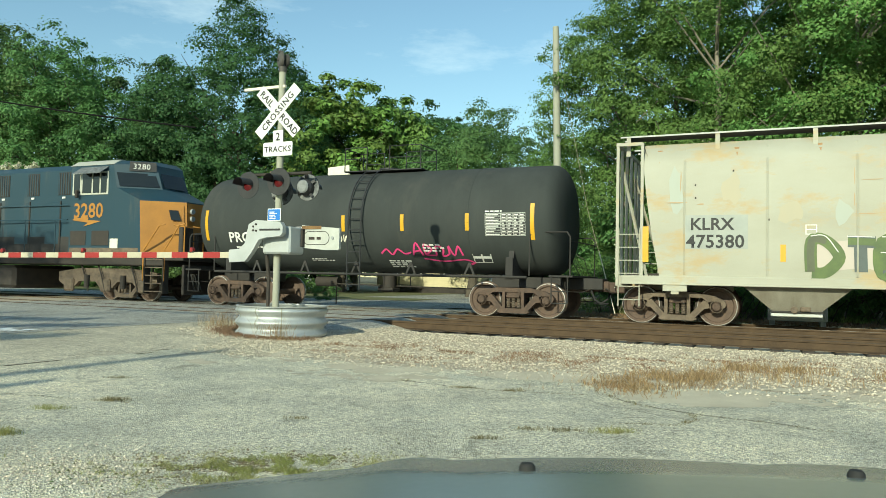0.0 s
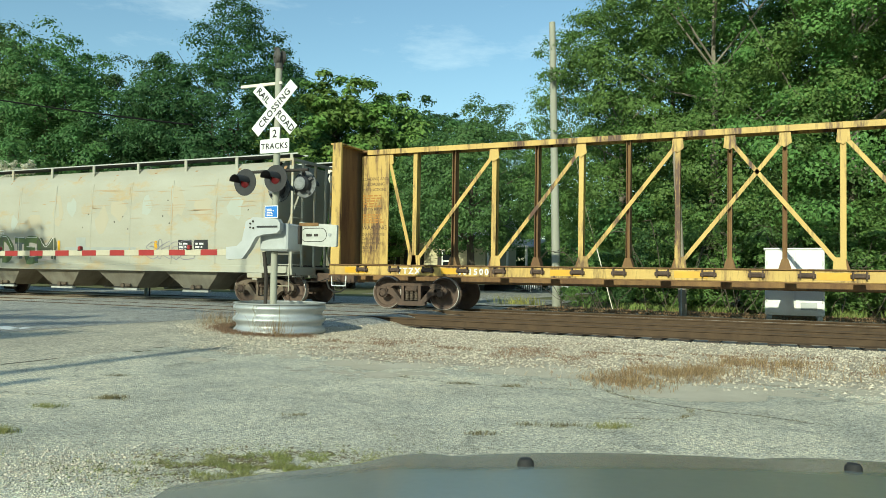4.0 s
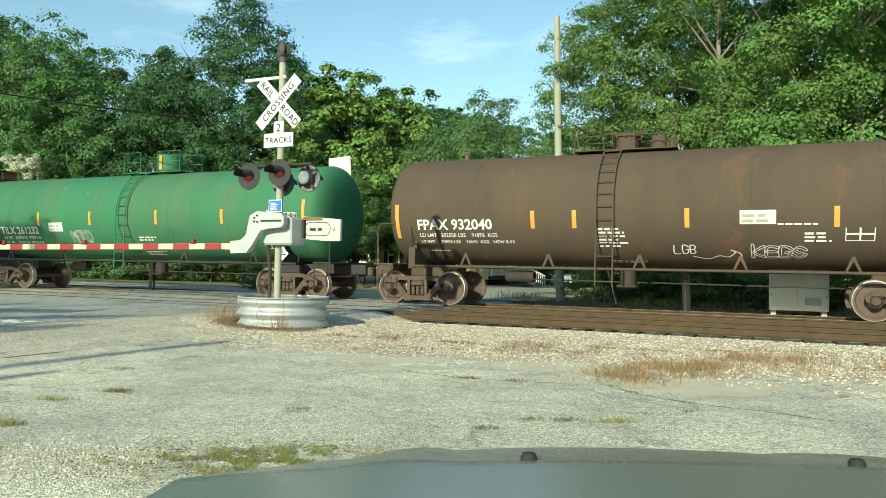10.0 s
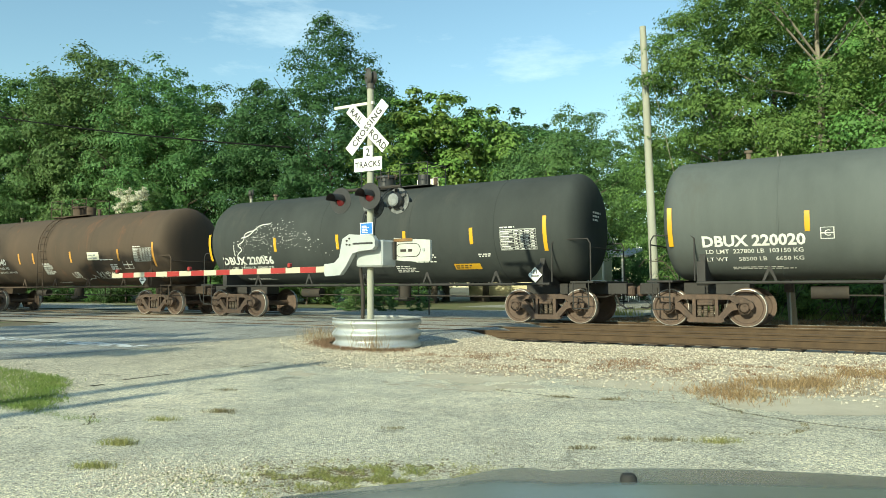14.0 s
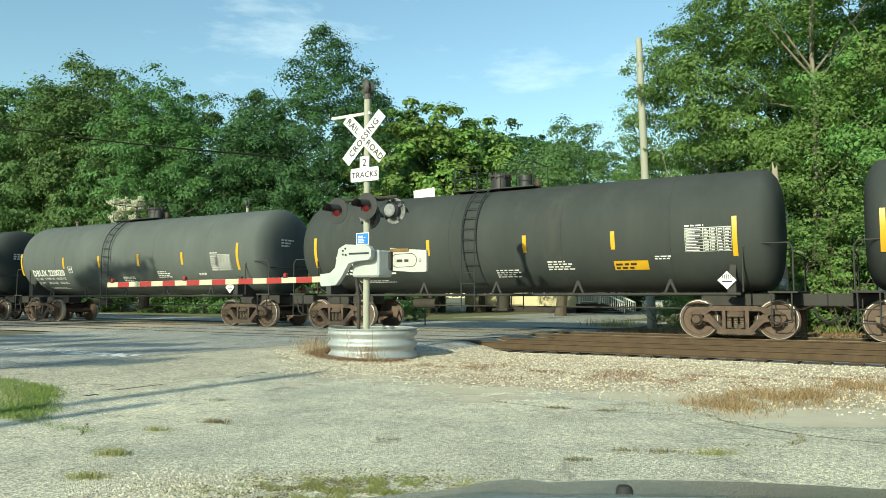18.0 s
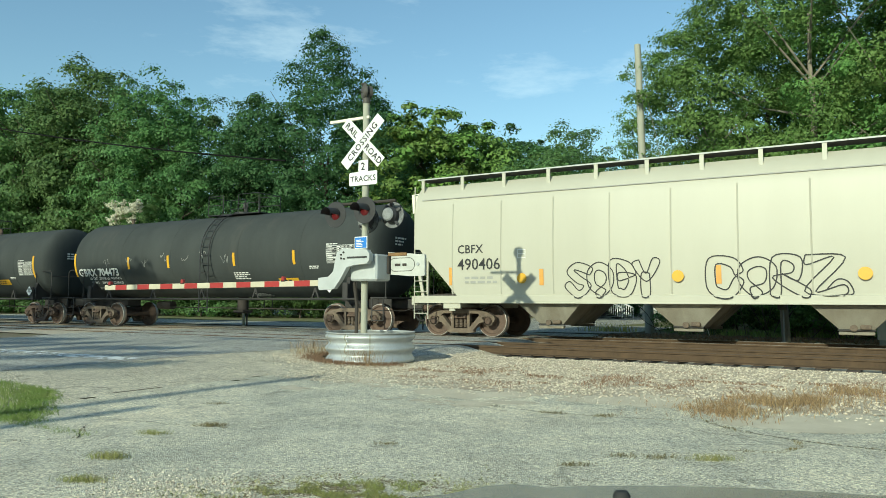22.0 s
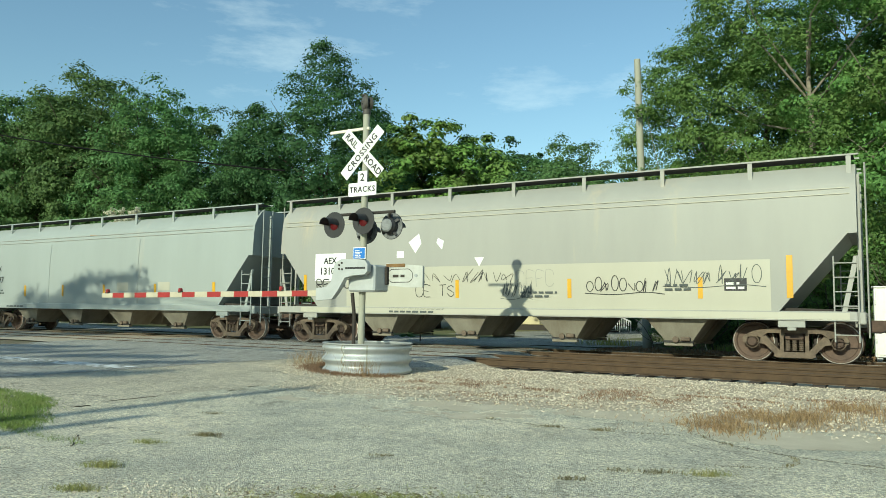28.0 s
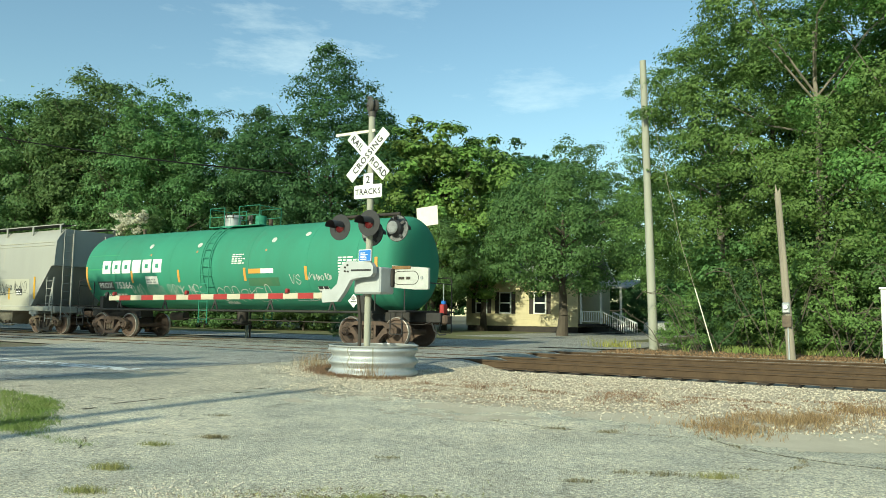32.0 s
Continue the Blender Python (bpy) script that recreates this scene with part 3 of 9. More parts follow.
def bars(name, wrap, w, h, lines, material, parent, seed=1, gap=0.45):
    """Lines of writing too small to read, as plain bars."""
    rnd = random.Random(seed)
    g = Geo()
    step = h / lines
    for k in range(lines):
        v = h - step * (k + 1)
        u, end = 0.0, w * rnd.uniform(0.6, 1.0)
        while u < end:
            du = min(rnd.uniform(0.10, 0.26) * max(0.6, step * 9), end - u)
            if du > step * 0.4:
                patch(g, wrap, u, v, u + du, v + step * (1 - gap), 1)
            u += du + step * 0.5
    return part(name, g, material, parent)


def scrawl(name, wrap, strokes, width, material, parent, close=False):
    """Sprayed strokes: smooth curves through (u, v) points."""
    g = Geo()
    for st in strokes:
        pts = [Vector((p[0], p[1], 0)) for p in st]
        fine = []
        for i in range(len(pts) - 1):
            p0, p1, p2, p3 = pts[max(i - 1, 0)], pts[i], pts[i + 1], pts[min(i + 2, len(pts) - 1)]
            for k in range(5):
                t = k / 5
                fine.append(0.5 * ((2 * p1) + (p2 - p0) * t + (2 * p0 - 5 * p1 + 4 * p2 - p3) * t * t + (3 * p1 - p0 - 3 * p2 + p3) * t ** 3))
        fine.append(pts[-1])
        rows = []
        for i, p in enumerate(fine):
            d = (fine[min(i + 1, len(fine) - 1)] - fine[max(i - 1, 0)])
            d = d.normalized() if d.length > 1e-6 else Vector((1, 0, 0))
            nrm = Vector((-d.y, d.x, 0)) * width / 2
            rows.append([wrap(p.x + nrm.x, p.y + nrm.y), wrap(p.x - nrm.x, p.y - nrm.y)])
        g.grid(rows)
    return part(name, g, material, parent, smooth=False)


def tag_strokes(seed, w, h, n):
    """A loose hand-drawn line of slanting, looping signs in a w by h field."""
    rnd = random.Random(seed)
    out = []
    dw = w / n
    for k in range(n):
        st, up = [], rnd.random() < 0.5
        hk = h * rnd.uniform(0.6, 1.0)
        for i in range(rnd.randint(3, 6)):
            v = hk * (rnd.uniform(0.7, 1.0) if up else rnd.uniform(0.0, 0.25))
            st.append((dw * (k + rnd.uniform(-0.15, 0.95)) + 0.22 * v, v))
            up = not up
        if rnd.random() < 0.3:
            a0 = rnd.uniform(0, 6)
            st = [(dw * (k + 0.45 + 0.42 * math.cos(a0 + i * 0.8)) + 0.1 * hk, hk * (0.5 + 0.42 * math.sin(a0 + i * 0.8))) for i in range(9)]
        out.append(st)
    if rnd.random() < 0.6:
        out.append([(0.0, -0.05 * h), (w * 0.4, -0.12 * h), (w * 0.8, 0.0), (w * 1.05, -0.1 * h)])
    return out


HAND = {"A": "00 24 40,12 32", "B": "00 04 24 33 22 02,22 31 20 00", "C": "43 34 04 01 10 30 41", "D": "00 04 24 42 20 00", "E": "40 00 04 44,02 32", "F": "00 04 44,02 32", "G": "43 34 04 01 10 30 42 22", "I": "20 24", "J": "44 41 20 01", "K": "00 04,44 02 40", "L": "04 00 40", "M": "00 04 22 44 40", "O": "20 01 03 24 43 41 20", "P": "00 04 34 32 02", "R": "00 04 34 32 02 40", "S": "43 24 03 22 41 20 01", "T": "04 44,24 20", "V": "04 20 44", "Y": "04 22 44,22 20", "Z": "04 44 00 40"}


def hand_text(text, w, h, seed=1, jitter=0.06):
    """Capitals drawn by hand, as strokes in a w by h field."""
    rnd = random.Random(seed)
    out, dw = [], w / max(1, len(text))
    for k, ch in enumerate(text):
        for run in HAND.get(ch, "").split(","):
            st = [(dw * (k + 0.2 * float(q[0]) + rnd.uniform(-jitter, jitter)), h * (0.25 * float(q[1]) + rnd.uniform(-jitter, jitter))) for q in run.split()]
            if len(st) > 1:
                out.append(st)
    return out


def bubble(strokes, fat):
    """Rounded outlines about fat strokes."""
    out = []
    for st in strokes:
        left, right = [], []
        for i, p in enumerate(st):
            q0, q1 = st[max(0, i - 1)], st[min(len(st) - 1, i + 1)]
            dx, dy = q1[0] - q0[0], q1[1] - q0[1]
            d = math.hypot(dx, dy) or 1.0
            ex = (-1 if i == 0 else 1 if i == len(st) - 1 else 0) * fat * 0.4
            bx, by = p[0] + dx / d * ex, p[1] + dy / d * ex
            left.append((bx - dy / d * fat / 2, by + dx / d * fat / 2))
            right.append((bx + dy / d * fat / 2, by - dx / d * fat / 2))
        out.append(left + right[::-1] + left[:1])
    return out


def fit_text(text, x0, x1, z, wrapper, material, parent, bold=0.0, name="lettering"):
    """A line of text from x0 to x1, centred at height z."""
    probe = letters(text, 1.0, lambda u, v: Vector((u, v, 0)))
    us = [v.co.x for v in probe.vertices]
    size = (x1 - x0) / (max(us) - min(us))
    bpy.data.meshes.remove(probe)
    return write(name, text, size, wrapper(x0 - min(us) * size, z - 0.36 * size), material, parent, 1.0, bold)


def plate(name, wrapper, x0, z0, x1, z1, material, parent, label="", lift=0.008):
    """A thin painted or glued panel from (x0, z0) to (x1, z1)."""
    g = Geo()
    patch(g, wrapper(x0, z0, lift), 0, 0, x1 - x0, z1 - z0, 4)
    return part(name, g, material, parent, label)
# ---- ground ----
def step(a, b, x):
    t = max(0.0, min(1.0, (x - a) / (b - a)))
    return t * t * (3 - 2 * t)


def level(x, y):
    """Height of the ground: the lot lies a little below the rails, the road at their top."""
    side = step(-6.5, -10.2, x)
    z = -0.17 + 0.145 * side
    far = step(21.5, 23.5, y)
    z = z * (1 - far) - 0.10 * far
    z -= 0.07 * step(14.1, 14.75, y) * (1 - step(21.0, 22.0, y)) * step(-7.9, -7.5, x)
    z += 0.02 * noise.noise((x * 0.25, y * 0.25, 0)) * (1 - far * 0.5)
    away = step(30, 300, math.hypot(x, y))
    return z + away * 0.6 * noise.noise((x * 0.01, y * 0.01, 3))


def lines(near, far, fine, grow=1.22):
    """Grid lines that are fine in the near range and widen outwards."""
    out = list(np.arange(near, far + 1e-6, fine))
    d, a = fine, far
    while a < 2500:
        d *= grow
        a += d
        out.append(a)
    d, a = fine, near
    while a > -2500:
        d *= grow
        a -= d
        out.insert(0, a)
    return out


def drape(xs, ys, lift, keep=None, jitter=0.0):
    pts, fs, ids = [], [], {}
    for j, y in enumerate(ys):
        for i, x in enumerate(xs):
            ids[i, j] = len(pts)
            pts.append((x, y, level(x, y) + lift))
    for j in range(len(ys) - 1):
        for i in range(len(xs) - 1):
            if keep is None or keep((xs[i] + xs[i + 1]) / 2, (ys[j] + ys[j + 1]) / 2):
                fs.append((ids[i, j], ids[i + 1, j], ids[i + 1, j + 1], ids[i, j + 1]))
    return pts, fs


xs, ys = lines(-30, 14, 0.5), lines(0, 40, 0.5)
ground = tagged(new("ground", sheet("ground", *drape(xs, ys, -0.03), "soil")), "brown earth with leaf litter and patchy grass", "ground", kind="structure")


def wob(a, k, s=0.3):
    return s * noise.noise((a * 0.6, k, 7)) + 0.4 * s * noise.noise((a * 2.3, k, 9))


# the cracked lot in the foreground, its edges crumbling into the ballast
def in_lot(x, y):
    return x > -7.9 + wob(y, 1, 0.35) + (0.18 * max(0, 6 - y)) and y < 8.9 + wob(x, 2, 0.5) + 0.06 * x


lot = tagged(new("parking_lot", sheet("parking_lot", *drape(list(np.arange(-12, 22, 0.14)), list(np.arange(-12, 10.2, 0.14)), 0.004, in_lot), "lot")), "weathered grey asphalt lot, cracked and patched", "pavement", kind="structure")
apron = tagged(new("pavement", sheet("pavement", *drape(list(np.arange(-11.0, -6.5, 0.12)), list(np.arange(-8, 13.0, 0.12)), 0.001, lambda x, y: not in_lot(x, y) and y < 10.3 + wob(x, 4, 0.4) + 2.5 * step(-9.0, -10.2, x)), "apron")), "pale sandy concrete apron beside the road", "pavement", kind="structure")
road = tagged(new("road", sheet("road", *drape(list(np.arange(-20.5, -10.9, 0.4)) + [-10.95], list(np.arange(-60, 100, 0.5)), 0.006), "road")), "grey asphalt road over the level crossing", "road", kind="structure")
cross_street = tagged(new("road_side_street", sheet("road_side_street", *drape(list(np.arange(-140, -20.4, 1.0)) + list(np.arange(-20.4, -7.4, 0.5)), list(np.arange(24.2, 34, 0.5)), 0.010, lambda x, y: y > 24.6 + 0.25 * max(0, x + 12) + wob(x, 5, 0.3)), "road")), "pale asphalt side street beyond the tracks", "road", kind="structure")
verge = tagged(new("lawn", sheet("lawn", *drape(list(np.arange(-60, 12, 1.0)), list(np.arange(34.1, 60, 1.0)), 0.0), "lawn")), "shaded green and straw-coloured lawn", "grass", kind="structure")
ballast = tagged(new("ballast", sheet("ballast", *drape(list(np.arange(-8.2, 60, 0.25)), list(np.arange(8.4, 24.4, 0.25)), 0.0, lambda x, y: y > 8.9 + 0.05 * x + wob(x, 2, 0.5) - 0.6 and y < 23.2 + wob(x, 8, 0.6)), "ballast")), "pale crushed stone ballast with rusty stains", "gravel", kind="stuff")
ballast_far = tagged(new("ballast", sheet("ballast_far", *drape(list(np.arange(-160, -20.4, 1.0)), list(np.arange(13.2, 23.4, 0.5)), 0.0), "ballast")), "crushed stone under the tracks past the road", "gravel", kind="stuff")

# the asphalt that fills the crossing flush with the rails, humped over at its end
g = Geo()
for y0, y1 in ((12.6, 15.02), (15.28, 16.52), (16.78, 18.82), (19.05, 20.31), (20.54, 24.8)):
    rows = []
    for x in np.arange(-21.5, -7.4, 0.2):
        drop = step(-8.7, -7.4, x + 0.25 * noise.noise((0, y0, x)))
        row = []
        for k in range(7):
            y = y0 + (y1 - y0) * k / 6
            fall = step(21.2, 24.8, y)
            z = -0.008 - 0.22 * drop - 0.10 * fall + 0.006 * noise.noise((x, y, 1))
            row.append((x, y, z + (level(x, y) - 0.012 - z) * step(13.8, 12.7, y)))
        rows.append(row)
    g.grid(rows)
crossing = tagged(part("road_crossing", g, "road"), "asphalt crossing surface flush between the rails", "road", kind="structure")

def dirt_at(x, y):
    edge = 8.75 + 0.06 * x + wob(x, 2, 0.5)
    return noise.noise((x * 0.6, y * 1.3, 21)) + 0.6 * noise.noise((x * 2.1, y * 3.0, 22)) + 0.35 * noise.noise((x * 7, y * 9, 23)) > abs(y - edge + 0.15) * 0.75 - 0.25


tagged(new("dirt", sheet("dirt", *drape(list(np.arange(-7.0, 9, 0.07)), list(np.arange(6.8, 10.4, 0.07)), 0.0062, dirt_at), "sand")), "tan sandy dirt over the lot's broken edge", "dirt", kind="structure")
far_lawn = tagged(new("lawn", sheet("far_lawn", *drape(list(np.arange(-45, -15.0, 0.5)), list(np.arange(29.5, 34.4, 0.4)), 0.03, lambda x, y: y > 29.9 + wob(x, 11, 0.5) + 0.35 * max(0, x + 19)), "lawn")), "rough sunlit grass beside the side street", "grass", kind="structure")

# worn white stop line
g = Geo()
rnd = random.Random(5)
for k in range(60):
    x = -16.5 + 5.3 * k / 60
    for j in range(5):
        if rnd.random() < 0.62:
            y = 8.05 + 0.1 * j
            g.grid([[(x, y, level(x, y) + 0.012), (x + 0.09, y, level(x + .09, y) + 0.012)], [(x, y + 0.1, level(x, y + .1) + 0.012), (x + 0.09, y + 0.1, level(x + .09, y + .1) + 0.012)]])
tagged(part("stop_line", g, "white", smooth=False), "worn white stop line on the road", "road marking", kind="structure")


# ---- tracks ----
def rail_geo(x0, x1):
    prof = [(-0.07, -0.18), (0.07, -0.18), (0.07, -0.168), (0.012, -0.15), (0.012, -0.045), (0.036, -0.035), (0.036, -0.006), (0.028, 0.0), (-0.028, 0.0), (-0.036, -0.006), (-0.036, -0.035), (-0.012, -0.045), (-0.012, -0.15), (-0.07, -0.168)]
    g = Geo().prism(prof, x0, x1, "yz")
    return g


def track(y, x0, x1, label, head):
    tr = thing("railway_track", label, "railway track", (0, y, 0), kind="structure")
    for s in (-0.755, 0.755):
        ob = part("rail", rail_geo(x0, x1), "rail", tr, "brown rusty steel rail")
        ob.location.y = s
        top = part("rail_head", Geo().box(((x0 + x1) / 2, s, 0.0015), (x1 - x0, 0.05, 0.004)), head, tr)
    tie = Geo().box((0, 0, 0), (0.22, 2.4, 0.18), 0.012).mesh("tie", "tie")
    n = 0
    x = -7.3
    while x < 40:
        ob = part("tie", tie, "tie", tr)
        ob.location, ob.rotation_euler.z = (x, random.uniform(-0.04, 0.04), -0.272), random.uniform(-0.02, 0.02)
        x += 0.52
        n += 1
    plate = Geo().box((0, 0, 0), (0.18, 0.36, 0.02), 0.004).mesh("tie_plate", "rail")
    x = -7.3
    while x < 14:
        ob = part("tie_plate", plate, "rail", tr)
        ob.location = (x, -0.755, -0.178)
        x += 0.52
    return tr


track(TRACK, -180, 180, "rusty main track on wooden ties", "rail_top")
track(15.9, -180, 180, "rusty near track on wooden ties, unused", "rail_dull")

# ---- the crossing signal ----
MX, MY = -8.52, 11.38
mz = level(MX, MY)


def crossing_signal(x, y, turn, label):
    sg = thing("crossing_signal", label, "railway signal", (x, y, 0), turn)
    g = Geo().cyl((0, 0, mz - 0.1), (0, 0, 4.85), 0.064, 20)
    part("mast", g, "pole_grey", sg, "dull pale steel mast")
    part("base_conduit", Geo().tube([(-0.17, -0.02, mz), (-0.16, -0.02, 0.9), (-0.2, -0.05, 1.35)], 0.035, 8), "dark", sg, "black conduit")
    # bell at the top
    g = Geo().lathe([(-0.11, 0.0), (-0.11, 0.028), (-0.085, 0.032), (-0.08, 0.12), (-0.06, 0.145), (-0.02, 0.152), (-0.015, 0.05), (0.03, 0.05), (0.035, 0.125), (0.09, 0.12), (0.11, 0.09), (0.11, 0.0)], "y", (0, 0, 5.03), 26).box((0, 0.01, 4.93), (0.09, 0.10, 0.16), 0.02).box((0.02, -0.06, 5.17), (0.06, 0.1, 0.05), 0.015)
    bell = part("bell", g, "bell", sg, "weathered bronze warning bell")
    bell.rotation_euler.z = radians(-38)
    part("bell_collar", Geo().cyl((0, 0, 4.8), (0, 0, 4.9), 0.078, 16), "bell", sg)
    part("arm_stub", Geo().beam((-0.85, -0.02, 4.52), (0.1, -0.02, 4.52), 0.05, 0.05), "cream", sg, "short white stub arm")
    # crossbuck
    for name, tilt, word, yy in (("blade", 45, "CROSSING", -0.115), ("blade", -45, None, -0.10)):
        g = Geo()
        turn = Matrix.Rotation(radians(-tilt), 3, "Y")
        g.box((0, yy, 4.03), (1.22, 0.008, 0.229), 0.003, turn)
        bl = part(name, g, "white", sg, "white crossbuck blade with black letters")

        def wrap(u, v, turn=turn, yy=yy):
            return turn @ Vector((u, 0, v)) + Vector((0, yy - 0.008, 4.03))

        for w, cx in ((word, 0.0),) if word else (("RAIL", -0.36), ("ROAD", 0.36)):
            me = letters(w, 0.175, lambda u, v: Vector((u, 0, v)), 1.12 if word else 1.05, 0.004)
            xsx = [v.co.x for v in me.vertices]
            mid = (min(xsx) + max(xsx)) / 2
            for v in me.vertices:
                v.co = wrap(v.co.x - mid + cx, v.co.z - 0.062)
            me.materials.append(M["letter"])
            part("lettering", me, "letter", bl)
    # track count sign
    g = Geo().prism([(-0.11, 3.46), (-0.11, 3.68), (0.11, 3.68), (0.11, 3.46), (0.31, 3.46), (0.33, 3.44), (0.33, 3.22), (0.31, 3.2), (-0.31, 3.2), (-0.33, 3.22), (-0.33, 3.44), (-0.31, 3.46)], -0.085, -0.077)
    pl = part("track_plate", g, "white", sg, "white plate reading 2 tracks")
    for w, s, z in (("2", 0.21, 3.49), ("TRACKS", 0.155, 3.275)):
        me = letters(w, s, lambda u, v: Vector((u, 0, v)), 1.08, 0.003)
        xsx = [v.co.x for v in me.vertices]
        mid = (min(xsx) + max(xsx)) / 2
        for v in me.vertices:
            v.co = Vector((v.co.x - mid, -0.089, v.co.z + z))
        me.materials.append(M["letter"])
        part("lettering", me, "letter", pl)
    # flashing lamps: two face the road, a pair faces away
    part("lamp_crossarm", Geo().tube([(-0.72, -0.06, 2.86), (0.75, -0.06, 2.86)], 0.03, 8), "dark", sg)

    def lamp(x, y, face, z=2.66):
        d = -1 if face < 0 else 1
        g = Geo().lathe([(0.0, 0.0), (0.0, 0.252), (0.006, 0.255), (0.012, 0.252), (0.012, 0.0)], "y", (0, 0, 0), 28)
        disc = part("lamp_background", g, "black", sg, "round black lamp background")
        disc.location = (x, y, z)
        part("lamp_back", Geo().lathe([(0.0135, 0.0), (0.0135, 0.245)] if d < 0 else [(-0.0015, 0.245), (-0.0015, 0.0)], "y", (0, 0, 0), 28), "lamp_back", disc, "pale grey back of the lamp background")
        part("lens", Geo().lathe([(-0.03, 0.0), (-0.028, 0.05), (-0.015, 0.09), (0.0, 0.105)] if d < 0 else [(0.012, 0.105), (0.03, 0.09), (0.045, 0.0)], "y", (0, 0, 0), 20), "redlens", disc, "dark red lens")
        # hood: upper half shell
        prof = [(0.0, 0.125), (-0.30, 0.115)] if d < 0 else [(0.012, 0.125), (0.31, 0.115)]
        part("visor", Geo().lathe(prof, "y", (0, 0, 0), 14, (radians(-5), radians(185))), "black", disc)
        part("lamp_housing", Geo().lathe([(0.012, 0.15), (0.10, 0.15), (0.17, 0.10), (0.19, 0.0)] if d < 0 else [(0.0, 0.15), (-0.10, 0.15), (-0.17, 0.10), (-0.19, 0.0)], "y", (0, 0, 0), 18), "alu" if d < 0 else "black", disc, "lamp housing")
        if d > 0:
            part("housing_cover", Geo().lathe([(-0.20, 0.0), (-0.195, 0.10), (-0.17, 0.125)], "y", (0, 0, 0), 18), "housing", disc, "grey round housing cover")
            for q in range(4):
                t = 0.6 + q * math.pi / 2
                part("housing_lug", Geo().beam((0.13 * math.cos(t), -0.05, 0.13 * math.sin(t)), (0.215 * math.cos(t), -0.02, 0.215 * math.sin(t)), 0.05, 0.05), "black", disc)
        part("bracket", Geo().cyl((0, 0.06 if d < 0 else -0.06, 0.14), (0, 0.06 if d < 0 else -0.06, 0.24), 0.03, 8), "dark", disc)

    lamp(-0.60, -0.16, -1)
    lamp(0.13, -0.20, -1, 2.70)
    lamp(-0.08, 0.20, 1, 2.56)
    lamp(0.53, 0.16, 1, 2.62)
    # emergency notice
    bl = part("notice", Geo().box((-0.03, -0.085, 2.1), (0.30, 0.008, 0.23), 0.003), "white", sg, "blue and white emergency notice")
    part("notice_face", Geo().box((-0.03, -0.091, 2.1), (0.27, 0.006, 0.2), 0.002), "blue", bl)
    bars("lettering", on_flat(-0.13, 2.02, -0.0965), 0.2, 0.15, 5, "letter_white", bl, 3)
    # gate mechanism
    g = Geo().box((0.12, 0.02, 1.62), (0.62, 0.46, 0.5), 0.03)
    mech = part("gate_mechanism", g, "bracket", sg, "grey metal gate mechanism housing")
    g = Geo().prism([(-0.36, 1.90), (-0.20, 1.98), (0.34, 1.94), (0.40, 1.86), (0.40, 1.74), (0.34, 1.68), (0.05, 1.66), (-0.12, 1.62), (-0.28, 1.38), (-0.42, 1.22), (-0.78, 1.20), (-0.80, 1.27), (-0.80, 1.43), (-0.56, 1.45), (-0.44, 1.55)], -0.40, -0.29)
    part("gate_bracket", g, "bracket", mech, "cast grey gate arm bracket")
    part("slot", Geo().box((0.12, -0.404, 1.80), (0.46, 0.008, 0.035), 0.003), "black", mech)
    for x, z in ((-0.25, 1.86), (-0.19, 1.90), (-0.25, 1.79), (-0.18, 1.78)):
        part("bolt", Geo().cyl((x, -0.42, z), (x, -0.38, z), 0.018, 8), "dark", mech)
    # counterweight arm with its weights
    g = Geo().prism([(0.40, 1.50), (0.40, 1.92), (1.20, 1.86), (1.22, 1.84), (1.22, 1.48), (1.20, 1.46), (0.9, 1.46)], 0.20, 0.26)
    cw = part("counterweight_arm", g, "plate_grey", sg, "weathered white counterweight plate")
    ring, inner = [], []
    for q in range(33):
        t = 2 * math.pi * q / 32
        ex = 0.16 if math.cos(t) > 0 else -0.16
        ring.append((0.72 + ex + 0.13 * math.cos(t), 0.198, 1.68 + 0.13 * math.sin(t)))
        inner.append((0.72 + ex + 0.117 * math.cos(t), 0.198, 1.68 + 0.117 * math.sin(t)))
    part("slot_rim", Geo().grid([ring, inner]), "dark", cw, "dark oval rim")
    part("slot_plate", Geo().add(inner[:-1], [tuple(range(32))]), "plate_grey", cw)
    bars("stencil", on_flat(0.56, 1.65, 0.19), 0.34, 0.09, 1, "dark", cw, 9)
    part("side_box", Geo().box((0.44, 0.17, 1.68), (0.06, 0.10, 0.34), 0.01), "dark", cw)
    part("rust_plate", Geo().box((0.62, 0.19, 1.875), (0.42, 0.02, 0.06), 0.004), "beam_rust", cw)
    part("bolt", Geo().cyl((1.08, 0.18, 1.68), (1.08, 0.2, 1.68), 0.03, 10), "alu", cw)
    # gate arm across the road, sagging slightly
    L = 6.55
    y = -0.345
    arm = part("gate_arm", Geo().beam((-0.70, y, 1.335), (-0.80 - L, y, 1.290), 0.03, 0.115, bev=0.006), "gate_cream", sg, "red and cream striped gate arm, lowered")
    for k in range(8):
        a, b = -1.04 - 0.787 * k, -1.44 - 0.787 * k
        za, zb = 1.335 + (a + 0.7) * 0.045 / L, 1.335 + (b + 0.7) * 0.045 / L
        part("red_stripe", Geo().beam((a, y, za), (b, y, zb), 0.038, 0.112), "redtape", arm)
    for x in (-7.16, -4.66, -1.73):
        z = 1.335 + (x + 0.7) * 0.045 / L
        lp = part("gate_light", Geo().box((x, y, z + 0.10), (0.07, 0.10, 0.09), 0.02), "redtape", arm, "small red gate lamp")
        part("gate_light_clamp", Geo().box((x, y, z + 0.06), (0.12, 0.05, 0.03), 0.006), "dark", lp)
    return sg


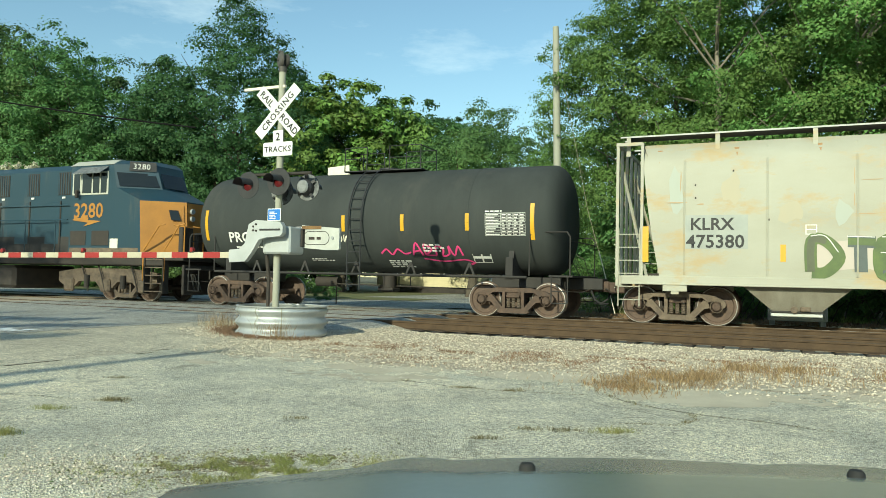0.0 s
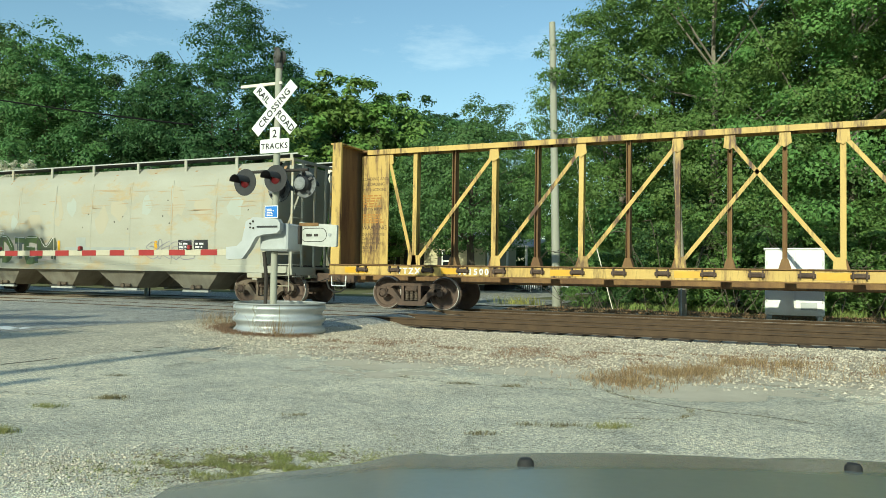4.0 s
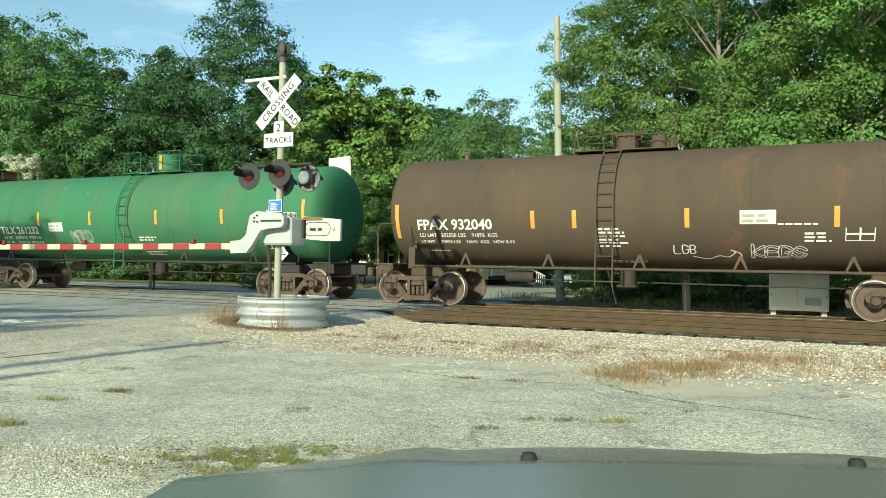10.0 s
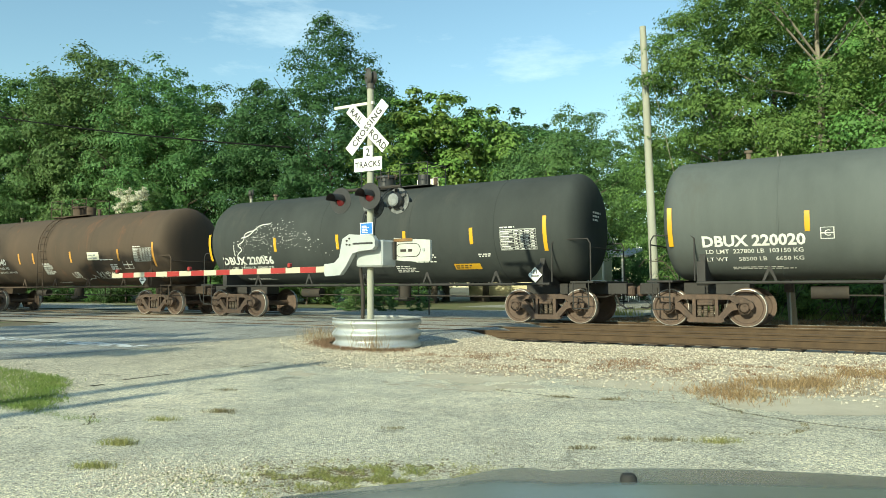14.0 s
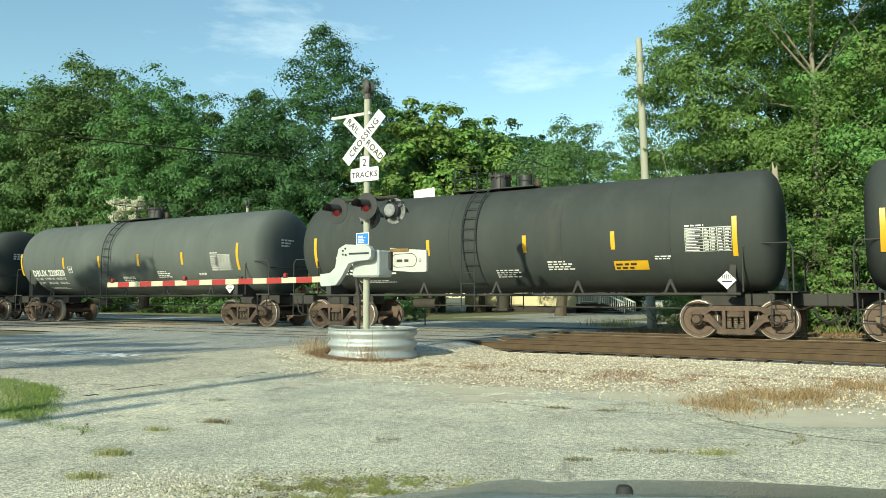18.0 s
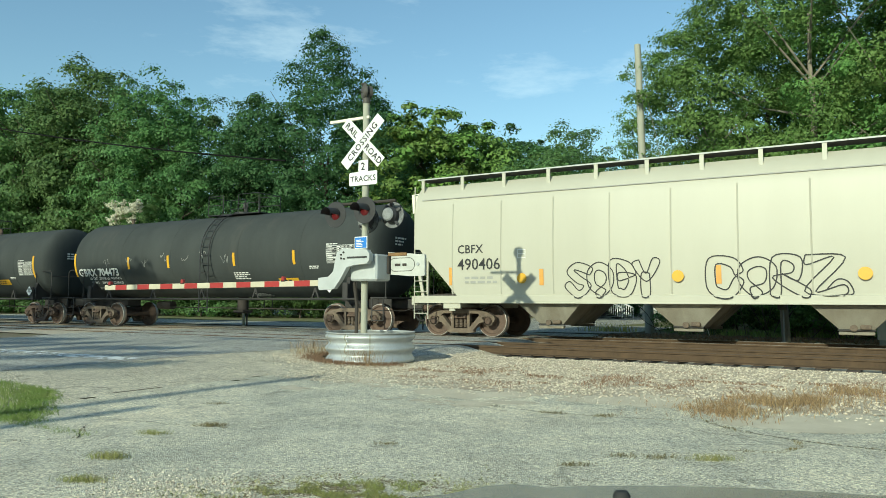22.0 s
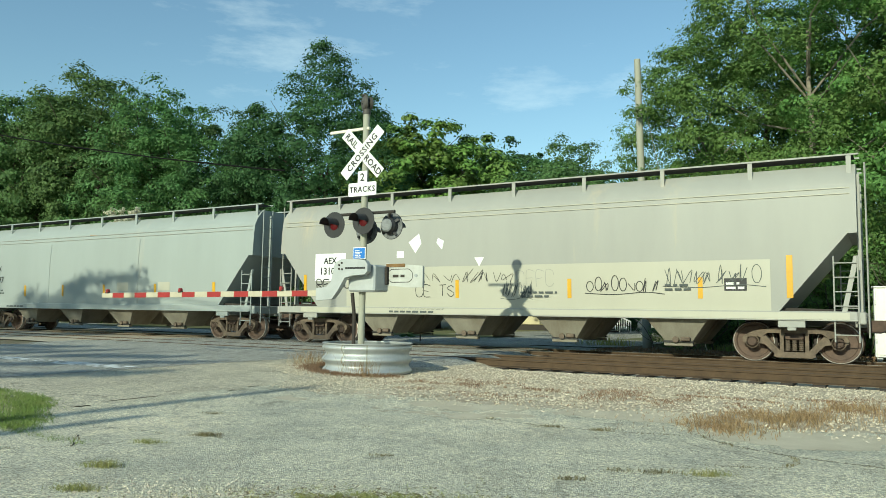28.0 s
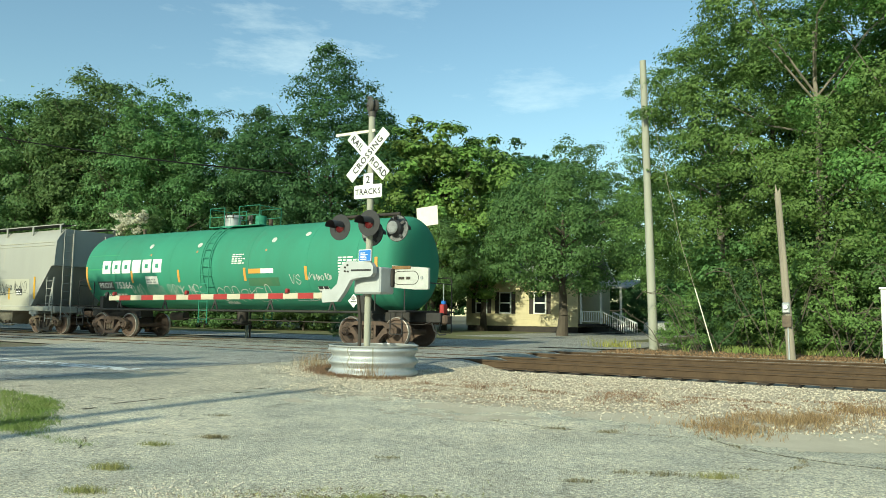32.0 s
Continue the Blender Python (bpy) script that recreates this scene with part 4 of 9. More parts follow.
crossing_signal(MX, MY, 0, "grey steel crossing signal mast with crossbuck, lamps and lowered gate")
crossing_signal(-23.4, 22.8, 180, "crossing signal beyond the tracks, seen from its back")


def steel_ring():
    """The corrugated steel ring, filled with stone, around the mast."""
    ring = thing("steel_planter_ring", "galvanised corrugated steel ring around the signal mast", "barrier", (MX + 0.12, MY + 0.05, 0))
    R = 0.81
    z0, z1 = level(MX, MY) - 0.03, 0.41
    prof = []
    n = 30
    for k in range(n + 1):
        t = k / n
        prof.append((z0 + (z1 - z0) * t, R + 0.035 * math.sin(t * 2 * math.pi * 2.5 + 0.6)))
    for k in range(n, -1, -1):
        prof.append((prof[k][0], prof[k][1] - 0.006))
    part("shell", Geo().lathe(prof + [prof[0]], "z", (0, 0, 0), 56), "galv", ring)
    part("rim", Geo().lathe([(z1 - 0.01, R + 0.03), (z1 + 0.012, R + 0.035), (z1 + 0.012, R - 0.02), (z1 - 0.01, R - 0.02), (z1 - 0.01, R + 0.03)], "z", (0, 0, 0), 56), "galv", ring)
    part("fill", Geo().lathe([(z1 - 0.12, 0.0), (z1 - 0.13, R - 0.05)], "z", (0, 0, 0), 40), "ballast", ring, "stone filling")
    for a in (-1.45,):
        for k in range(6):
            z = z0 + 0.06 + (z1 - z0 - 0.1) * k / 5
            r = R + 0.035 + 0.01
            part("bolt", Geo().cyl((r * math.cos(a) * 0.98, r * math.sin(a) * 0.98, z), (r * math.cos(a) * 1.015, r * math.sin(a) * 1.015, z), 0.012, 8), "galv", ring)
    for a in (-2.15, -1.52, -0.95):
        g = Geo().grid([[(1.003 * (r_ + 0.002) * math.cos(a + q), 1.003 * (r_ + 0.002) * math.sin(a + q), z_) for q in (-0.012, 0.012)] for z_, r_ in prof[: n + 1]])
        part("seam", g, "pole_grey", ring, "dull overlap seam with dirt")
    return ring


steel_ring()

# ---- stones, weeds and grass ----
def stones(name, label, n, place, size, seed, material="stone"):
    r = np.random.RandomState(seed)
    base = np.array([(1, 0, 0), (-1, 0, 0), (0, 1, 0), (0, -1, 0), (0, 0, 1), (0, 0, -1)], float)
    fs = np.array([(0, 2, 4), (2, 1, 4), (1, 3, 4), (3, 0, 4), (2, 0, 5), (1, 2, 5), (3, 1, 5), (0, 3, 5)])
    v, f = [], []
    k = 0
    while k < n:
        x, y, ok = place(r)
        if not ok:
            continue
        s = size * r.uniform(0.45, 1.5)
        q = base * r.uniform(0.55, 1.1, (6, 1)) * s * (1, 0.85, 0.6)
        a = r.uniform(0, 6.28)
        c, d = math.cos(a), math.sin(a)
        q = np.stack([q[:, 0] * c - q[:, 1] * d, q[:, 0] * d + q[:, 1] * c, q[:, 2]], 1)
        v.append(q + (x, y, level(x, y) + s * 0.25))
        f.append(fs + 6 * k)
        k += 1
    me = bpy.data.meshes.new(name)
    me.from_pydata(np.concatenate(v).tolist(), [], np.concatenate(f).tolist())
    me.materials.append(M[material])
    return tagged(new(name, me), label, "stones", kind="stuff")


def ballast_at(r):
    x, y = r.uniform(-8.1, 9), r.uniform(8.2, 15.2)
    edge = 8.9 + 0.05 * x + wob(x, 2, 0.5)
    dens = step(edge - 0.8, edge + 1.2, y)
    if y > 14.9:
        dens *= 0.4
    return x, y, r.uniform() < 0.12 + 0.88 * dens and y > edge - 0.9


stones("ballast_stones", "loose pale crushed stones along the track", 36000, ballast_at, 0.019, 3)
stones("ballast_stones", "stones between the two tracks", 2500, lambda r: (r.uniform(-6.8, 8), r.uniform(17.0, 18.6), True), 0.05, 4)
stones("gravel", "loose gravel where the asphalt has broken up", 1500, lambda r: (lambda x, y: (x, y, True))(-3.7 + r.normal(0, 0.42), 3.05 + r.normal(0, 0.3)), 0.012, 5)
stones("gravel", "gravel scattered round the steel ring", 1200, lambda r: (lambda a, d: (MX + 0.1 + d * math.cos(a), MY + d * math.sin(a) * 0.8 - 0.3, True))(r.uniform(-3.4, 0.3), 0.95 + abs(r.normal(0, 0.5))), 0.02, 6)
stones("gravel", "grit scattered over the old asphalt", 7000, lambda r: (r.uniform(-7.5, 4), r.uniform(2.5, 9.0), True), 0.008, 7)


def blades(name, label, n, place, h, seed, material, w=0.006, lean=0.5, category="grass"):
    r = np.random.RandomState(seed)
    v, f = [], []
    for k in range(n):
        x, y, hh = place(r)
        hh *= h * r.uniform(0.5, 1.3)
        a = r.uniform(0, 6.28)
        b = r.uniform(0, 6.28)
        z = level(x, y) + 0.004
        ca, sa = math.cos(a) * w, math.sin(a) * w
        dx, dy = math.cos(b) * hh * lean * r.uniform(0.2, 1), math.sin(b) * hh * lean * r.uniform(0.2, 1)
        i = len(v)
        v += [(x - ca, y - sa, z), (x + ca, y + sa, z), (x + dx * 0.4 + ca * 0.8, y + dy * 0.4 + sa * 0.8, z + hh * 0.6), (x + dx * 0.4 - ca * 0.8, y + dy * 0.4 - sa * 0.8, z + hh * 0.6), (x + dx, y + dy, z + hh)]
        f += [(i, i + 1, i + 2, i + 3), (i + 3, i + 2, i + 4)]
    me = bpy.data.meshes.new(name)
    me.from_pydata(v, [], f)
    me.materials.append(M[material])
    return tagged(new(name, me), label, category, kind="stuff")


def spot(cx, cy, sx, sy, turn=0.0):
    c, s = math.cos(turn), math.sin(turn)

    def f(r):
        u, w = r.normal(0, sx), r.normal(0, sy)
        return cx + u * c - w * s, cy + u * s + w * c, 1.0
    return f


def clumped(pick, cut, f1=1.3):
    """Only where a slow noise is high, so that the growth stands in loose patches."""
    def f(r):
        for q in range(40):
            x, y = pick(r)
            if noise.noise((x * f1, y * f1 * 1.4, 4)) + 0.5 * noise.noise((x * f1 * 3, y * f1 * 3, 5)) > cut:
                break
        return x, y, 1.0
    return f


blades("grass", "green grass growing through broken asphalt", 4200, clumped(lambda r: spot(-2.78, 3.60, 0.40, 0.20, 0.55)(r)[:2], 0.02, 6.0), 0.022, 11, "grass", 0.0022, 2.0)
blades("grass", "straw-coloured grass on broken asphalt", 1300, clumped(lambda r: spot(-2.78, 3.60, 0.5, 0.24, 0.55)(r)[:2], 0.0, 5.0), 0.016, 12, "dry_dull", 0.002, 2.2)
stones("gravel", "brown soil crumbs where the asphalt has broken up", 2600, lambda r: (*clumped(lambda q: spot(-2.85, 3.58, 0.5, 0.24, 0.55)(q)[:2], 0.0, 4.0)(r)[:2], True), 0.010, 13, "soil")
for k, (x, y, n, h, mt) in enumerate(((-4.93, 3.51, 260, 0.07, "grass"), (-4.42, 2.97, 220, 0.06, "grass"), (-1.13, 5.71, 200, 0.06, "grass"), (-1.92, 5.05, 120, 0.04, "dry_dull"), (-1.47, 5.59, 120, 0.05, "dry_dull"), (-5.4, 4.91, 200, 0.05, "dry_dull"), (-6.46, 5.94, 120, 0.03, "dry_dull"), (-5.51, 4.35, 160, 0.05, "grass"), (-3.5, 5.02, 90, 0.03, "dry_dull"), (-2.47, 7.37, 120, 0.04, "dry_dull"), (-3.01, 7.3, 120, 0.04, "dry_dull"), (-1.75, 5.5, 100, 0.04, "dry_dull"))):
    blades("grass_tuft", "small grass tuft in a crack of the asphalt" if mt == "grass" else "withered grass tuft in a crack of the asphalt", n, spot(x, y, 0.075, 0.03, 0.5), h * 0.75, 20 + k, mt, 0.002, 1.0)
# cracks lined with weeds
for k, (pts, n) in enumerate(((((-3.9, 7.45), (-3.0, 7.3), (-2.4, 7.35), (-1.7, 7.5)), 420), (((-1.6, 7.6), (-1.2, 7.15), (-0.7, 6.9), (-0.1, 6.8), (0.5, 6.6)), 420), (((-0.72, 6.95), (-0.62, 6.6), (-0.75, 6.25), (-1.2, 6.1)), 300), (((-5.4, 5.0), (-4.6, 6.0), (-4.0, 7.5)), 160), (((-7.0, 4.6), (-6.0, 4.75), (-5.2, 4.9)), 200), (((-6.3, 3.4), (-5.9, 3.9), (-6.4, 4.3)), 120))):
    def along(r, pts=pts):
        t = r.uniform(0, len(pts) - 1.001)
        i = int(t)
        a, b = pts[i], pts[i + 1]
        return a[0] + (b[0] - a[0]) * (t - i) + r.normal(0, 0.02), a[1] + (b[1] - a[1]) * (t - i) + r.normal(0, 0.02), 0.3 + max(0, noise.noise((t * 3, k, 0))) * 2
    blades("weeds", "withered weeds lining a crack in the asphalt", n, along, 0.02, 50 + k, "dry_dull", 0.003, category="weeds")
    g = Geo()
    rows = []
    fine = []
    for a, b in zip(pts, pts[1:]):
        for q in range(12):
            fine.append((a[0] + (b[0] - a[0]) * q / 12, a[1] + (b[1] - a[1]) * q / 12))
    for i, (x, y) in enumerate(fine):
        if noise.noise((x * 2.2, y * 2.2, k)) < -0.02:
            if len(rows) > 1:
                g.grid(rows)
            rows = []
            continue
        x += 0.03 * noise.noise((x * 5, y * 5, 1))
        y += 0.05 * noise.noise((x * 5, y * 5, 2))
        w = 0.005 + 0.005 * noise.noise((x * 9, y * 9, 3))
        rows.append([(x - w, y - w, level(x, y) + 0.008), (x + w, y + w, level(x, y) + 0.008)])
    if len(rows) > 1:
        g.grid(rows)
    tagged(part("crack", g, "tie", smooth=False), "dark open crack in the asphalt", "crack", kind="structure")
# dry weeds in the ballast
blades("dry_weeds", "golden dry weeds in a dense tuft at the ballast's edge", 900, clumped(lambda r: spot(-1.05, 9.45, 0.42, 0.22, 0.9)(r)[:2], 0.0, 3.0), 0.09, 68, "dry", 0.0035, 1.0, "weeds")
blades("dry_weeds", "golden dry weeds further along the ballast", 700, clumped(lambda r: spot(-0.1, 10.9, 0.5, 0.25, 0.3)(r)[:2], 0.0, 3.0), 0.10, 69, "dry", 0.0035, 1.0, "weeds")
blades("dry_weeds", "orange-brown dry weeds at the ballast's edge", 1500, clumped(lambda r: spot(-1.1, 9.2, 0.62, 0.36, 0.9)(r)[:2], -0.05, 2.2), 0.065, 70, "dry", 0.003, 1.3, category="weeds")
blades("dry_weeds", "dense brown weeds at the ballast's edge", 800, spot(-1.52, 8.3, 0.2, 0.3, 0.5), 0.055, 71, "dry", 0.004, 1.3, category="weeds")
blades("dry_weeds", "dry orange weeds in the ballast", 1300, clumped(lambda r: (r.uniform(-0.9, 6), 10.4 + r.normal(0, 0.6)), 0.16, 0.9), 0.10, 72, "dry", 0.003, category="weeds")
blades("dry_weeds", "low rust-coloured dead weeds in the ballast", 5200, clumped(lambda r: (lambda x: (x, 10.6 + 0.16 * (x + 5) + r.normal(0, 0.75)))(r.uniform(-7.0, 3.5)), 0.12), 0.028, 73, "dry_red", 0.006, 1.2, "weeds")
blades("dry_weeds", "dead weeds round the foot of the steel ring", 2600, lambda r: (lambda a, d: (MX + 0.1 + d * math.cos(a), MY + d * math.sin(a), 1.0))(r.uniform(-3.6, -0.3), 0.88 + abs(r.normal(0, 0.2))), 0.055, 74, "dry_red", 0.004, 1.5, "weeds")
blades("dry_weeds", "tall dry weeds beside the steel ring", 170, spot(-9.75, 11.3, 0.2, 0.2), 0.30, 75, "dry", 0.0025, 0.8, "weeds")
blades("dry_weeds", "thin dry stalks before the steel ring", 160, spot(-7.9, 10.55, 0.18, 0.08), 0.32, 76, "dry", 0.002, 0.6, "weeds")
blades("grass", "green grass verge by the road", 12000, lambda r: (lambda y: (-7.2 - 1.2 * max(0.0, y - 4.21) + 0.3 * noise.noise((0, y * 3, 1)) + r.normal(0, 0.13) - 4.0 * r.uniform(0, 1) ** 2, y + r.normal(0, 0.05), 1.0))(r.uniform(4.0, 5.25)), 0.034, 77, "verge", 0.0035, 1.3)
blades("leaf_litter", "rust-brown fallen leaves beyond the tracks", 6500, lambda r: (r.uniform(-8, 9), 22.6 + abs(r.normal(0, 1.5)), 1.0), 0.05, 78, "litter", 0.016, 1.6, "weeds")
blades("grass", "green weeds at the wood's edge", 1500, clumped(lambda r: (r.uniform(-6, 9), 25.2 + abs(r.normal(0, 0.9))), 0.1, 0.8), 0.22, 79, "verge", 0.014, 0.9)

blades("weeds", "yellow-flowering weeds at the street's edge", 160, spot(-8.9, 27.0, 0.55, 0.15), 0.34, 81, "bloom", 0.010, 0.7, "weeds")
blades("grass", "sparse green blades creeping along the lot", 420, lambda r: (r.uniform(-8.0, -5.9), 4.02 + r.normal(0, 0.05), 1.0), 0.03, 82, "verge", 0.0025, 1.4)

# ---- the train ----
CACHE = {}


def wheelset_mesh():
    prof = [(-0.83, 0.0), (-0.83, 0.13), (-0.80, 0.14), (-0.775, 0.18), (-0.78, 0.36), (-0.825, 0.385), (-0.825, 0.438), (-0.824, 0.452), (-0.82, 0.457), (-0.72, 0.462), (-0.70, 0.485), (-0.685, 0.485), (-0.68, 0.44), (-0.685, 0.38), (-0.72, 0.36), (-0.74, 0.2), (-0.70, 0.11), (-0.60, 0.085)]
    g = Geo().lathe(prof + [(-a, r) for a, r in reversed(prof)], "y", (0, 0, 0), 26)
    me = g.mesh("wheelset", "wheel")
    me.materials.append(M["tread"])
    for p in me.polygons:
        r = math.hypot(p.center.x, p.center.z)
        if r > 0.44 and abs(p.center.y) > 0.72:
            p.material_index = 1
    return me


def side_frame_geo(s):
    """One cast side frame: top chord, drops, bottom chord, columns, bearing caps."""
    fr = Geo()
    y0, y1 = s * 1.0 - 0.075, s * 1.0 + 0.075
    for poly in (
        [(-1.06, 0.60), (-1.10, 0.52), (-1.08, 0.44), (-1.02, 0.42), (-0.98, 0.55), (-0.84, 0.60), (-0.70, 0.55), (-0.56, 0.66), (0.56, 0.66), (0.70, 0.55), (0.84, 0.60), (0.98, 0.55), (1.02, 0.42), (1.08, 0.44), (1.10, 0.52), (1.06, 0.60), (0.86, 0.70), (0.45, 0.78), (-0.45, 0.78), (-0.86, 0.70)],
        [(-0.70, 0.56), (-0.60, 0.60), (-0.30, 0.27), (-0.30, 0.16), (-0.42, 0.20), (-0.62, 0.40), (-0.74, 0.42)],
        [(0.70, 0.56), (0.74, 0.42), (0.62, 0.40), (0.42, 0.20), (0.30, 0.16), (0.30, 0.27), (0.60, 0.60)],
        [(-0.44, 0.14), (-0.40, 0.24), (0.40, 0.24), (0.44, 0.14), (0.36, 0.11), (-0.36, 0.11)],
        [(-0.30, 0.22), (-0.30, 0.68), (-0.22, 0.68), (-0.22, 0.22)],
        [(0.30, 0.22), (0.22, 0.22), (0.22, 0.68), (0.30, 0.68)],
    ):
        fr.prism(poly, y0, y1)
    for xx in (-0.889, 0.889):
        fr.box((xx, s * 1.0, 0.60), (0.24, 0.18, 0.08), 0.02)
        fr.lathe([(s * 0.90, 0.15), (s * 1.07, 0.15), (s * 1.085, 0.13)], "y", (xx, 0, 0.457), 16)
    return fr


def truck(parent, x, paint="iron"):
    """A two-axle freight truck: bolster, two side frames with spring nests, wheelsets."""
    if "wheelset" not in CACHE:
        CACHE["wheelset"] = wheelset_mesh()
        for s in (-1, 1):
            coil = []
            for k in range(6):
                coil += [(0.26 + 0.044 * k, 0.046), (0.272 + 0.044 * k, 0.064), (0.284 + 0.044 * k, 0.046)]
            CACHE["springs", s] = Geo().lathe(coil, "z", (0, s * 1.02, 0), 10).mesh("spring", "iron_tan")
            cp = Geo().lathe([(s * 1.08, 0.11), (s * 1.10, 0.10), (s * 1.115, 0.085), (s * 1.115, 0.0)], "y", (0, 0, 0), 14)
            for k in range(3):
                t = 2.1 * k
                cp.cyl((0.055 * math.cos(t), s * 1.11, 0.055 * math.sin(t)), (0.055 * math.cos(t), s * 1.135, 0.055 * math.sin(t)), 0.016, 6)
            CACHE["cap", s] = cp.mesh("bearing_cap", "iron")
        bo = Geo().box((0, 0, 0.62), (0.40, 2.1, 0.22), 0.03)
        bo.box((0, 0, 0.74), (0.36, 0.36, 0.12), 0.02)
        for s in (-1, 1):
            bo.box((0, s * 1.04, 0.555), (0.36, 0.14, 0.07), 0.015)
        CACHE["bolster"] = bo.mesh("truck", "iron")
        br = Geo().beam((0, -0.78, 0.40), (0, 0.78, 0.40), 0.06, 0.06)
        for t in (-1, 1):
            br.box((0.03, t * 0.755, 0.42), (0.06, 0.09, 0.26), 0.01)
        CACHE["brake"] = br.mesh("brake_beam", "dark")
    if ("frame", paint, 1) not in CACHE:
        for s in (-1, 1):
            CACHE["frame", paint, s] = side_frame_geo(s).mesh("side_frame", paint)
    tk = part("truck", CACHE["bolster"], paint, parent, "cast steel freight truck")
    tk.location = (x, 0, 0)
    for s in (-1, 1):
        part("side_frame", CACHE["frame", paint, s], paint, tk)
        for xx in (-0.14, 0.0, 0.14):
            part("spring", CACHE["springs", s], "iron", tk).location.x = xx
        bb = part("brake_beam", CACHE["brake"], "dark", tk)
        bb.location.x, bb.rotation_euler.z = s * 0.38, 0 if s > 0 else math.pi
    for xx in (-0.889, 0.889):
        w = part("wheelset", CACHE["wheelset"], "wheel", tk, "steel wheels on an axle, rims worn bright")
        w.location = (xx, 0, 0.457)
        WHEELS.append(w)
        for s in (-1, 1):
            cp = part("bearing_cap", CACHE["cap", s], "iron", tk)
            cp.location = (xx, 0, 0.457)
            WHEELS.append(cp)
    return tk


WHEELS, CARS = [], []


def coupler(parent, x, side):
    """Draft gear, coupler head and hose at a car's end; side +1 for the trailing end."""
    s = side
    g = Geo().box((x + s * 0.1, 0, 0.84), (0.7, 0.3, 0.28), 0.03)
    g.box((x + s * 0.55, 0, 0.86), (0.36, 0.16, 0.18), 0.03)
    g.box((x + s * 0.78, -0.05 * s, 0.86), (0.26, 0.30, 0.28), 0.05)
    cp = part("coupler", g, "iron", parent, "rusty knuckle coupler")
    g = Geo().tube([(x + s * 0.45, -0.3 * s, 0.75), (x + s * 0.55, -0.32 * s, 0.52), (x + s * 0.72, -0.28 * s, 0.40), (x + s * 0.86, -0.15 * s, 0.42)], 0.028, 6)
    part("air_hose", g, "rubber", cp)
    g = Geo().tube([(x + s * 0.02, -1.35, 0.95), (x + s * 0.02, -1.3, 0.72), (x + s * 0.25, -0.5, 0.70), (x + s * 0.5, -0.25, 0.82)], 0.014, 5)
    part("uncoupling_lever", g, "dark", cp)
    return cp


def car(name, label, category, xl, xr, tl, tr, truck_paint):
    c = thing(name, label, category, ((tl + tr) / 2, TRACK, 0), group="cars of the train")
    mid = (tl + tr) / 2
    CARS.append((c, mid))
    truck(c, tl - mid, truck_paint)
    truck(c, tr - mid, truck_paint)
    return c, mid


def ladder(parent, x, y, z0, z1, w=0.42, n=7, r=0.014, material="black", name="ladder", lean=0.0):
    g = Geo()
    for s in (-1, 1):
        g.tube([(x + s * w / 2, y, z0), (x + s * w / 2, y + lean, z1)], r * 1.2, 6)
    for k in range(n):
        z = z0 + (z1 - z0) * (k + 0.5) / n
        g.cyl((x - w / 2, y + lean * (k + 0.5) / n, z), (x + w / 2, y + lean * (k + 0.5) / n, z), r, 6)
    return part(name, g, material, parent)


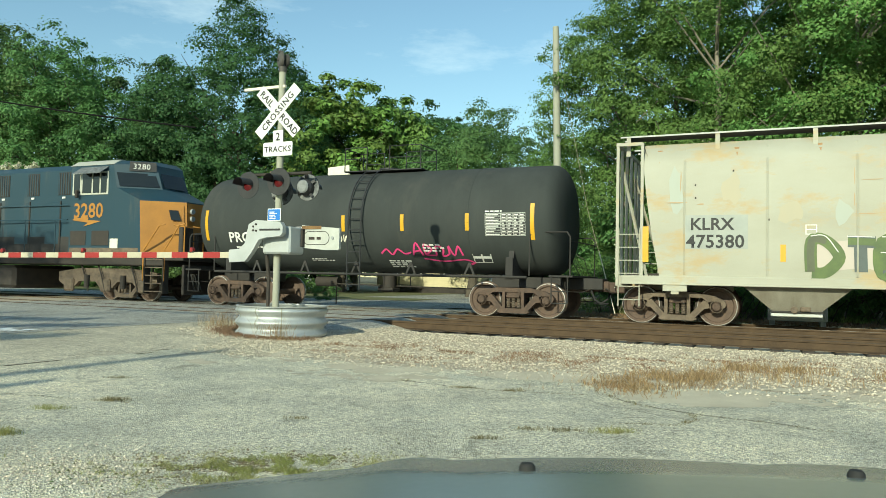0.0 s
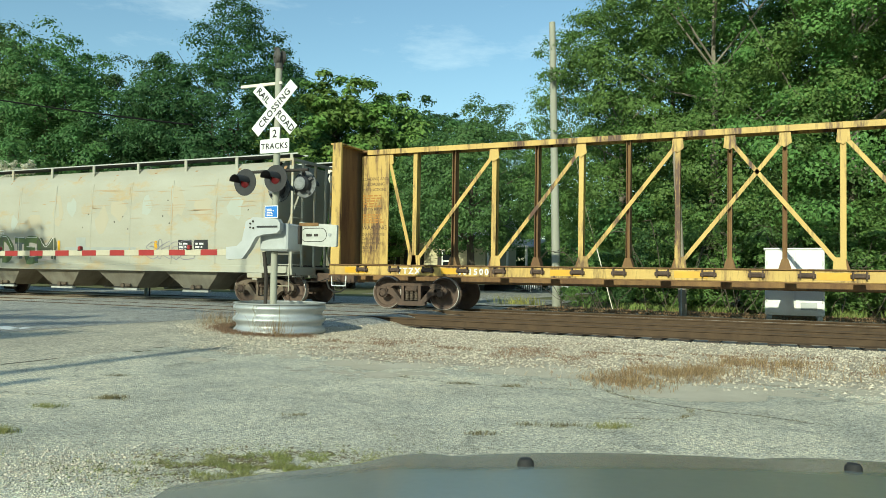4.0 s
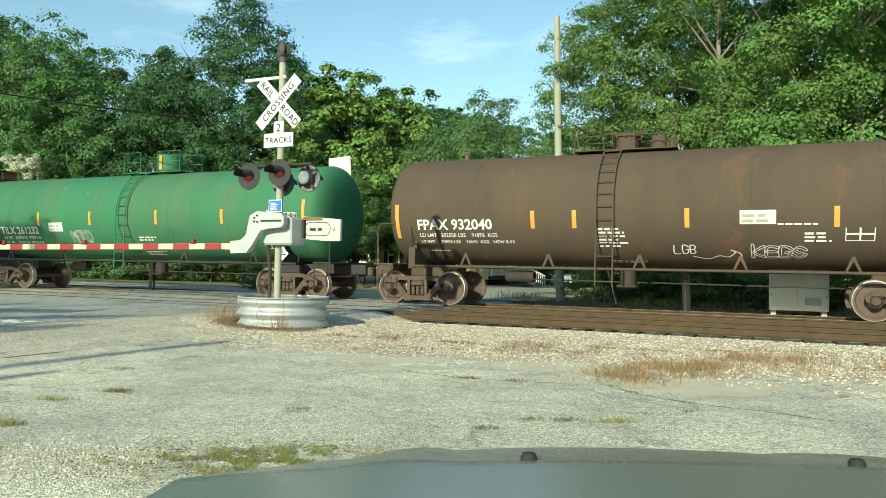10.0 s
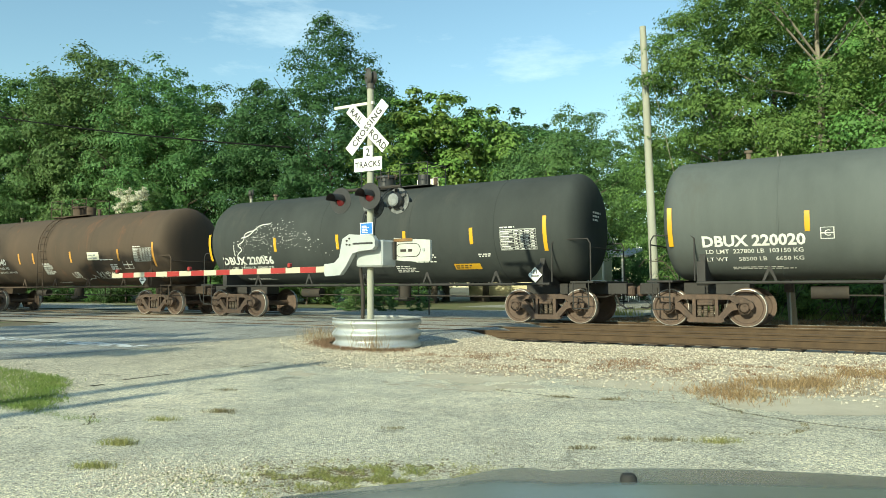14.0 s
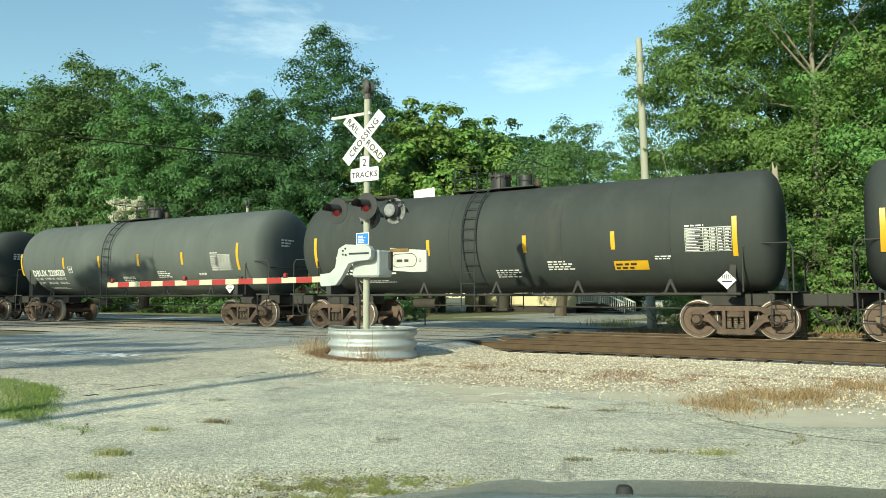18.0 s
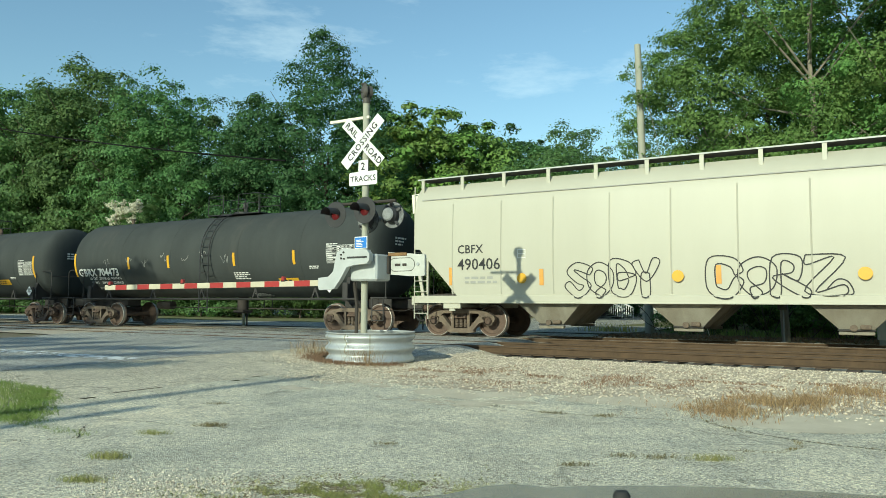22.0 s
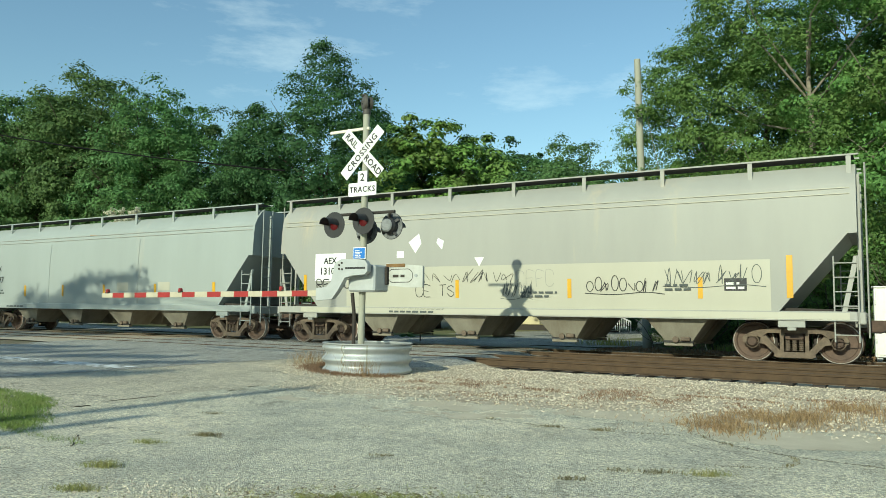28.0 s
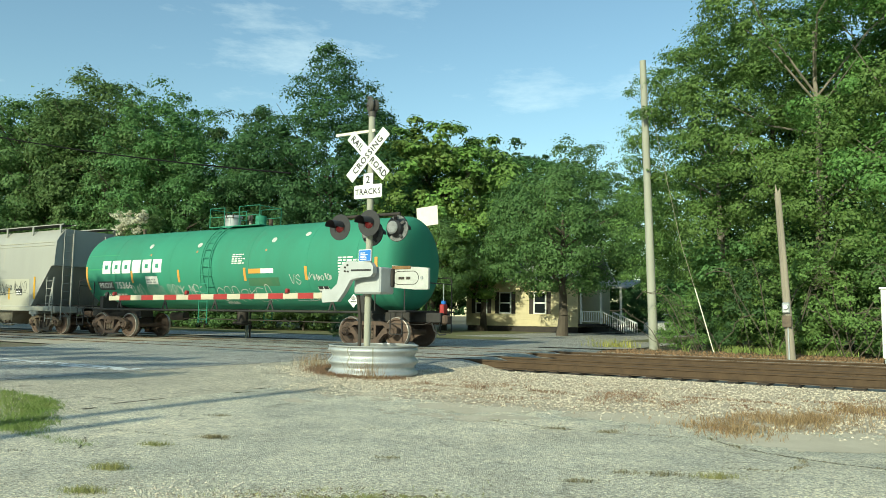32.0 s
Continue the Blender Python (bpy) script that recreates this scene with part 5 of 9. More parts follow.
def tank_car(name, label, xl, xr, tl, tr, paint, stripe="yellow", dome="plain", frame="grime", truck_paint="iron", ladder_x=0.0, R=1.50, zc=2.62, bands=(), stripes=(), flat_head=0.44, rig="black", man=0.25):
    c, mid = car(name, label, "tank car", xl, xr, tl, tr, truck_paint)
    a, b = xl - mid, xr - mid
    hd = flat_head
    prof = []
    for k in range(19):
        t = math.pi / 2 * (k / 18) ** 0.9
        prof.append((a + 0.1 + hd * (1 - math.sin(t)), R * (math.cos(t) ** 0.46 if k < 18 else 0.0)))
    prof = prof[::-1]
    prof2 = [(a + b - 0.12 - p, r) for p, r in prof[::-1]]
    tank = part("tank_shell", Geo().lathe(prof + prof2, "x", (0, 0, zc), 64), paint, c)
    for x in bands:
        part("weld_band", Geo().lathe([(x - 0.02, R), (x - 0.012, R + 0.008), (x + 0.012, R + 0.008), (x + 0.02, R)], "x", (0, 0, zc), 64), paint, tank)
    # frame: stub sills, bolster saddles and the side pipe
    for s, e, t in ((-1, a, tl - mid), (1, b, tr - mid)):
        part("stub_sill", Geo().box(((e + t) / 2 - s * 0.1, 0, 0.92), (abs(e - t) + 1.6, 0.62, 0.30), 0.02), frame, c)
    for t in (tl - mid, tr - mid):
        g = Geo()
        g.prism([(-1.42, 1.02), (-1.42, 1.14), (-1.22, 1.75), (-0.95, 1.52), (0, 1.18), (0.95, 1.52), (1.22, 1.75), (1.42, 1.14), (1.42, 1.02)], t - 0.07, t + 0.07, "yz")
        for s in (-1, 1):
            g.box((t, s * 1.41, 1.28), (0.20, 0.06, 0.58), 0.01)
        part("bolster_saddle", g, frame, c)
    for s in (-1, 1):
        g = Geo().tube([(a + 1.0, s * 1.46, 1.06), (b - 1.0, s * 1.46, 1.06)], 0.035, 8)
        part("side_pipe", g, frame, c)
        n = 5
        for k in range(n):
            x = a + 2.6 + (b - a - 5.2) * k / (n - 1)
            part("pipe_bracket", Geo().prism([(x - 0.17, 1.07), (x - 0.12, 1.07), (x, 1.32), (x + 0.12, 1.07), (x + 0.17, 1.07), (x + 0.03, 1.42), (x - 0.03, 1.42)], s * 1.43, s * 1.40), frame, c)
    # end platforms, rails and brake gear
    for s, e in ((-1, a), (1, b)):
        pl = part("end_platform", Geo().box((e - s * 0.12, 0, 1.10), (0.62, 2.9, 0.05), 0.008), frame, c)
        for y in (-1.42, 1.42):
            part("end_rail", Geo().tube([(e - s * 0.95, y, 1.1), (e - s * 0.95, y, 2.12), (e - s * 0.85, y, 2.22), (e + s * 0.02, y * 0.97, 2.22), (e + s * 0.10, y * 0.97, 2.10), (e + s * 0.10, y * 0.97, 1.1)], 0.02, 6), frame, pl)
        part("end_rail", Geo().tube([(e + s * 0.10, -1.38, 2.0), (e + s * 0.10, 1.38, 2.0)], 0.018, 6), frame, pl)
        for y in (-1.44, 1.44):
            g = Geo()
            for z in (0.42, 0.72):
                g.tube([(e - s * 0.36, y, z), (e + s * 0.06, y, z)], 0.015, 6)
            g.tube([(e - s * 0.36, y, 0.42), (e - s * 0.36, y, 1.1)], 0.018, 6)
            g.tube([(e + s * 0.06, y, 0.42), (e + s * 0.06, y, 1.1)], 0.018, 6)
            part("step", g, frame, pl)
        coupler(c, e - s * 0.05, s)
    br = part("brake_cylinder", Geo().cyl((tl - mid + 2.2, 0.2, 0.82), (tl - mid + 3.0, 0.2, 0.82), 0.16, 14), "dark", c)
    part("brake_rod", Geo().tube([(tl - mid + 3.0, 0.1, 0.75), (tr - mid - 1.2, 0.1, 0.70)], 0.02, 6), "dark", br)
    part("outlet_valve", Geo().cyl((ladder_x + 0.3, 0, 0.55), (ladder_x + 0.3, 0, 1.2), 0.20, 14).box((ladder_x + 0.3, 0, 0.62), (0.5, 0.5, 0.1), 0.02), "dark", c)
    # centre platform with rails, ladders, manway and valves
    lx, top = ladder_x, zc + R
    pf = part("top_platform", Geo().box((lx + 0.25, 0, top + 0.015), (2.6, 1.1, 0.03), 0.006), rig, c)
    for y in (-0.54, 0.54):
        for x0, x1 in ((lx - 1.02, lx - 0.26), (lx + 0.5, lx + 1.52)):
            g = Geo().tube([(x0, y, top), (x0, y, top + 0.72), (x1, y, top + 0.72), (x1, y, top)], 0.017, 6)
            g.tube([(x0, y, top + 0.38), (x1, y, top + 0.38)], 0.013, 6)
            part("platform_rail", g, rig, pf)
    for x in (lx - 1.02, lx + 1.52):
        part("platform_rail", Geo().tube([(x, -0.54, top + 0.70), (x, 0.54, top + 0.70)], 0.017, 6), rig, pf)
    for s in (-1, 1):
        g = Geo()
        for side in (-1, 1):
            x = lx + side * 0.21
            pts = [(x, s * (R + 0.10), 0.62), (x, s * (R + 0.10), zc - 0.1)]
            for k in range(1, 8):
                t = math.pi / 2 * k / 8.5
                pts.append((x, s * (R + 0.10) * math.cos(t), zc + (R + 0.10) * math.sin(t)))
            g.tube(pts, 0.02, 6)
        for k in range(13):
            d = 0.75 + 0.31 * k
            if d < zc:
                p = (s * (R + 0.10), d)
            else:
                t = (d - zc) / (R + 0.1)
                p = (s * (R + 0.10) * math.cos(t), zc + (R + 0.10) * math.sin(t))
            if d - zc < 1.9:
                g.cyl((lx - 0.21, *p), (lx + 0.21, *p), 0.014, 6)
        part("ladder", g, rig, c)
    if dome == "flat":
        part("manway", Geo().lathe([(top - 0.05, 0.3), (top + 0.08, 0.3), (top + 0.08, 0.34), (top + 0.12, 0.34), (top + 0.14, 0.0)], "z", (lx + 0.25, 0, 0), 24), rig, c)
    elif dome == "green":
        dm = part("valve_dome", Geo().lathe([(top - 0.05, 0.42), (top + 0.10, 0.42), (top + 0.10, 0.46), (top + 0.14, 0.46), (top + 0.14, 0.43), (top + 0.62, 0.43), (top + 0.66, 0.40), (top + 0.68, 0.0)], "z", (lx + 0.55, 0, 0), 28), paint, c, "round valve dome")
        part("dome_latch", Geo().box((lx + 0.55, -0.44, top + 0.35), (0.14, 0.04, 0.5), 0.01), stripe, dm)
    else:
        mx = lx + man
        mw = part("manway", Geo().lathe([(top - 0.05, 0.29), (top + 0.40, 0.29), (top + 0.40, 0.34), (top + 0.46, 0.34), (top + 0.50, 0.24), (top + 0.52, 0.0)], "z", (mx, 0, 0), 24), "alu" if rig == "tank_teal" else rig, c, "bolted manway")
        for k in range(8):
            t = k * math.pi / 4
            part("manway_bolt", Geo().cyl((mx + 0.33 * math.cos(t), 0.33 * math.sin(t), top + 0.36), (mx + 0.33 * math.cos(t), 0.33 * math.sin(t), top + 0.53), 0.024, 6), "iron", mw)
        vh = part("valve_housing", Geo().lathe([(top - 0.05, 0.2), (top + 0.4, 0.2), (top + 0.42, 0.0)], "z", (lx + 1.05, 0, 0), 18), rig, c)
        part("vent", Geo().cyl((lx + 1.35, 0.2, top - 0.05), (lx + 1.35, 0.2, top + 0.3), 0.07, 10), "iron", c)
    part("safety_valve", Geo().cyl((a + 2.0, 0, top - 0.05), (a + 2.0, 0, top + 0.16), 0.06, 10).cyl((a + 2.0, 0, top + 0.16), (a + 2.0, 0, top + 0.22), 0.10, 10), "iron_tan", c)
    for x, z0, h, w in stripes:
        g = Geo()
        patch(g, on_tank(x - mid, z0, R, zc, 0.008), 0, 0, w, h, 8)
        part("reflector", g, stripe, tank)
    return c, mid, tank


def panel_on_tank(c, tank, mid, x, z, w, h, R=1.5, zc=2.62, rows=8, frame=True, name="data_panel", ground="black"):
    """The white-ruled data table of a tank car."""
    wr = on_tank(x - mid, z, R, zc, 0.010)
    g = Geo()
    patch(g, wr, 0, 0, w, h, 6)
    pn = part(name, g, "plate_grey", tank, "white stencilled data table")
    wr2, wr3 = on_tank(x - mid, z, R, zc, 0.014), on_tank(x - mid, z, R, zc, 0.018)
    g, ink = Geo(), Geo()
    rnd = random.Random(int(x * 10))
    rh = (h - 0.02) / rows
    cols = [0.0, 0.40, 0.55, 0.70, 0.85, 1.0]
    for k in range(rows):
        for i in range(len(cols) - 1):
            u0, u1 = cols[i] * w + 0.012, cols[i + 1] * w - 0.006
            v0 = 0.014 + rh * k
            patch(g, wr2, u0, v0, u1, v0 + rh * 0.80, 1)
            patch(ink, wr3, u0 + 0.015, v0 + rh * 0.2, u0 + 0.015 + (u1 - u0 - 0.03) * rnd.uniform(0.5, 1.0), v0 + rh * 0.55, 1)
    tagged(part("table_cell", g, ground, pn), kind="stuff")
    tagged(part("table_writing", ink, "letter_white", pn), kind="stuff")
    bars("table_heading", on_tank(x - mid, z + h + 0.02, R, zc, 0.012), w * 0.6, 0.06, 1, "letter_white", pn, 3)
    return pn


def placard(parent, x, y, z, s=0.30):
    """A diamond hazard placard."""
    g = Geo().box((x, y, z), (s, 0.006, s), 0.002, Matrix.Rotation(radians(45), 3, "Y"))
    p = part("placard", g, "white", parent, "white and black diamond hazard placard")
    g = Geo()
    for k in range(-3, 4):
        g.box((x + k * 0.045, y - 0.006, z + 0.08), (0.018, 0.004, 0.14 - abs(k) * 0.036), 0)
    g.box((x, y - 0.006, z - 0.03), (0.22, 0.004, 0.035), 0)
    part("placard_mark", g, "letter", p)
    return p

def hopper_car(name, label, xl, xr, tl, tr, paint, style, truck_paint="iron_tan", chute="hop_old", top=4.35, bays=3, notch=(1.4, 2.85)):
    """A covered hopper; style 'cage' has sloped end sheets behind posts, 'notch' has cut-outs over the trucks."""
    c, mid = car(name, label, "hopper car", xl, xr, tl, tr, truck_paint)
    a, b = xl - mid, xr - mid
    zs = [1.14, 1.3, 1.6, 2.0, 2.4, 2.8, 3.2, 3.6, 3.9, 4.1, top - 0.1, top]
    half = lambda z: 1.50 + 0.05 * math.sin(max(0, min(1, (z - 1.1) / 2.6)) * math.pi) if z < 3.7 else 1.50 - 0.42 * ((z - 3.7) / (top - 3.7)) ** 2

    def reach(z):
        if style == "cage":
            return 0.62 + 0.42 * ((top - z) / (top - 1.14)) ** 1.5
        if z < notch[1]:
            return 0.30 + notch[0] * (notch[1] - z) / (notch[1] - 1.14)
        return 0.12

    levels = zs if style == "cage" else sorted(zs + [notch[1] - 0.004, notch[1] + 0.004])
    rows = []
    for z in levels:
        e = reach(z)
        w = half(z)
        x0, x1 = a + e, b - e
        n = 24
        ring = [(x0 + (x1 - x0) * k / n, -w, z) for k in range(n + 1)]
        ring += [(x1 + (0.0 if style == "cage" else 0.0), -w + 2 * w * k / 6, z) for k in range(1, 6)]
        ring += [(x1 - (x1 - x0) * k / n, w, z) for k in range(n + 1)]
        ring += [(x0, w - 2 * w * k / 6, z) for k in range(1, 6)]
        ring.append(ring[0])
        rows.append(ring)
    g = Geo().grid(rows)
    g.add([rows[-1][i] for i in range(len(rows[-1]) - 1)], [list(range(len(rows[-1]) - 1))])
    body = part("body", g, paint, c)
    # side sills and end frames
    for s in (-1, 1):
        g = Geo().box(((a + b) / 2, s * 1.50, 1.06), (b - a - 0.3, 0.12, 0.20), 0.015)
        g.box(((a + b) / 2, s * 1.52, 0.965), (b - a - 0.3, 0.16, 0.03), 0.006)
        part("side_sill", g, paint, c)
    for s, e, t in ((-1, a, tl - mid), (1, b, tr - mid)):
        g = Geo().box((e - s * 0.10, 0, 1.02), (0.2, 3.0, 0.26), 0.02)
        g.box((e - s * 1.3, 0, 0.95), (2.6, 0.55, 0.28), 0.02)
        g.box((t, 0, 0.94), (0.4, 2.7, 0.2), 0.02)
        for y in (-1.52, 1.52):
            g.box((t, y, 0.88), (0.55, 0.10, 0.16), 0.01)
            g.box((t, y, 0.78), (0.18, 0.08, 0.10), 0.01)
        part("end_sill", g, paint if style == "cage" else paint, c)
        # floor and sloped end sheets are near black, unlike the body paint
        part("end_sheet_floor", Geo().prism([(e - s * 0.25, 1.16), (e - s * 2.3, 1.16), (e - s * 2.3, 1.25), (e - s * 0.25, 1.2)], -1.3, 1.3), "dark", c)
        if style == "notch":
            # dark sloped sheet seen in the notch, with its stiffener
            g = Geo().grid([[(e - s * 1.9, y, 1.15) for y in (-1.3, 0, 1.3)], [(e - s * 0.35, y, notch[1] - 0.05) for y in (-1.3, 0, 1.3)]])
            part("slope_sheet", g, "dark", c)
            g = Geo().box((e - s * 0.10, -0.75, 2.7), (0.08, 0.06, 3.1), 0.01).box((e - s * 0.10, 0.75, 2.7), (0.08, 0.06, 3.1), 0.01)
            part("end_post", g, paint, c)
            ladder(c, e - s * 0.36, -1.53, 0.50, 2.36, 0.46, 6, 0.014, paint, "side_ladder")
            ladder(c, e - s * 0.36, 1.53, 0.50, 2.36, 0.46, 6, 0.014, paint, "side_ladder")
            g = Geo()
            for y in (-1.25, -0.82):
                g.tube([(e + s * 0.05, y, 0.6), (e + s * 0.05, y, top)], 0.018, 6)
            for k in range(11):
                z = 0.75 + 0.34 * k
                g.cyl((e + s * 0.05, -1.25, z), (e + s * 0.05, -0.82, z), 0.014, 6)
            part("end_ladder", g, paint, c)
            g = Geo().prism([(e - s * 0.45, 1.16), (e - s * 0.35, 1.16), (e - s * 0.10, 2.36), (e - s * 0.2, 2.36)], -1.50, -1.46)
            part("corner_brace", g, paint, c)
        else:
            for y in (-1.48, -0.95, -0.3, 0.3, 0.95, 1.48):
                part("end_post", Geo().beam((e - s * 0.04, y, 1.1), (e - s * 0.04, y, top), 0.07, 0.07), paint, c)
            for y in (-1.48, 1.48):
                part("end_post", Geo().beam((e - s * 0.62, y, 1.1), (e - s * 0.62, y, top), 0.07, 0.07), paint, c)
                part("end_beam", Geo().beam((e - s * 0.62, y, top - 0.02), (e, y, top - 0.02), 0.08, 0.08), paint, c)
                part("end_brace", Geo().beam((e - s * 0.75, y, 1.1), (e - s * 0.05, y * 0.6, top - 0.6), 0.05, 0.05), paint, c)
            part("end_beam", Geo().beam((e - s * 0.04, -1.48, top - 0.02), (e - s * 0.04, 1.48, top - 0.02), 0.08, 0.08), paint, c)
            ladder(c, e - s * 0.33, -1.52, 0.42, 2.3, 0.5, 6, 0.014, paint, "side_ladder")
            ladder(c, e - s * 0.33, 1.52, 0.42, 2.3, 0.5, 6, 0.014, paint, "side_ladder")
            for k in range(10):
                z = 0.85 + 0.35 * k
                part("rung", Geo().cyl((e + s * 0.02, -1.48, z), (e + s * 0.02, -0.95, z), 0.014, 6), paint, c)
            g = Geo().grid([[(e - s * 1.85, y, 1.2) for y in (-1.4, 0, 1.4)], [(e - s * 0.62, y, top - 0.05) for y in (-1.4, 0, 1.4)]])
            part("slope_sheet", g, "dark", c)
        coupler(c, e, s)
    # discharge chutes
    span = (tr - tl) - 2.15
    for k in range(bays):
        x = (tl + tr) / 2 - mid + span * ((k + 0.5) / bays - 0.5)
        g = Geo()
        w = span / bays * (0.38 if style == "cage" else 0.26)
        low = 0.46 if style == "cage" else 0.30
        for s in (-1, 1):
            pts0 = [(x - w, s * 1.42, 0.99), (x + w, s * 1.42, 0.99), (x + w, s * 0.10, 0.99), (x - w, s * 0.10, 0.99)]
            pts1 = [(x - low, s * 1.16, 0.38), (x + low, s * 1.16, 0.38), (x + low, s * 0.30, 0.38), (x - low, s * 0.30, 0.38)]
            g.add(pts0 + pts1, [(0, 1, 2, 3), (7, 6, 5, 4), (0, 4, 5, 1), (1, 5, 6, 2), (2, 6, 7, 3), (3, 7, 4, 0)])
        ch = part("chute", g, chute, c, "dirty sloping discharge chute")
        for s in (-1, 1):
            part("chute_rim", Geo().box((x, s * 1.42, 0.965), (2 * w + 0.1, 0.05, 0.05), 0.008), chute, ch)
            part("chute_gate", Geo().box((x, s * 1.14, 0.33), (2.3 * low, 0.16, 0.07), 0.012), "plate_grey" if style == "cage" else chute, ch, "pale discharge gate")
            part("chute_flange", Geo().box((x, s * 1.18, 0.40), (2.4 * low, 0.10, 0.04), 0.008), "grime", ch)
        g = Geo().lathe([(-1.30, 0.0), (-1.30, 0.075), (-1.24, 0.075), (-1.24, 0.0)], "y", (x - 0.05, 0, 0.45), 12)
        g.box((x + 0.18, -1.26, 0.47), (0.22, 0.10, 0.10), 0.02)
        part("gate_valve", g, "iron_tan", ch)
    # roof walkway with posts and hatches
    z = top
    wk = None
    for y in (-0.98, 0.98):
        wk = part("roof_walkway", Geo().box(((a + b) / 2, y, z + 0.18), (b - a - 0.3, 0.50, 0.025), 0.004), "grime", c, "steel grating roof walkway")
        for d in (-0.27, 0.27):
            part("walkway_edge", Geo().beam((a + 0.05, y + d, z + 0.2), (b - 0.05, y + d, z + 0.2), 0.03, 0.035), "plate_grey" if paint in ("hop_cream", "hop_old") else paint, wk)
    n = 15 if style == "notch" and paint == "hop_cream" else 9
    for k in range(n):
        x = a + 0.25 + (b - a - 0.5) * k / (n - 1)
        for y in (-1.27, 1.27):
            g = Geo().prism([(x - 0.05, z - 0.28), (x + 0.05, z - 0.28), (x + 0.05, z + 0.17), (x - 0.05, z + 0.17)], y - 0.02, y + 0.02)
            part("walkway_bracket", g, paint, wk)
    g = Geo().box(((a + b) / 2, 0, z + 0.06), (b - a - 2.6, 0.55, 0.12), 0.02)
    part("roof_hatch", g, paint, c)
    return c, mid, body


def ribs(c, body, mid, xs_, z0, z1, material, y=-1.56, w=0.03):
    for x in xs_:
        g = Geo()
        rows = []
        for k in range(9):
            z = z0 + (z1 - z0) * k / 8
            yy = -(1.50 + 0.05 * math.sin(max(0, min(1, (z - 1.1) / 2.6)) * math.pi)) - 0.004 if z < 3.7 else -(1.50 - 0.42 * ((z - 3.7) / 0.65) ** 2) - 0.004
            rows.append([(x - mid - w, yy, z), (x - mid, yy - 0.016, z), (x - mid + w, yy, z)])
        g.grid(rows)
        part("rib", g, material, body)


def hop_wrap(x, z, lift=0.012):
    def f(u, v):
        zz = z + v
        if zz < 1.14:
            y = 1.585
        elif zz < 3.7:
            y = 1.50 + 0.05 * math.sin(max(0, min(1, (zz - 1.1) / 2.6)) * math.pi)
        else:
            y = 1.50 - 0.42 * ((zz - 3.7) / 0.65) ** 2
        return Vector((x + u, -y - lift, zz))
    return f


def stripe_set(parent, wrapper, mid, items, material):
    for x, z, h, w in items:
        g = Geo()
        patch(g, wrapper(x - mid, z), 0, 0, w, h, 6)
        part("reflector", g, material, parent)


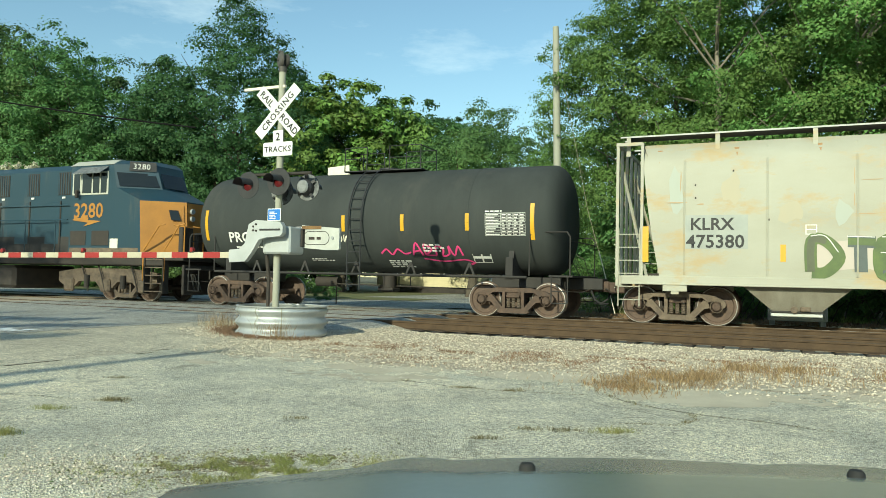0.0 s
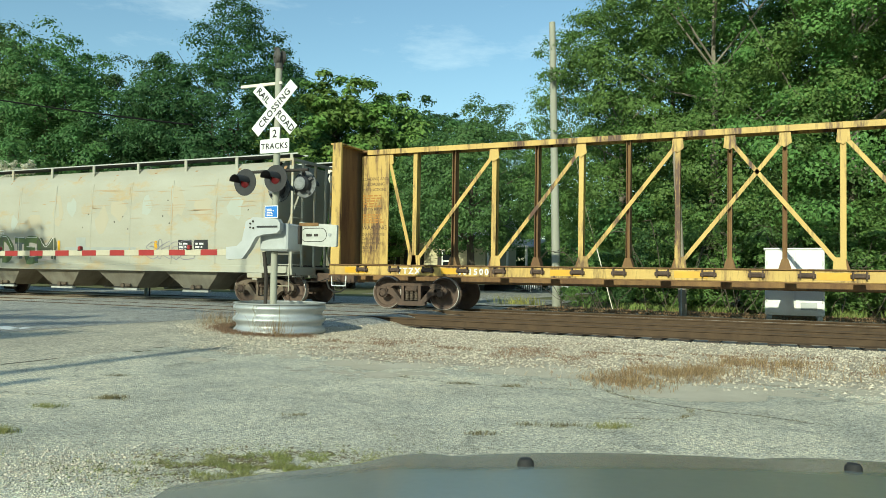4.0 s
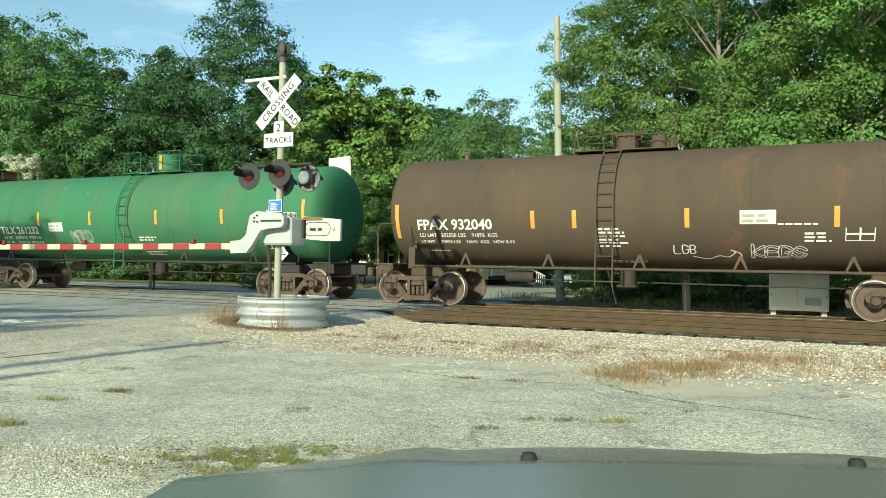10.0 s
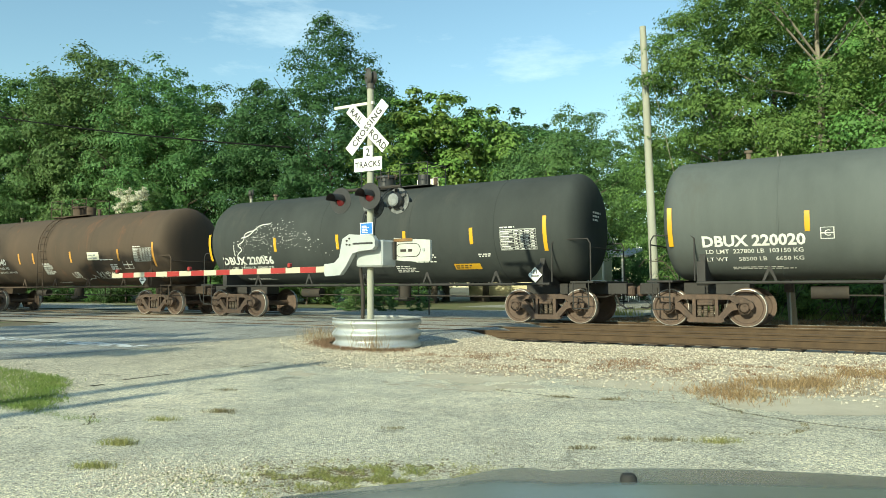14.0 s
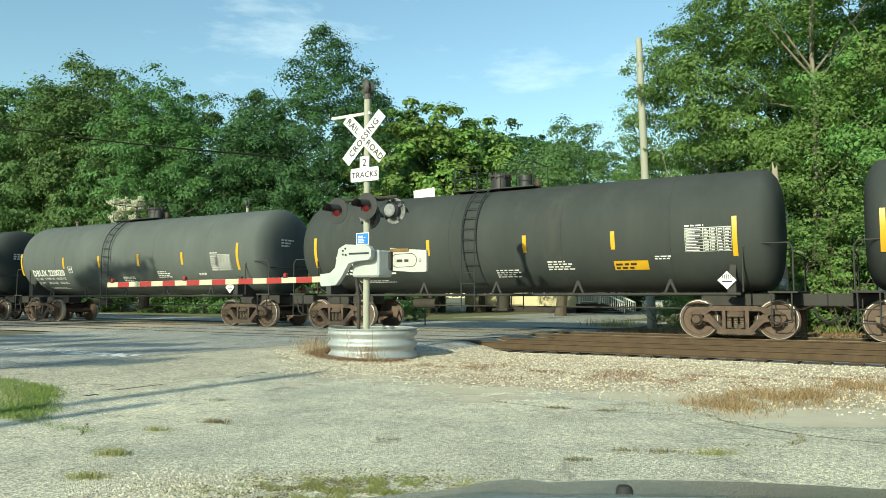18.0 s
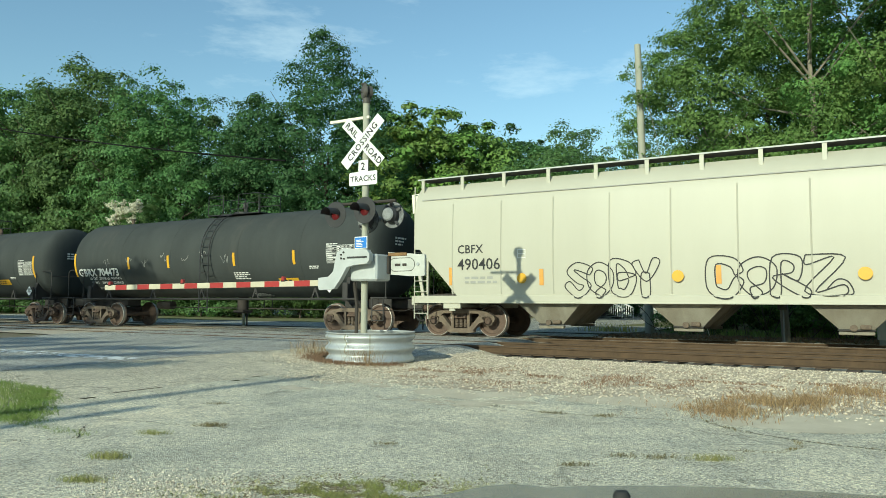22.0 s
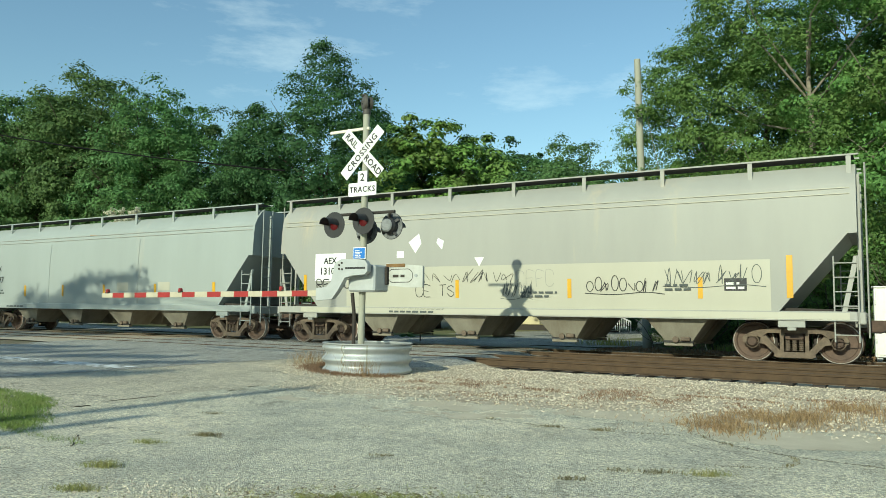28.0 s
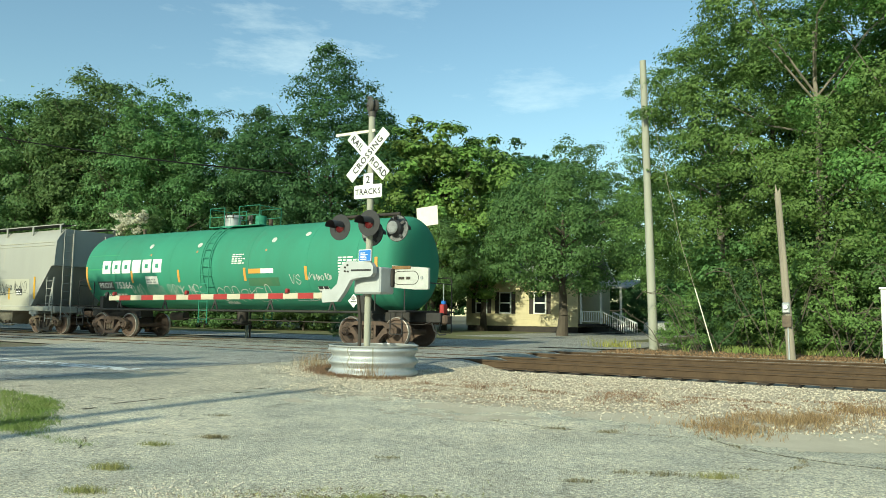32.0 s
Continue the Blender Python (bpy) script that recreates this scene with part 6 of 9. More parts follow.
# 1: locomotive
def locomotive():
    c, mid = car("locomotive", "dark blue and orange diesel locomotive, numbered 3280", "locomotive", -38.5, -16.6, -36.0, -20.2, "iron_tan")
    o = -mid                      # train position to the locomotive's own x
    part("underframe", Geo().box((o - 28.2, 0, 1.34), (20.2, 3.0, 0.30), 0.03), "dark", c)
    part("walkway_edge", Geo().box((o - 30.4, -1.51, 1.50), (15.8, 0.05, 0.08), 0.01), "loco_yellow", c)
    part("fuel_tank", Geo().box((o - 28.6, 0, 0.72), (6.4, 2.7, 0.85), 0.12), "dark", c)
    hood = part("long_hood", Geo().prism([(-1.22, 1.48), (-1.22, 4.52), (-1.0, 4.72), (1.0, 4.72), (1.22, 4.52), (1.22, 1.48)], o - 37.8, o - 22.45, "yz"), "loco_blue", c, "dark blue engine hood")
    for k in range(9):
        x = o - 23.1 - k * 1.6
        gr = part("grille", Geo().box((x, -1.225, 4.05), (0.62, 0.03, 0.80), 0.01), "dark", hood)
        for j in range(5):
            part("slat", Geo().box((x - 0.24 + 0.12 * j, -1.245, 4.05), (0.05, 0.02, 0.76), 0.004), "loco_blue", gr)
        part("hood_door", Geo().box((x - 0.55, -1.228, 2.65), (0.72, 0.03, 1.5), 0.012), "loco_blue", hood)
        part("door_gap", Geo().box((x - 0.15, -1.23, 2.65), (0.05, 0.03, 1.6), 0.004), "dark", hood)
        part("white_tag", Geo().box((x, -1.245, 3.56), (0.16, 0.01, 0.07), 0), "letter_white", hood)
    part("hood_ledge", Geo().box((o - 30, -1.26, 3.28), (15.0, 0.06, 0.05), 0.01), "loco_blue", hood)
    part("dirt_panel", Geo().box((o - 30, -1.235, 1.86), (15.2, 0.012, 0.62), 0.004), "grime", hood, "dust-covered lower panels")
    # cab and faceted nose as one loft
    plan = lambda x0, xa, xb, ya, y=1.5: [(o + x0, -y), (o + xa, -y), (o + xb, -ya), (o + xb, ya), (o + xa, y), (o + x0, y), (o + x0, -y)]
    rings = [(1.46, plan(-22.45, -19.08, -18.0, 0.5)), (3.36, plan(-22.45, -19.2, -18.12, 0.5)), (3.80, plan(-22.45, -20.25, -19.12, 0.6)), (4.50, plan(-22.45, -20.42, -19.38, 0.6)), (4.62, plan(-22.45, -20.42, -19.40, 0.6, 1.46)), (4.78, plan(-22.40, -20.5, -19.6, 0.5, 1.15))]
    g = Geo().grid([[(x, y, z) for x, y in r] for z, r in rings])
    g.add([(x, y, 4.78) for x, y in rings[-1][1][:-1]], [(0, 1, 2, 3, 4, 5)])
    cab = part("cab", g, "loco_blue", c, "dark blue cab with a faceted nose")
    part("cab_roof", Geo().prism([(-1.50, 4.60), (-1.18, 4.80), (1.18, 4.80), (1.50, 4.60)], o - 22.5, o - 20.45, "yz"), "loco_roof", cab, "pale cab roof")
    for x, w in ((o - 22.12, 0.30), (o - 21.28, 1.15)):
        wd = part("window_frame", Geo().box((x, -1.508, 3.98), (w + 0.14, 0.03, 0.80), 0.01), "loco_roof", cab)
        part("window_pane", Geo().box((x, -1.52, 3.98), (w, 0.02, 0.68), 0.005), "glass", wd)
    for dx in (0.05, 0.42):
        part("window_bar", Geo().box((o - 21.42 + dx, -1.53, 3.98), (0.06, 0.02, 0.68), 0.004), "loco_roof", cab)
    part("sun_visor", Geo().prism([(-1.5, 4.50), (-1.88, 4.26), (-1.88, 4.28), (-1.5, 4.54)], o - 21.95, o - 20.65, "yz"), "lamp_back", cab, "grey sun visor")
    part("mirror", Geo().box((o - 22.0, -1.62, 3.62), (0.12, 0.12, 0.28), 0.03), "dark", cab)

    def facet(z0, z1, u0, u1, n0, n1, lift):
        """A point row on the near slanting face between the rings n0 and n1."""
        rows = []
        for z, r in ((z0, rings[n0]), (z1, rings[n1])):
            a_, b_ = Vector((*r[1][1], z)), Vector((*r[1][2], z))
            nrm = Vector((b_.y - a_.y, -(b_.x - a_.x), 0)).normalized()
            rows.append([a_.lerp(b_, u0) + nrm * lift, a_.lerp(b_, u1) + nrm * lift])
        return Geo().grid(rows)

    part("windscreen", facet(3.86, 4.36, 0.06, 0.94, 2, 3, 0.02), "glass", cab)
    part("windscreen", Geo().grid([[(o - 19.10, -0.52, 3.86), (o - 19.10, 0.52, 3.86)], [(o - 19.32, -0.52, 4.36), (o - 19.32, 0.52, 4.36)]]), "glass", cab)
    nb = part("number_board", facet(4.40, 4.72, 0.35, 0.98, 3, 4, 0.06), "black", cab, "black number board")
    ra, rb = Vector((*rings[3][1][1], 0)), Vector((*rings[3][1][2], 0))
    along = (rb - ra).normalized()
    nrm = Vector((along.y, -along.x, 0))
    me = letters("3280", 0.27, lambda u, v: ra + along * (0.60 + u) + nrm * 0.09 + Vector((0, 0, 4.46 + v)), 1.05)
    me.materials.append(M["letter_white"])
    part("lettering", me, "letter_white", nb)
    T0 = lambda x, z, lift=0.0: on_flat(o + x, z, -1.508 - lift)
    fit_text("3280", -22.22, -20.86, 3.06, T0, "loco_yellow", cab, 0.012)
    part("emblem", Geo().prism([(o - 22.2, 2.80), (o - 21.5, 2.80), (o - 21.56, 2.72), (o - 20.9, 2.68), (o - 21.75, 2.50), (o - 21.55, 2.63), (o - 22.28, 2.72)], -1.514, -1.504), "loco_yellow", cab, "orange lightning stripe")
    part("cab_vent", Geo().box((o - 22.0, -1.506, 2.1), (0.75, 0.012, 0.5), 0.004).box((o - 20.95, -1.506, 2.1), (0.8, 0.012, 0.5), 0.004), "dark", cab)
    part("white_label", Geo().box((o - 20.3, -1.508, 1.92), (0.36, 0.012, 0.32), 0.004), "cream", cab)
    part("dirt_panel", Geo().box((o - 20.8, -1.504, 1.62), (3.2, 0.010, 0.3), 0.003), "iron_tan", cab)
    nose = part("nose_face", facet(1.50, 3.34, 0.0, 1.0, 0, 1, 0.012), "loco_yellow", c, "orange slanting nose face with a door")
    dr = part("nose_door", facet(1.55, 3.24, 0.52, 0.94, 0, 1, 0.04), "loco_yellow", nose)
    part("nose_window", facet(2.72, 3.06, 0.62, 0.82, 0, 1, 0.055), "glass", dr)
    part("nose_light", Geo().cyl((o - 18.08, -0.3, 3.05), (o - 18.0, -0.3, 3.05), 0.09, 14).cyl((o - 18.08, -0.3, 2.8), (o - 18.0, -0.3, 2.8), 0.09, 14), "alu", nose)
    part("nose_front", Geo().grid([[(o - 17.985, -0.5, 1.5), (o - 17.985, 0.5, 1.5)], [(o - 18.10, -0.5, 3.32), (o - 18.10, 0.5, 3.32)]]), "loco_yellow", nose)
    for y_, z_, w_, h_ in ((-1.2, 2.0, 0.5, 0.9), (-0.4, 1.9, 0.7, 0.8), (0.5, 2.1, 0.8, 1.1)):
        part("front_box", Geo().box((o - 17.45, y_, z_), (0.18, w_, h_), 0.03), "dark", c)
    part("front_platform", Geo().box((o - 17.75, 0, 1.42), (1.0, 3.0, 0.1), 0.01), "dark", c)
    g = Geo()
    for y in (-1.42, -0.55):
        g.tube([(o - 17.3, y, 1.45), (o - 17.3, y, 2.45), (o - 17.75, y, 2.52)], 0.024, 6)
    g.tube([(o - 17.3, -1.42, 2.45), (o - 17.3, -0.55, 2.45)], 0.024, 6)
    part("handrail", g, "loco_yellow", c, "orange end handrails")
    for x0, x1 in ((-18.95, -18.35), (-18.05, -17.5)):
        part("handrail", Geo().tube([(o + x0, -1.5, 0.7), (o + x0, -1.5, 1.7), (o + x1, -1.46, 2.5), (o + x1 + 0.2, -1.4, 2.55)], 0.024, 6), "loco_yellow", c)
    for k in range(5):
        part("step", Geo().box((o - 18.45, -1.42, 0.36 + 0.26 * k), (0.72, 0.24, 0.03), 0.005), "iron_tan", c)
    for x in (o - 18.85, o - 18.05):
        part("step_side", Geo().box((x, -1.42, 0.86), (0.03, 0.26, 1.15), 0.005), "dark", c)
    part("pilot", Geo().box((o - 17.3, 0, 0.75), (0.10, 2.9, 0.95), 0.02), "dark", c)
    for k in range(3):
        part("air_hose", Geo().tube([(o - 17.2, -0.9 - 0.14 * k, 0.95), (o - 17.05, -0.9 - 0.14 * k, 0.5), (o - 17.15, -0.7 - 0.14 * k, 0.4)], 0.028, 6), "rubber", c)
    coupler(c, o - 17.2, 1)
    for k in range(10):
        part("handrail_post", Geo().tube([(o - 23.2 - 1.55 * k, -1.46, 1.5), (o - 23.2 - 1.55 * k, -1.46, 2.75)], 0.02, 6), "loco_blue", c)
    part("side_handrail", Geo().tube([(o - 22.6, -1.46, 2.75), (o - 37.6, -1.46, 2.75)], 0.02, 6), "loco_blue", c)
    # six-wheel truck frames in front of the wheels
    for t in (-20.9 + o, -36.0 + o):
        g = Geo().prism([(t - 2.3, 0.95), (t - 2.3, 0.62), (t - 2.0, 0.45), (t - 1.5, 0.45), (t - 1.3, 0.62), (t - 0.5, 0.62), (t - 0.3, 0.42), (t + 0.3, 0.42), (t + 0.5, 0.62), (t + 1.2, 0.62), (t + 1.4, 0.42), (t + 2.0, 0.42), (t + 2.3, 0.62), (t + 2.3, 0.95), (t + 1.2, 1.08), (t - 1.2, 1.08)], -1.22, -1.06)
        tf = part("truck_frame", g, "iron_tan", c, "dusty cast truck frame")
        for x in (-1.75, 0.0, 1.75):
            part("journal_box", Geo().box((t + x, -1.24, 0.50), (0.46, 0.16, 0.46), 0.06), "iron_tan", tf)
        for x in (-0.85, 0.85):
            part("damper", Geo().cyl((t + x, -1.28, 0.40), (t + x, -1.28, 0.85), 0.09, 12), "dark", tf)
    for x in (-22.0, -21.2, -19.7):
        part("sander_pipe", Geo().tube([(o + x, -1.3, 1.2), (o + x + 0.2, -1.32, 0.8), (o + x + 0.35, -1.3, 0.3)], 0.025, 6), "dark", c)
    return c


locomotive()


def tank_marks(tk, mid, xs, z, material):
    """Upright reflectors along a tank: tall ones at both ends."""
    for k, x in enumerate(xs):
        h = 0.95 if k in (0, len(xs) - 1) else 0.46
        g = Geo()
        patch(g, on_tank(x - 0.055 - mid, z - h / 2, 1.5, 2.62, 0.008), 0, 0, 0.11, h, 8)
        part("reflector", g, material, tk)


def boxed(wrapper, x0, z0, x1, z1, inner, parent, cells=2):
    """A white-ruled box with dark cells."""
    pl = plate("qualification_panel", wrapper, x0, z0, x1, z1, "letter_white", parent, "white-ruled inspection panel")
    w = (x1 - x0) / cells
    for k in range(cells):
        for z_a, z_b in ((z0 + 0.02, (z0 + z1) / 2 - 0.01), ((z0 + z1) / 2 + 0.01, z1 - 0.02)):
            plate("qualification_cell", wrapper, x0 + w * k + 0.02, z_a, x0 + w * (k + 1) - 0.02, z_b, inner, pl, "", 0.012)
    return pl


def tank_wrap(mid):
    return lambda x, z, lift=0.012: on_tank(x - mid, z, 1.5, 2.62, lift)


# 2: black tank car
c, mid, tk = tank_car("tank_car", "black tank car with pink graffiti and white markings", -17.0, -4.85, -15.48, -6.34, "tank_black", ladder_x=0.0, bands=(-3.0, 3.4), dome="flat")
T1 = tank_wrap(mid)
tank_marks(tk, mid, [-16.34, -12.9 + 1.55, -9.46, -7.52, -5.72], 2.5, "yellow")
fit_text("PRGX 10179", -15.48, -13.15, 2.14, T1, "letter_white", tk, 0.010)
bars("stencil", T1(-15.3, 1.80), 1.6, 0.10, 1, "letter_white", tk, 1)
bars("stencil", T1(-10.1, 1.30), 0.8, 0.36, 4, "letter_white", tk, 2)
bars("stencil", T1(-8.9, 1.72), 0.75, 0.28, 3, "letter_white", tk, 3)
bars("stencil", T1(-12.7, 1.45), 0.8, 0.12, 2, "letter_white", tk, 4)
boxed(T1, -12.98, 2.18, -12.76, 2.42, "tank_black", tk, 1)
panel_on_tank(c, tk, mid, -7.01, 2.13, 1.11, 0.60)
boxed(T1, -7.48, 1.44, -6.95, 1.76, "tank_black", tk)
scrawl("graffiti", T1(-12.62, 1.96), tag_strokes(14, 1.35, 0.36, 8), 0.03, "cream", tk)
scrawl("graffiti", T1(-10.25, 1.55), [[(0, .15), (.2, .3), (.35, .12), (.55, .3), (.75, .15), (.95, .2)], [(1.0, .1), (1.15, .5), (1.3, .1), (1.25, .25), (1.05, .22)], [(1.4, .1), (1.38, .45), (1.6, .3), (1.42, .12), (1.7, .1)], [(1.72, .1), (1.75, .4), (1.95, .3), (1.9, .08), (2.1, .15), (2.12, .4), (2.25, .1), (2.4, .4), (2.5, .1)], [(1.3, -.02), (1.9, -.12), (2.5, -.05), (2.75, -.18), (2.55, -.28), (2.8, -.16)]], 0.055, "pink", tk)

# 3: old white hopper
c, mid, bd = hopper_car("hopper_car", "rust-streaked off-white covered hopper car with graffiti", -3.6, 13.33, -2.2, 12.03, "hop_old", "cage", chute="chute_grey", bays=4)
ribs(c, bd, mid, [-2.0 + 1.78 * k for k in range(9)], 1.2, 4.2, "hop_old", w=0.03)
H = hop_wrap
HW = lambda x, z, lift=0.012: hop_wrap(x - mid, z, lift)
plate("mark_panel", HW, -2.02, 1.80, -0.62, 2.58, "overpaint", bd, "grey lettering panel", 0.006)
fit_text("KLRX", -1.84, -0.92, 2.38, HW, "letter", bd, 0.008)
fit_text("475380", -1.95, -0.70, 1.98, HW, "letter", bd, 0.008)
stripe_set(bd, H, mid, [(-2.95, 1.48, 0.85, 0.14), (0.05, 1.52, 0.38, 0.11), (3.55, 1.55, 0.4, 0.11), (8.0, 1.5, 0.42, 0.12), (11.6, 1.48, 0.85, 0.14)], "yellow")
rnd = random.Random(77)
for k in range(10):
    x = -2.6 + 1.72 * k
    g = Geo().add([HW(x - 0.05, 4.18, 0.006)(0, 0), HW(x + 0.06, 4.18, 0.006)(0, 0), HW(x + 0.02, 4.18 - rnd.uniform(0.15, 0.4), 0.006)(0, 0)], [(0, 1, 2)])
    part("rust_run", g, "rust_stain", bd)
def smear(x, z, w_, h_, rr):
    """An irregular faint stain of rust, drawn out along x or z."""
    pts = []
    for q in range(10):
        t = 2 * math.pi * q / 10
        pts.append(HW(x, z, 0.004 if h_ > 0.2 and w_ > 0.1 else 0.007)(w_ * math.cos(t) * rr.uniform(0.45, 1.0), h_ * math.sin(t) * rr.uniform(0.45, 1.0)))
    return Geo().add(pts, [tuple(range(10))])


for k in range(13):
    x = -2.2 + 1.1 * k + rnd.uniform(-0.3, 0.3)
    part("faded_patch", smear(x, rnd.uniform(2.6, 3.3), rnd.uniform(0.25, 0.5), rnd.uniform(0.3, 0.7), rnd), "rust_wash" if k % 3 else "chalky", bd)
for k in range(70):
    if k < 42:
        x, z, w_, h_ = rnd.uniform(5.0, 12.3), min(3.66, rnd.gauss(3.15, 0.28)), rnd.uniform(0.15, 0.75), rnd.uniform(0.006, 0.02)
    elif k < 52:
        x, z, w_, h_ = rnd.uniform(-2.4, 6.0), rnd.uniform(2.4, 3.6), rnd.uniform(0.1, 0.4), rnd.uniform(0.01, 0.03)
    else:
        x, z, w_, h_ = -2.0 + 1.78 * rnd.randint(0, 8) + rnd.uniform(-0.1, 0.1), rnd.uniform(2.6, 3.8), rnd.uniform(0.01, 0.03), rnd.uniform(0.15, 0.5)
    part("rust_scar", smear(x, z, w_, h_, rnd), "rust_faint", bd)
for k in range(14):
    x, z = rnd.uniform(-2.0, 12.0), rnd.uniform(2.2, 3.8)
    plate("paint_chip", HW, x, z, x + 0.035, z + 0.045, "dark", bd, "", 0.006)
# four block letters on a faded haze
tagged(scrawl("graffiti_haze", HW(0.75, 1.5, 0.005), [[(0, 0.08), (0.9, 0.2), (1.8, 0.05), (2.75, 0.12)]], 0.62, "spray_haze", bd), "faded pinkish spray haze")
for k, (ch, x0, w_) in enumerate((("D", 0.66, 0.60), ("T", 1.36, 0.56), ("E", 2.02, 0.56), ("M", 2.66, 0.70))):
    st = hand_text(ch, w_ / 0.8 * 0.95, 0.66, 5 + k, 0.03)
    gl = scrawl("graffiti_letter", HW(x0, 1.30, 0.010), st, 0.25, ("spray_green", "spray_slate", "spray_green", "spray_olive")[k], bd)
    scrawl("graffiti_shade", HW(x0, 1.30, 0.013), [[(p[0], p[1]) for p in s_[: max(2, len(s_) // 2)]] for s_ in st[:1]], 0.15, ("spray_olive", "spray_green", "spray_slate", "spray_green")[k], gl)
    scrawl("graffiti_edge", HW(x0, 1.30, 0.016), [[(p[0] - 0.02, p[1] + 0.11) for p in s_ if p[1] > 0.3] for s_ in st if len([p for p in s_ if p[1] > 0.3]) > 1], 0.02, "letter_white", gl)
plate("painted_patch", HW, 3.9, 1.50, 7.2, 1.72, "overpaint", bd, "grey paint over old markings", 0.006)
plate("painted_patch", HW, 4.45, 1.60, 4.9, 2.05, "overpaint", bd, "grey paint over old markings", 0.0075)
plate("painted_patch", HW, 6.1, 1.42, 7.0, 1.60, "overpaint", bd, "grey paint over old markings", 0.0075)
write("lettering", "GP", 0.14, HW(5.55, 1.48), "letter", bd, 1.0, 0.004)
scrawl("graffiti", HW(7.75, 1.42), bubble(hand_text("SKOE", 1.9, 0.42, 4), 0.14), 0.02, "spray_mauve", bd)
boxed(HW, 0.55, 2.12, 0.78, 2.34, "hop_old", bd, 1)
for x in (8.25, 8.9):
    x += 2.0 - 1.3
    pn = plate("data_panel", HW, x + 0.05, 1.55, x + 0.60, 1.95, "black", bd, "black data panel")
    bars("lettering", HW(x + 0.10, 1.6, 0.012), 0.45, 0.3, 3, "letter_white", pn, 7)


# 4: centre-beam flat car
def centerbeam():
    xl, xr, tl, tr = 14.63, 37.24, 17.05, 34.97
    c, mid = car("lumber_flat_car", "empty rusty yellow centre-beam lumber car", "flat car", xl, xr, tl, tr, "iron")
    a, b = xl - mid, xr - mid
    top = 4.70
    rnd = random.Random(19)
    for s in (-1, 1):
        g = Geo().box(((a + b) / 2, s * 1.46, 1.08), (b - a, 0.08, 0.26), 0.01)
        sill = part("side_sill", g, "beam_yellow", c)
        part("sill_flange", Geo().box(((a + b) / 2, s * 1.44, 1.225), (b - a, 0.22, 0.03), 0.006), "beam_rust", sill)
        part("sill_flange", Geo().box(((a + b) / 2, s * 1.44, 0.935), (b - a, 0.22, 0.03), 0.006), "beam_rust", sill)
        for k in range(8):
            x = a + 0.9 + k * 3.0
            if x < b - 1:
                part("reflector", Geo().box((x, s * 1.503, 1.08), (0.75, 0.006, 0.16), 0), "yellow", sill)
        for k in range(21):
            x = a + 1.1 + (b - a - 2.2) * k / 20
            g = Geo().box((x, s * 1.54, 1.13), (0.30, 0.10, 0.05), 0.008)
            for d in (-0.13, 0.13):
                g.box((x + d, s * 1.54, 1.11), (0.04, 0.14, 0.17), 0.01)
            g.cyl((x - 0.18, s * 1.54, 1.09), (x + 0.18, s * 1.54, 1.09), 0.045, 8)
            part("tie_down_winch", g, "iron", sill)
    for k in range(16):
        x = a + 0.6 + (b - a - 1.2) * k / 15
        part("cross_bearer", Geo().box((x, 0, 1.12), (0.25, 2.8, 0.16), 0.01), "beam_rust", c)
    part("centre_sill", Geo().box(((a + b) / 2, 0, 0.95), (b - a - 0.4, 0.5, 0.42), 0.02), "beam_rust", c)
    ch = part("top_chord", Geo().box(((a + b) / 2, 0, top - 0.03), (b - a - 0.3, 0.44, 0.06), 0.01), "beam_rust", c)
    for s in (-1, 1):
        part("chord_side", Geo().box(((a + b) / 2, s * 0.22, top - 0.075), (b - a - 0.9, 0.03, 0.15), 0.004), "beam_yellow", ch)
    P = [-9.28 + 18.52 * k / 15 + (xl + xr) / 2 - mid for k in range(16)]
    lo, hi = 1.36, top - 0.30
    for k, x in enumerate(P):
        gold = k % 2 == 0 if k < 8 else k % 2 == 1
        g = Geo().box((x - 0.045, 0, (top + 1.1) / 2), (0.018, 0.26, top - 1.25), 0.003).box((x + 0.045, 0, (top + 1.1) / 2), (0.018, 0.26, top - 1.25), 0.003).box((x, 0, (top + 1.1) / 2), (0.09, 0.018, top - 1.25), 0.003)
        ps = part("post", g, "beam_yellow" if gold else "beam_rust", c)
        if gold:
            part("post_cover", Geo().box((x, -0.137, (top + 1.1) / 2), (0.13, 0.012, top - 1.4), 0.003), "beam_yellow", ps)
        part("post_foot", Geo().prism([(x - 0.16, 1.2), (x - 0.07, 1.5), (x + 0.07, 1.5), (x + 0.16, 1.2)], -0.15, 0.15), "beam_rust", ps)

    def brace(x0, z0, x1, z1):
        br = part("diagonal_brace", Geo().beam((x0, -0.155, z0), (x1, -0.155, z1), 0.025, 0.10), "beam_yellow", c)
        for x, z in ((x0, z0), (x1, z1)):
            part("gusset", Geo().prism([(x - 0.15, z - 0.16), (x - 0.12, z + 0.18), (x + 0.12, z + 0.18), (x + 0.15, z - 0.12), (x, z - 0.22)], -0.180, -0.168), "beam_yellow", br)

    for i in (0, 2, 4, 6):
        brace(P[i] + 0.08, lo, P[i + 2], hi)
    for i in (7, 9, 11, 13):
        brace(P[i], hi, P[i + 2] - 0.08, lo)
    brace(P[0] - 0.85, hi, P[0] - 0.05, lo)
    brace(P[15] + 0.85, hi, P[15] + 0.05, lo)
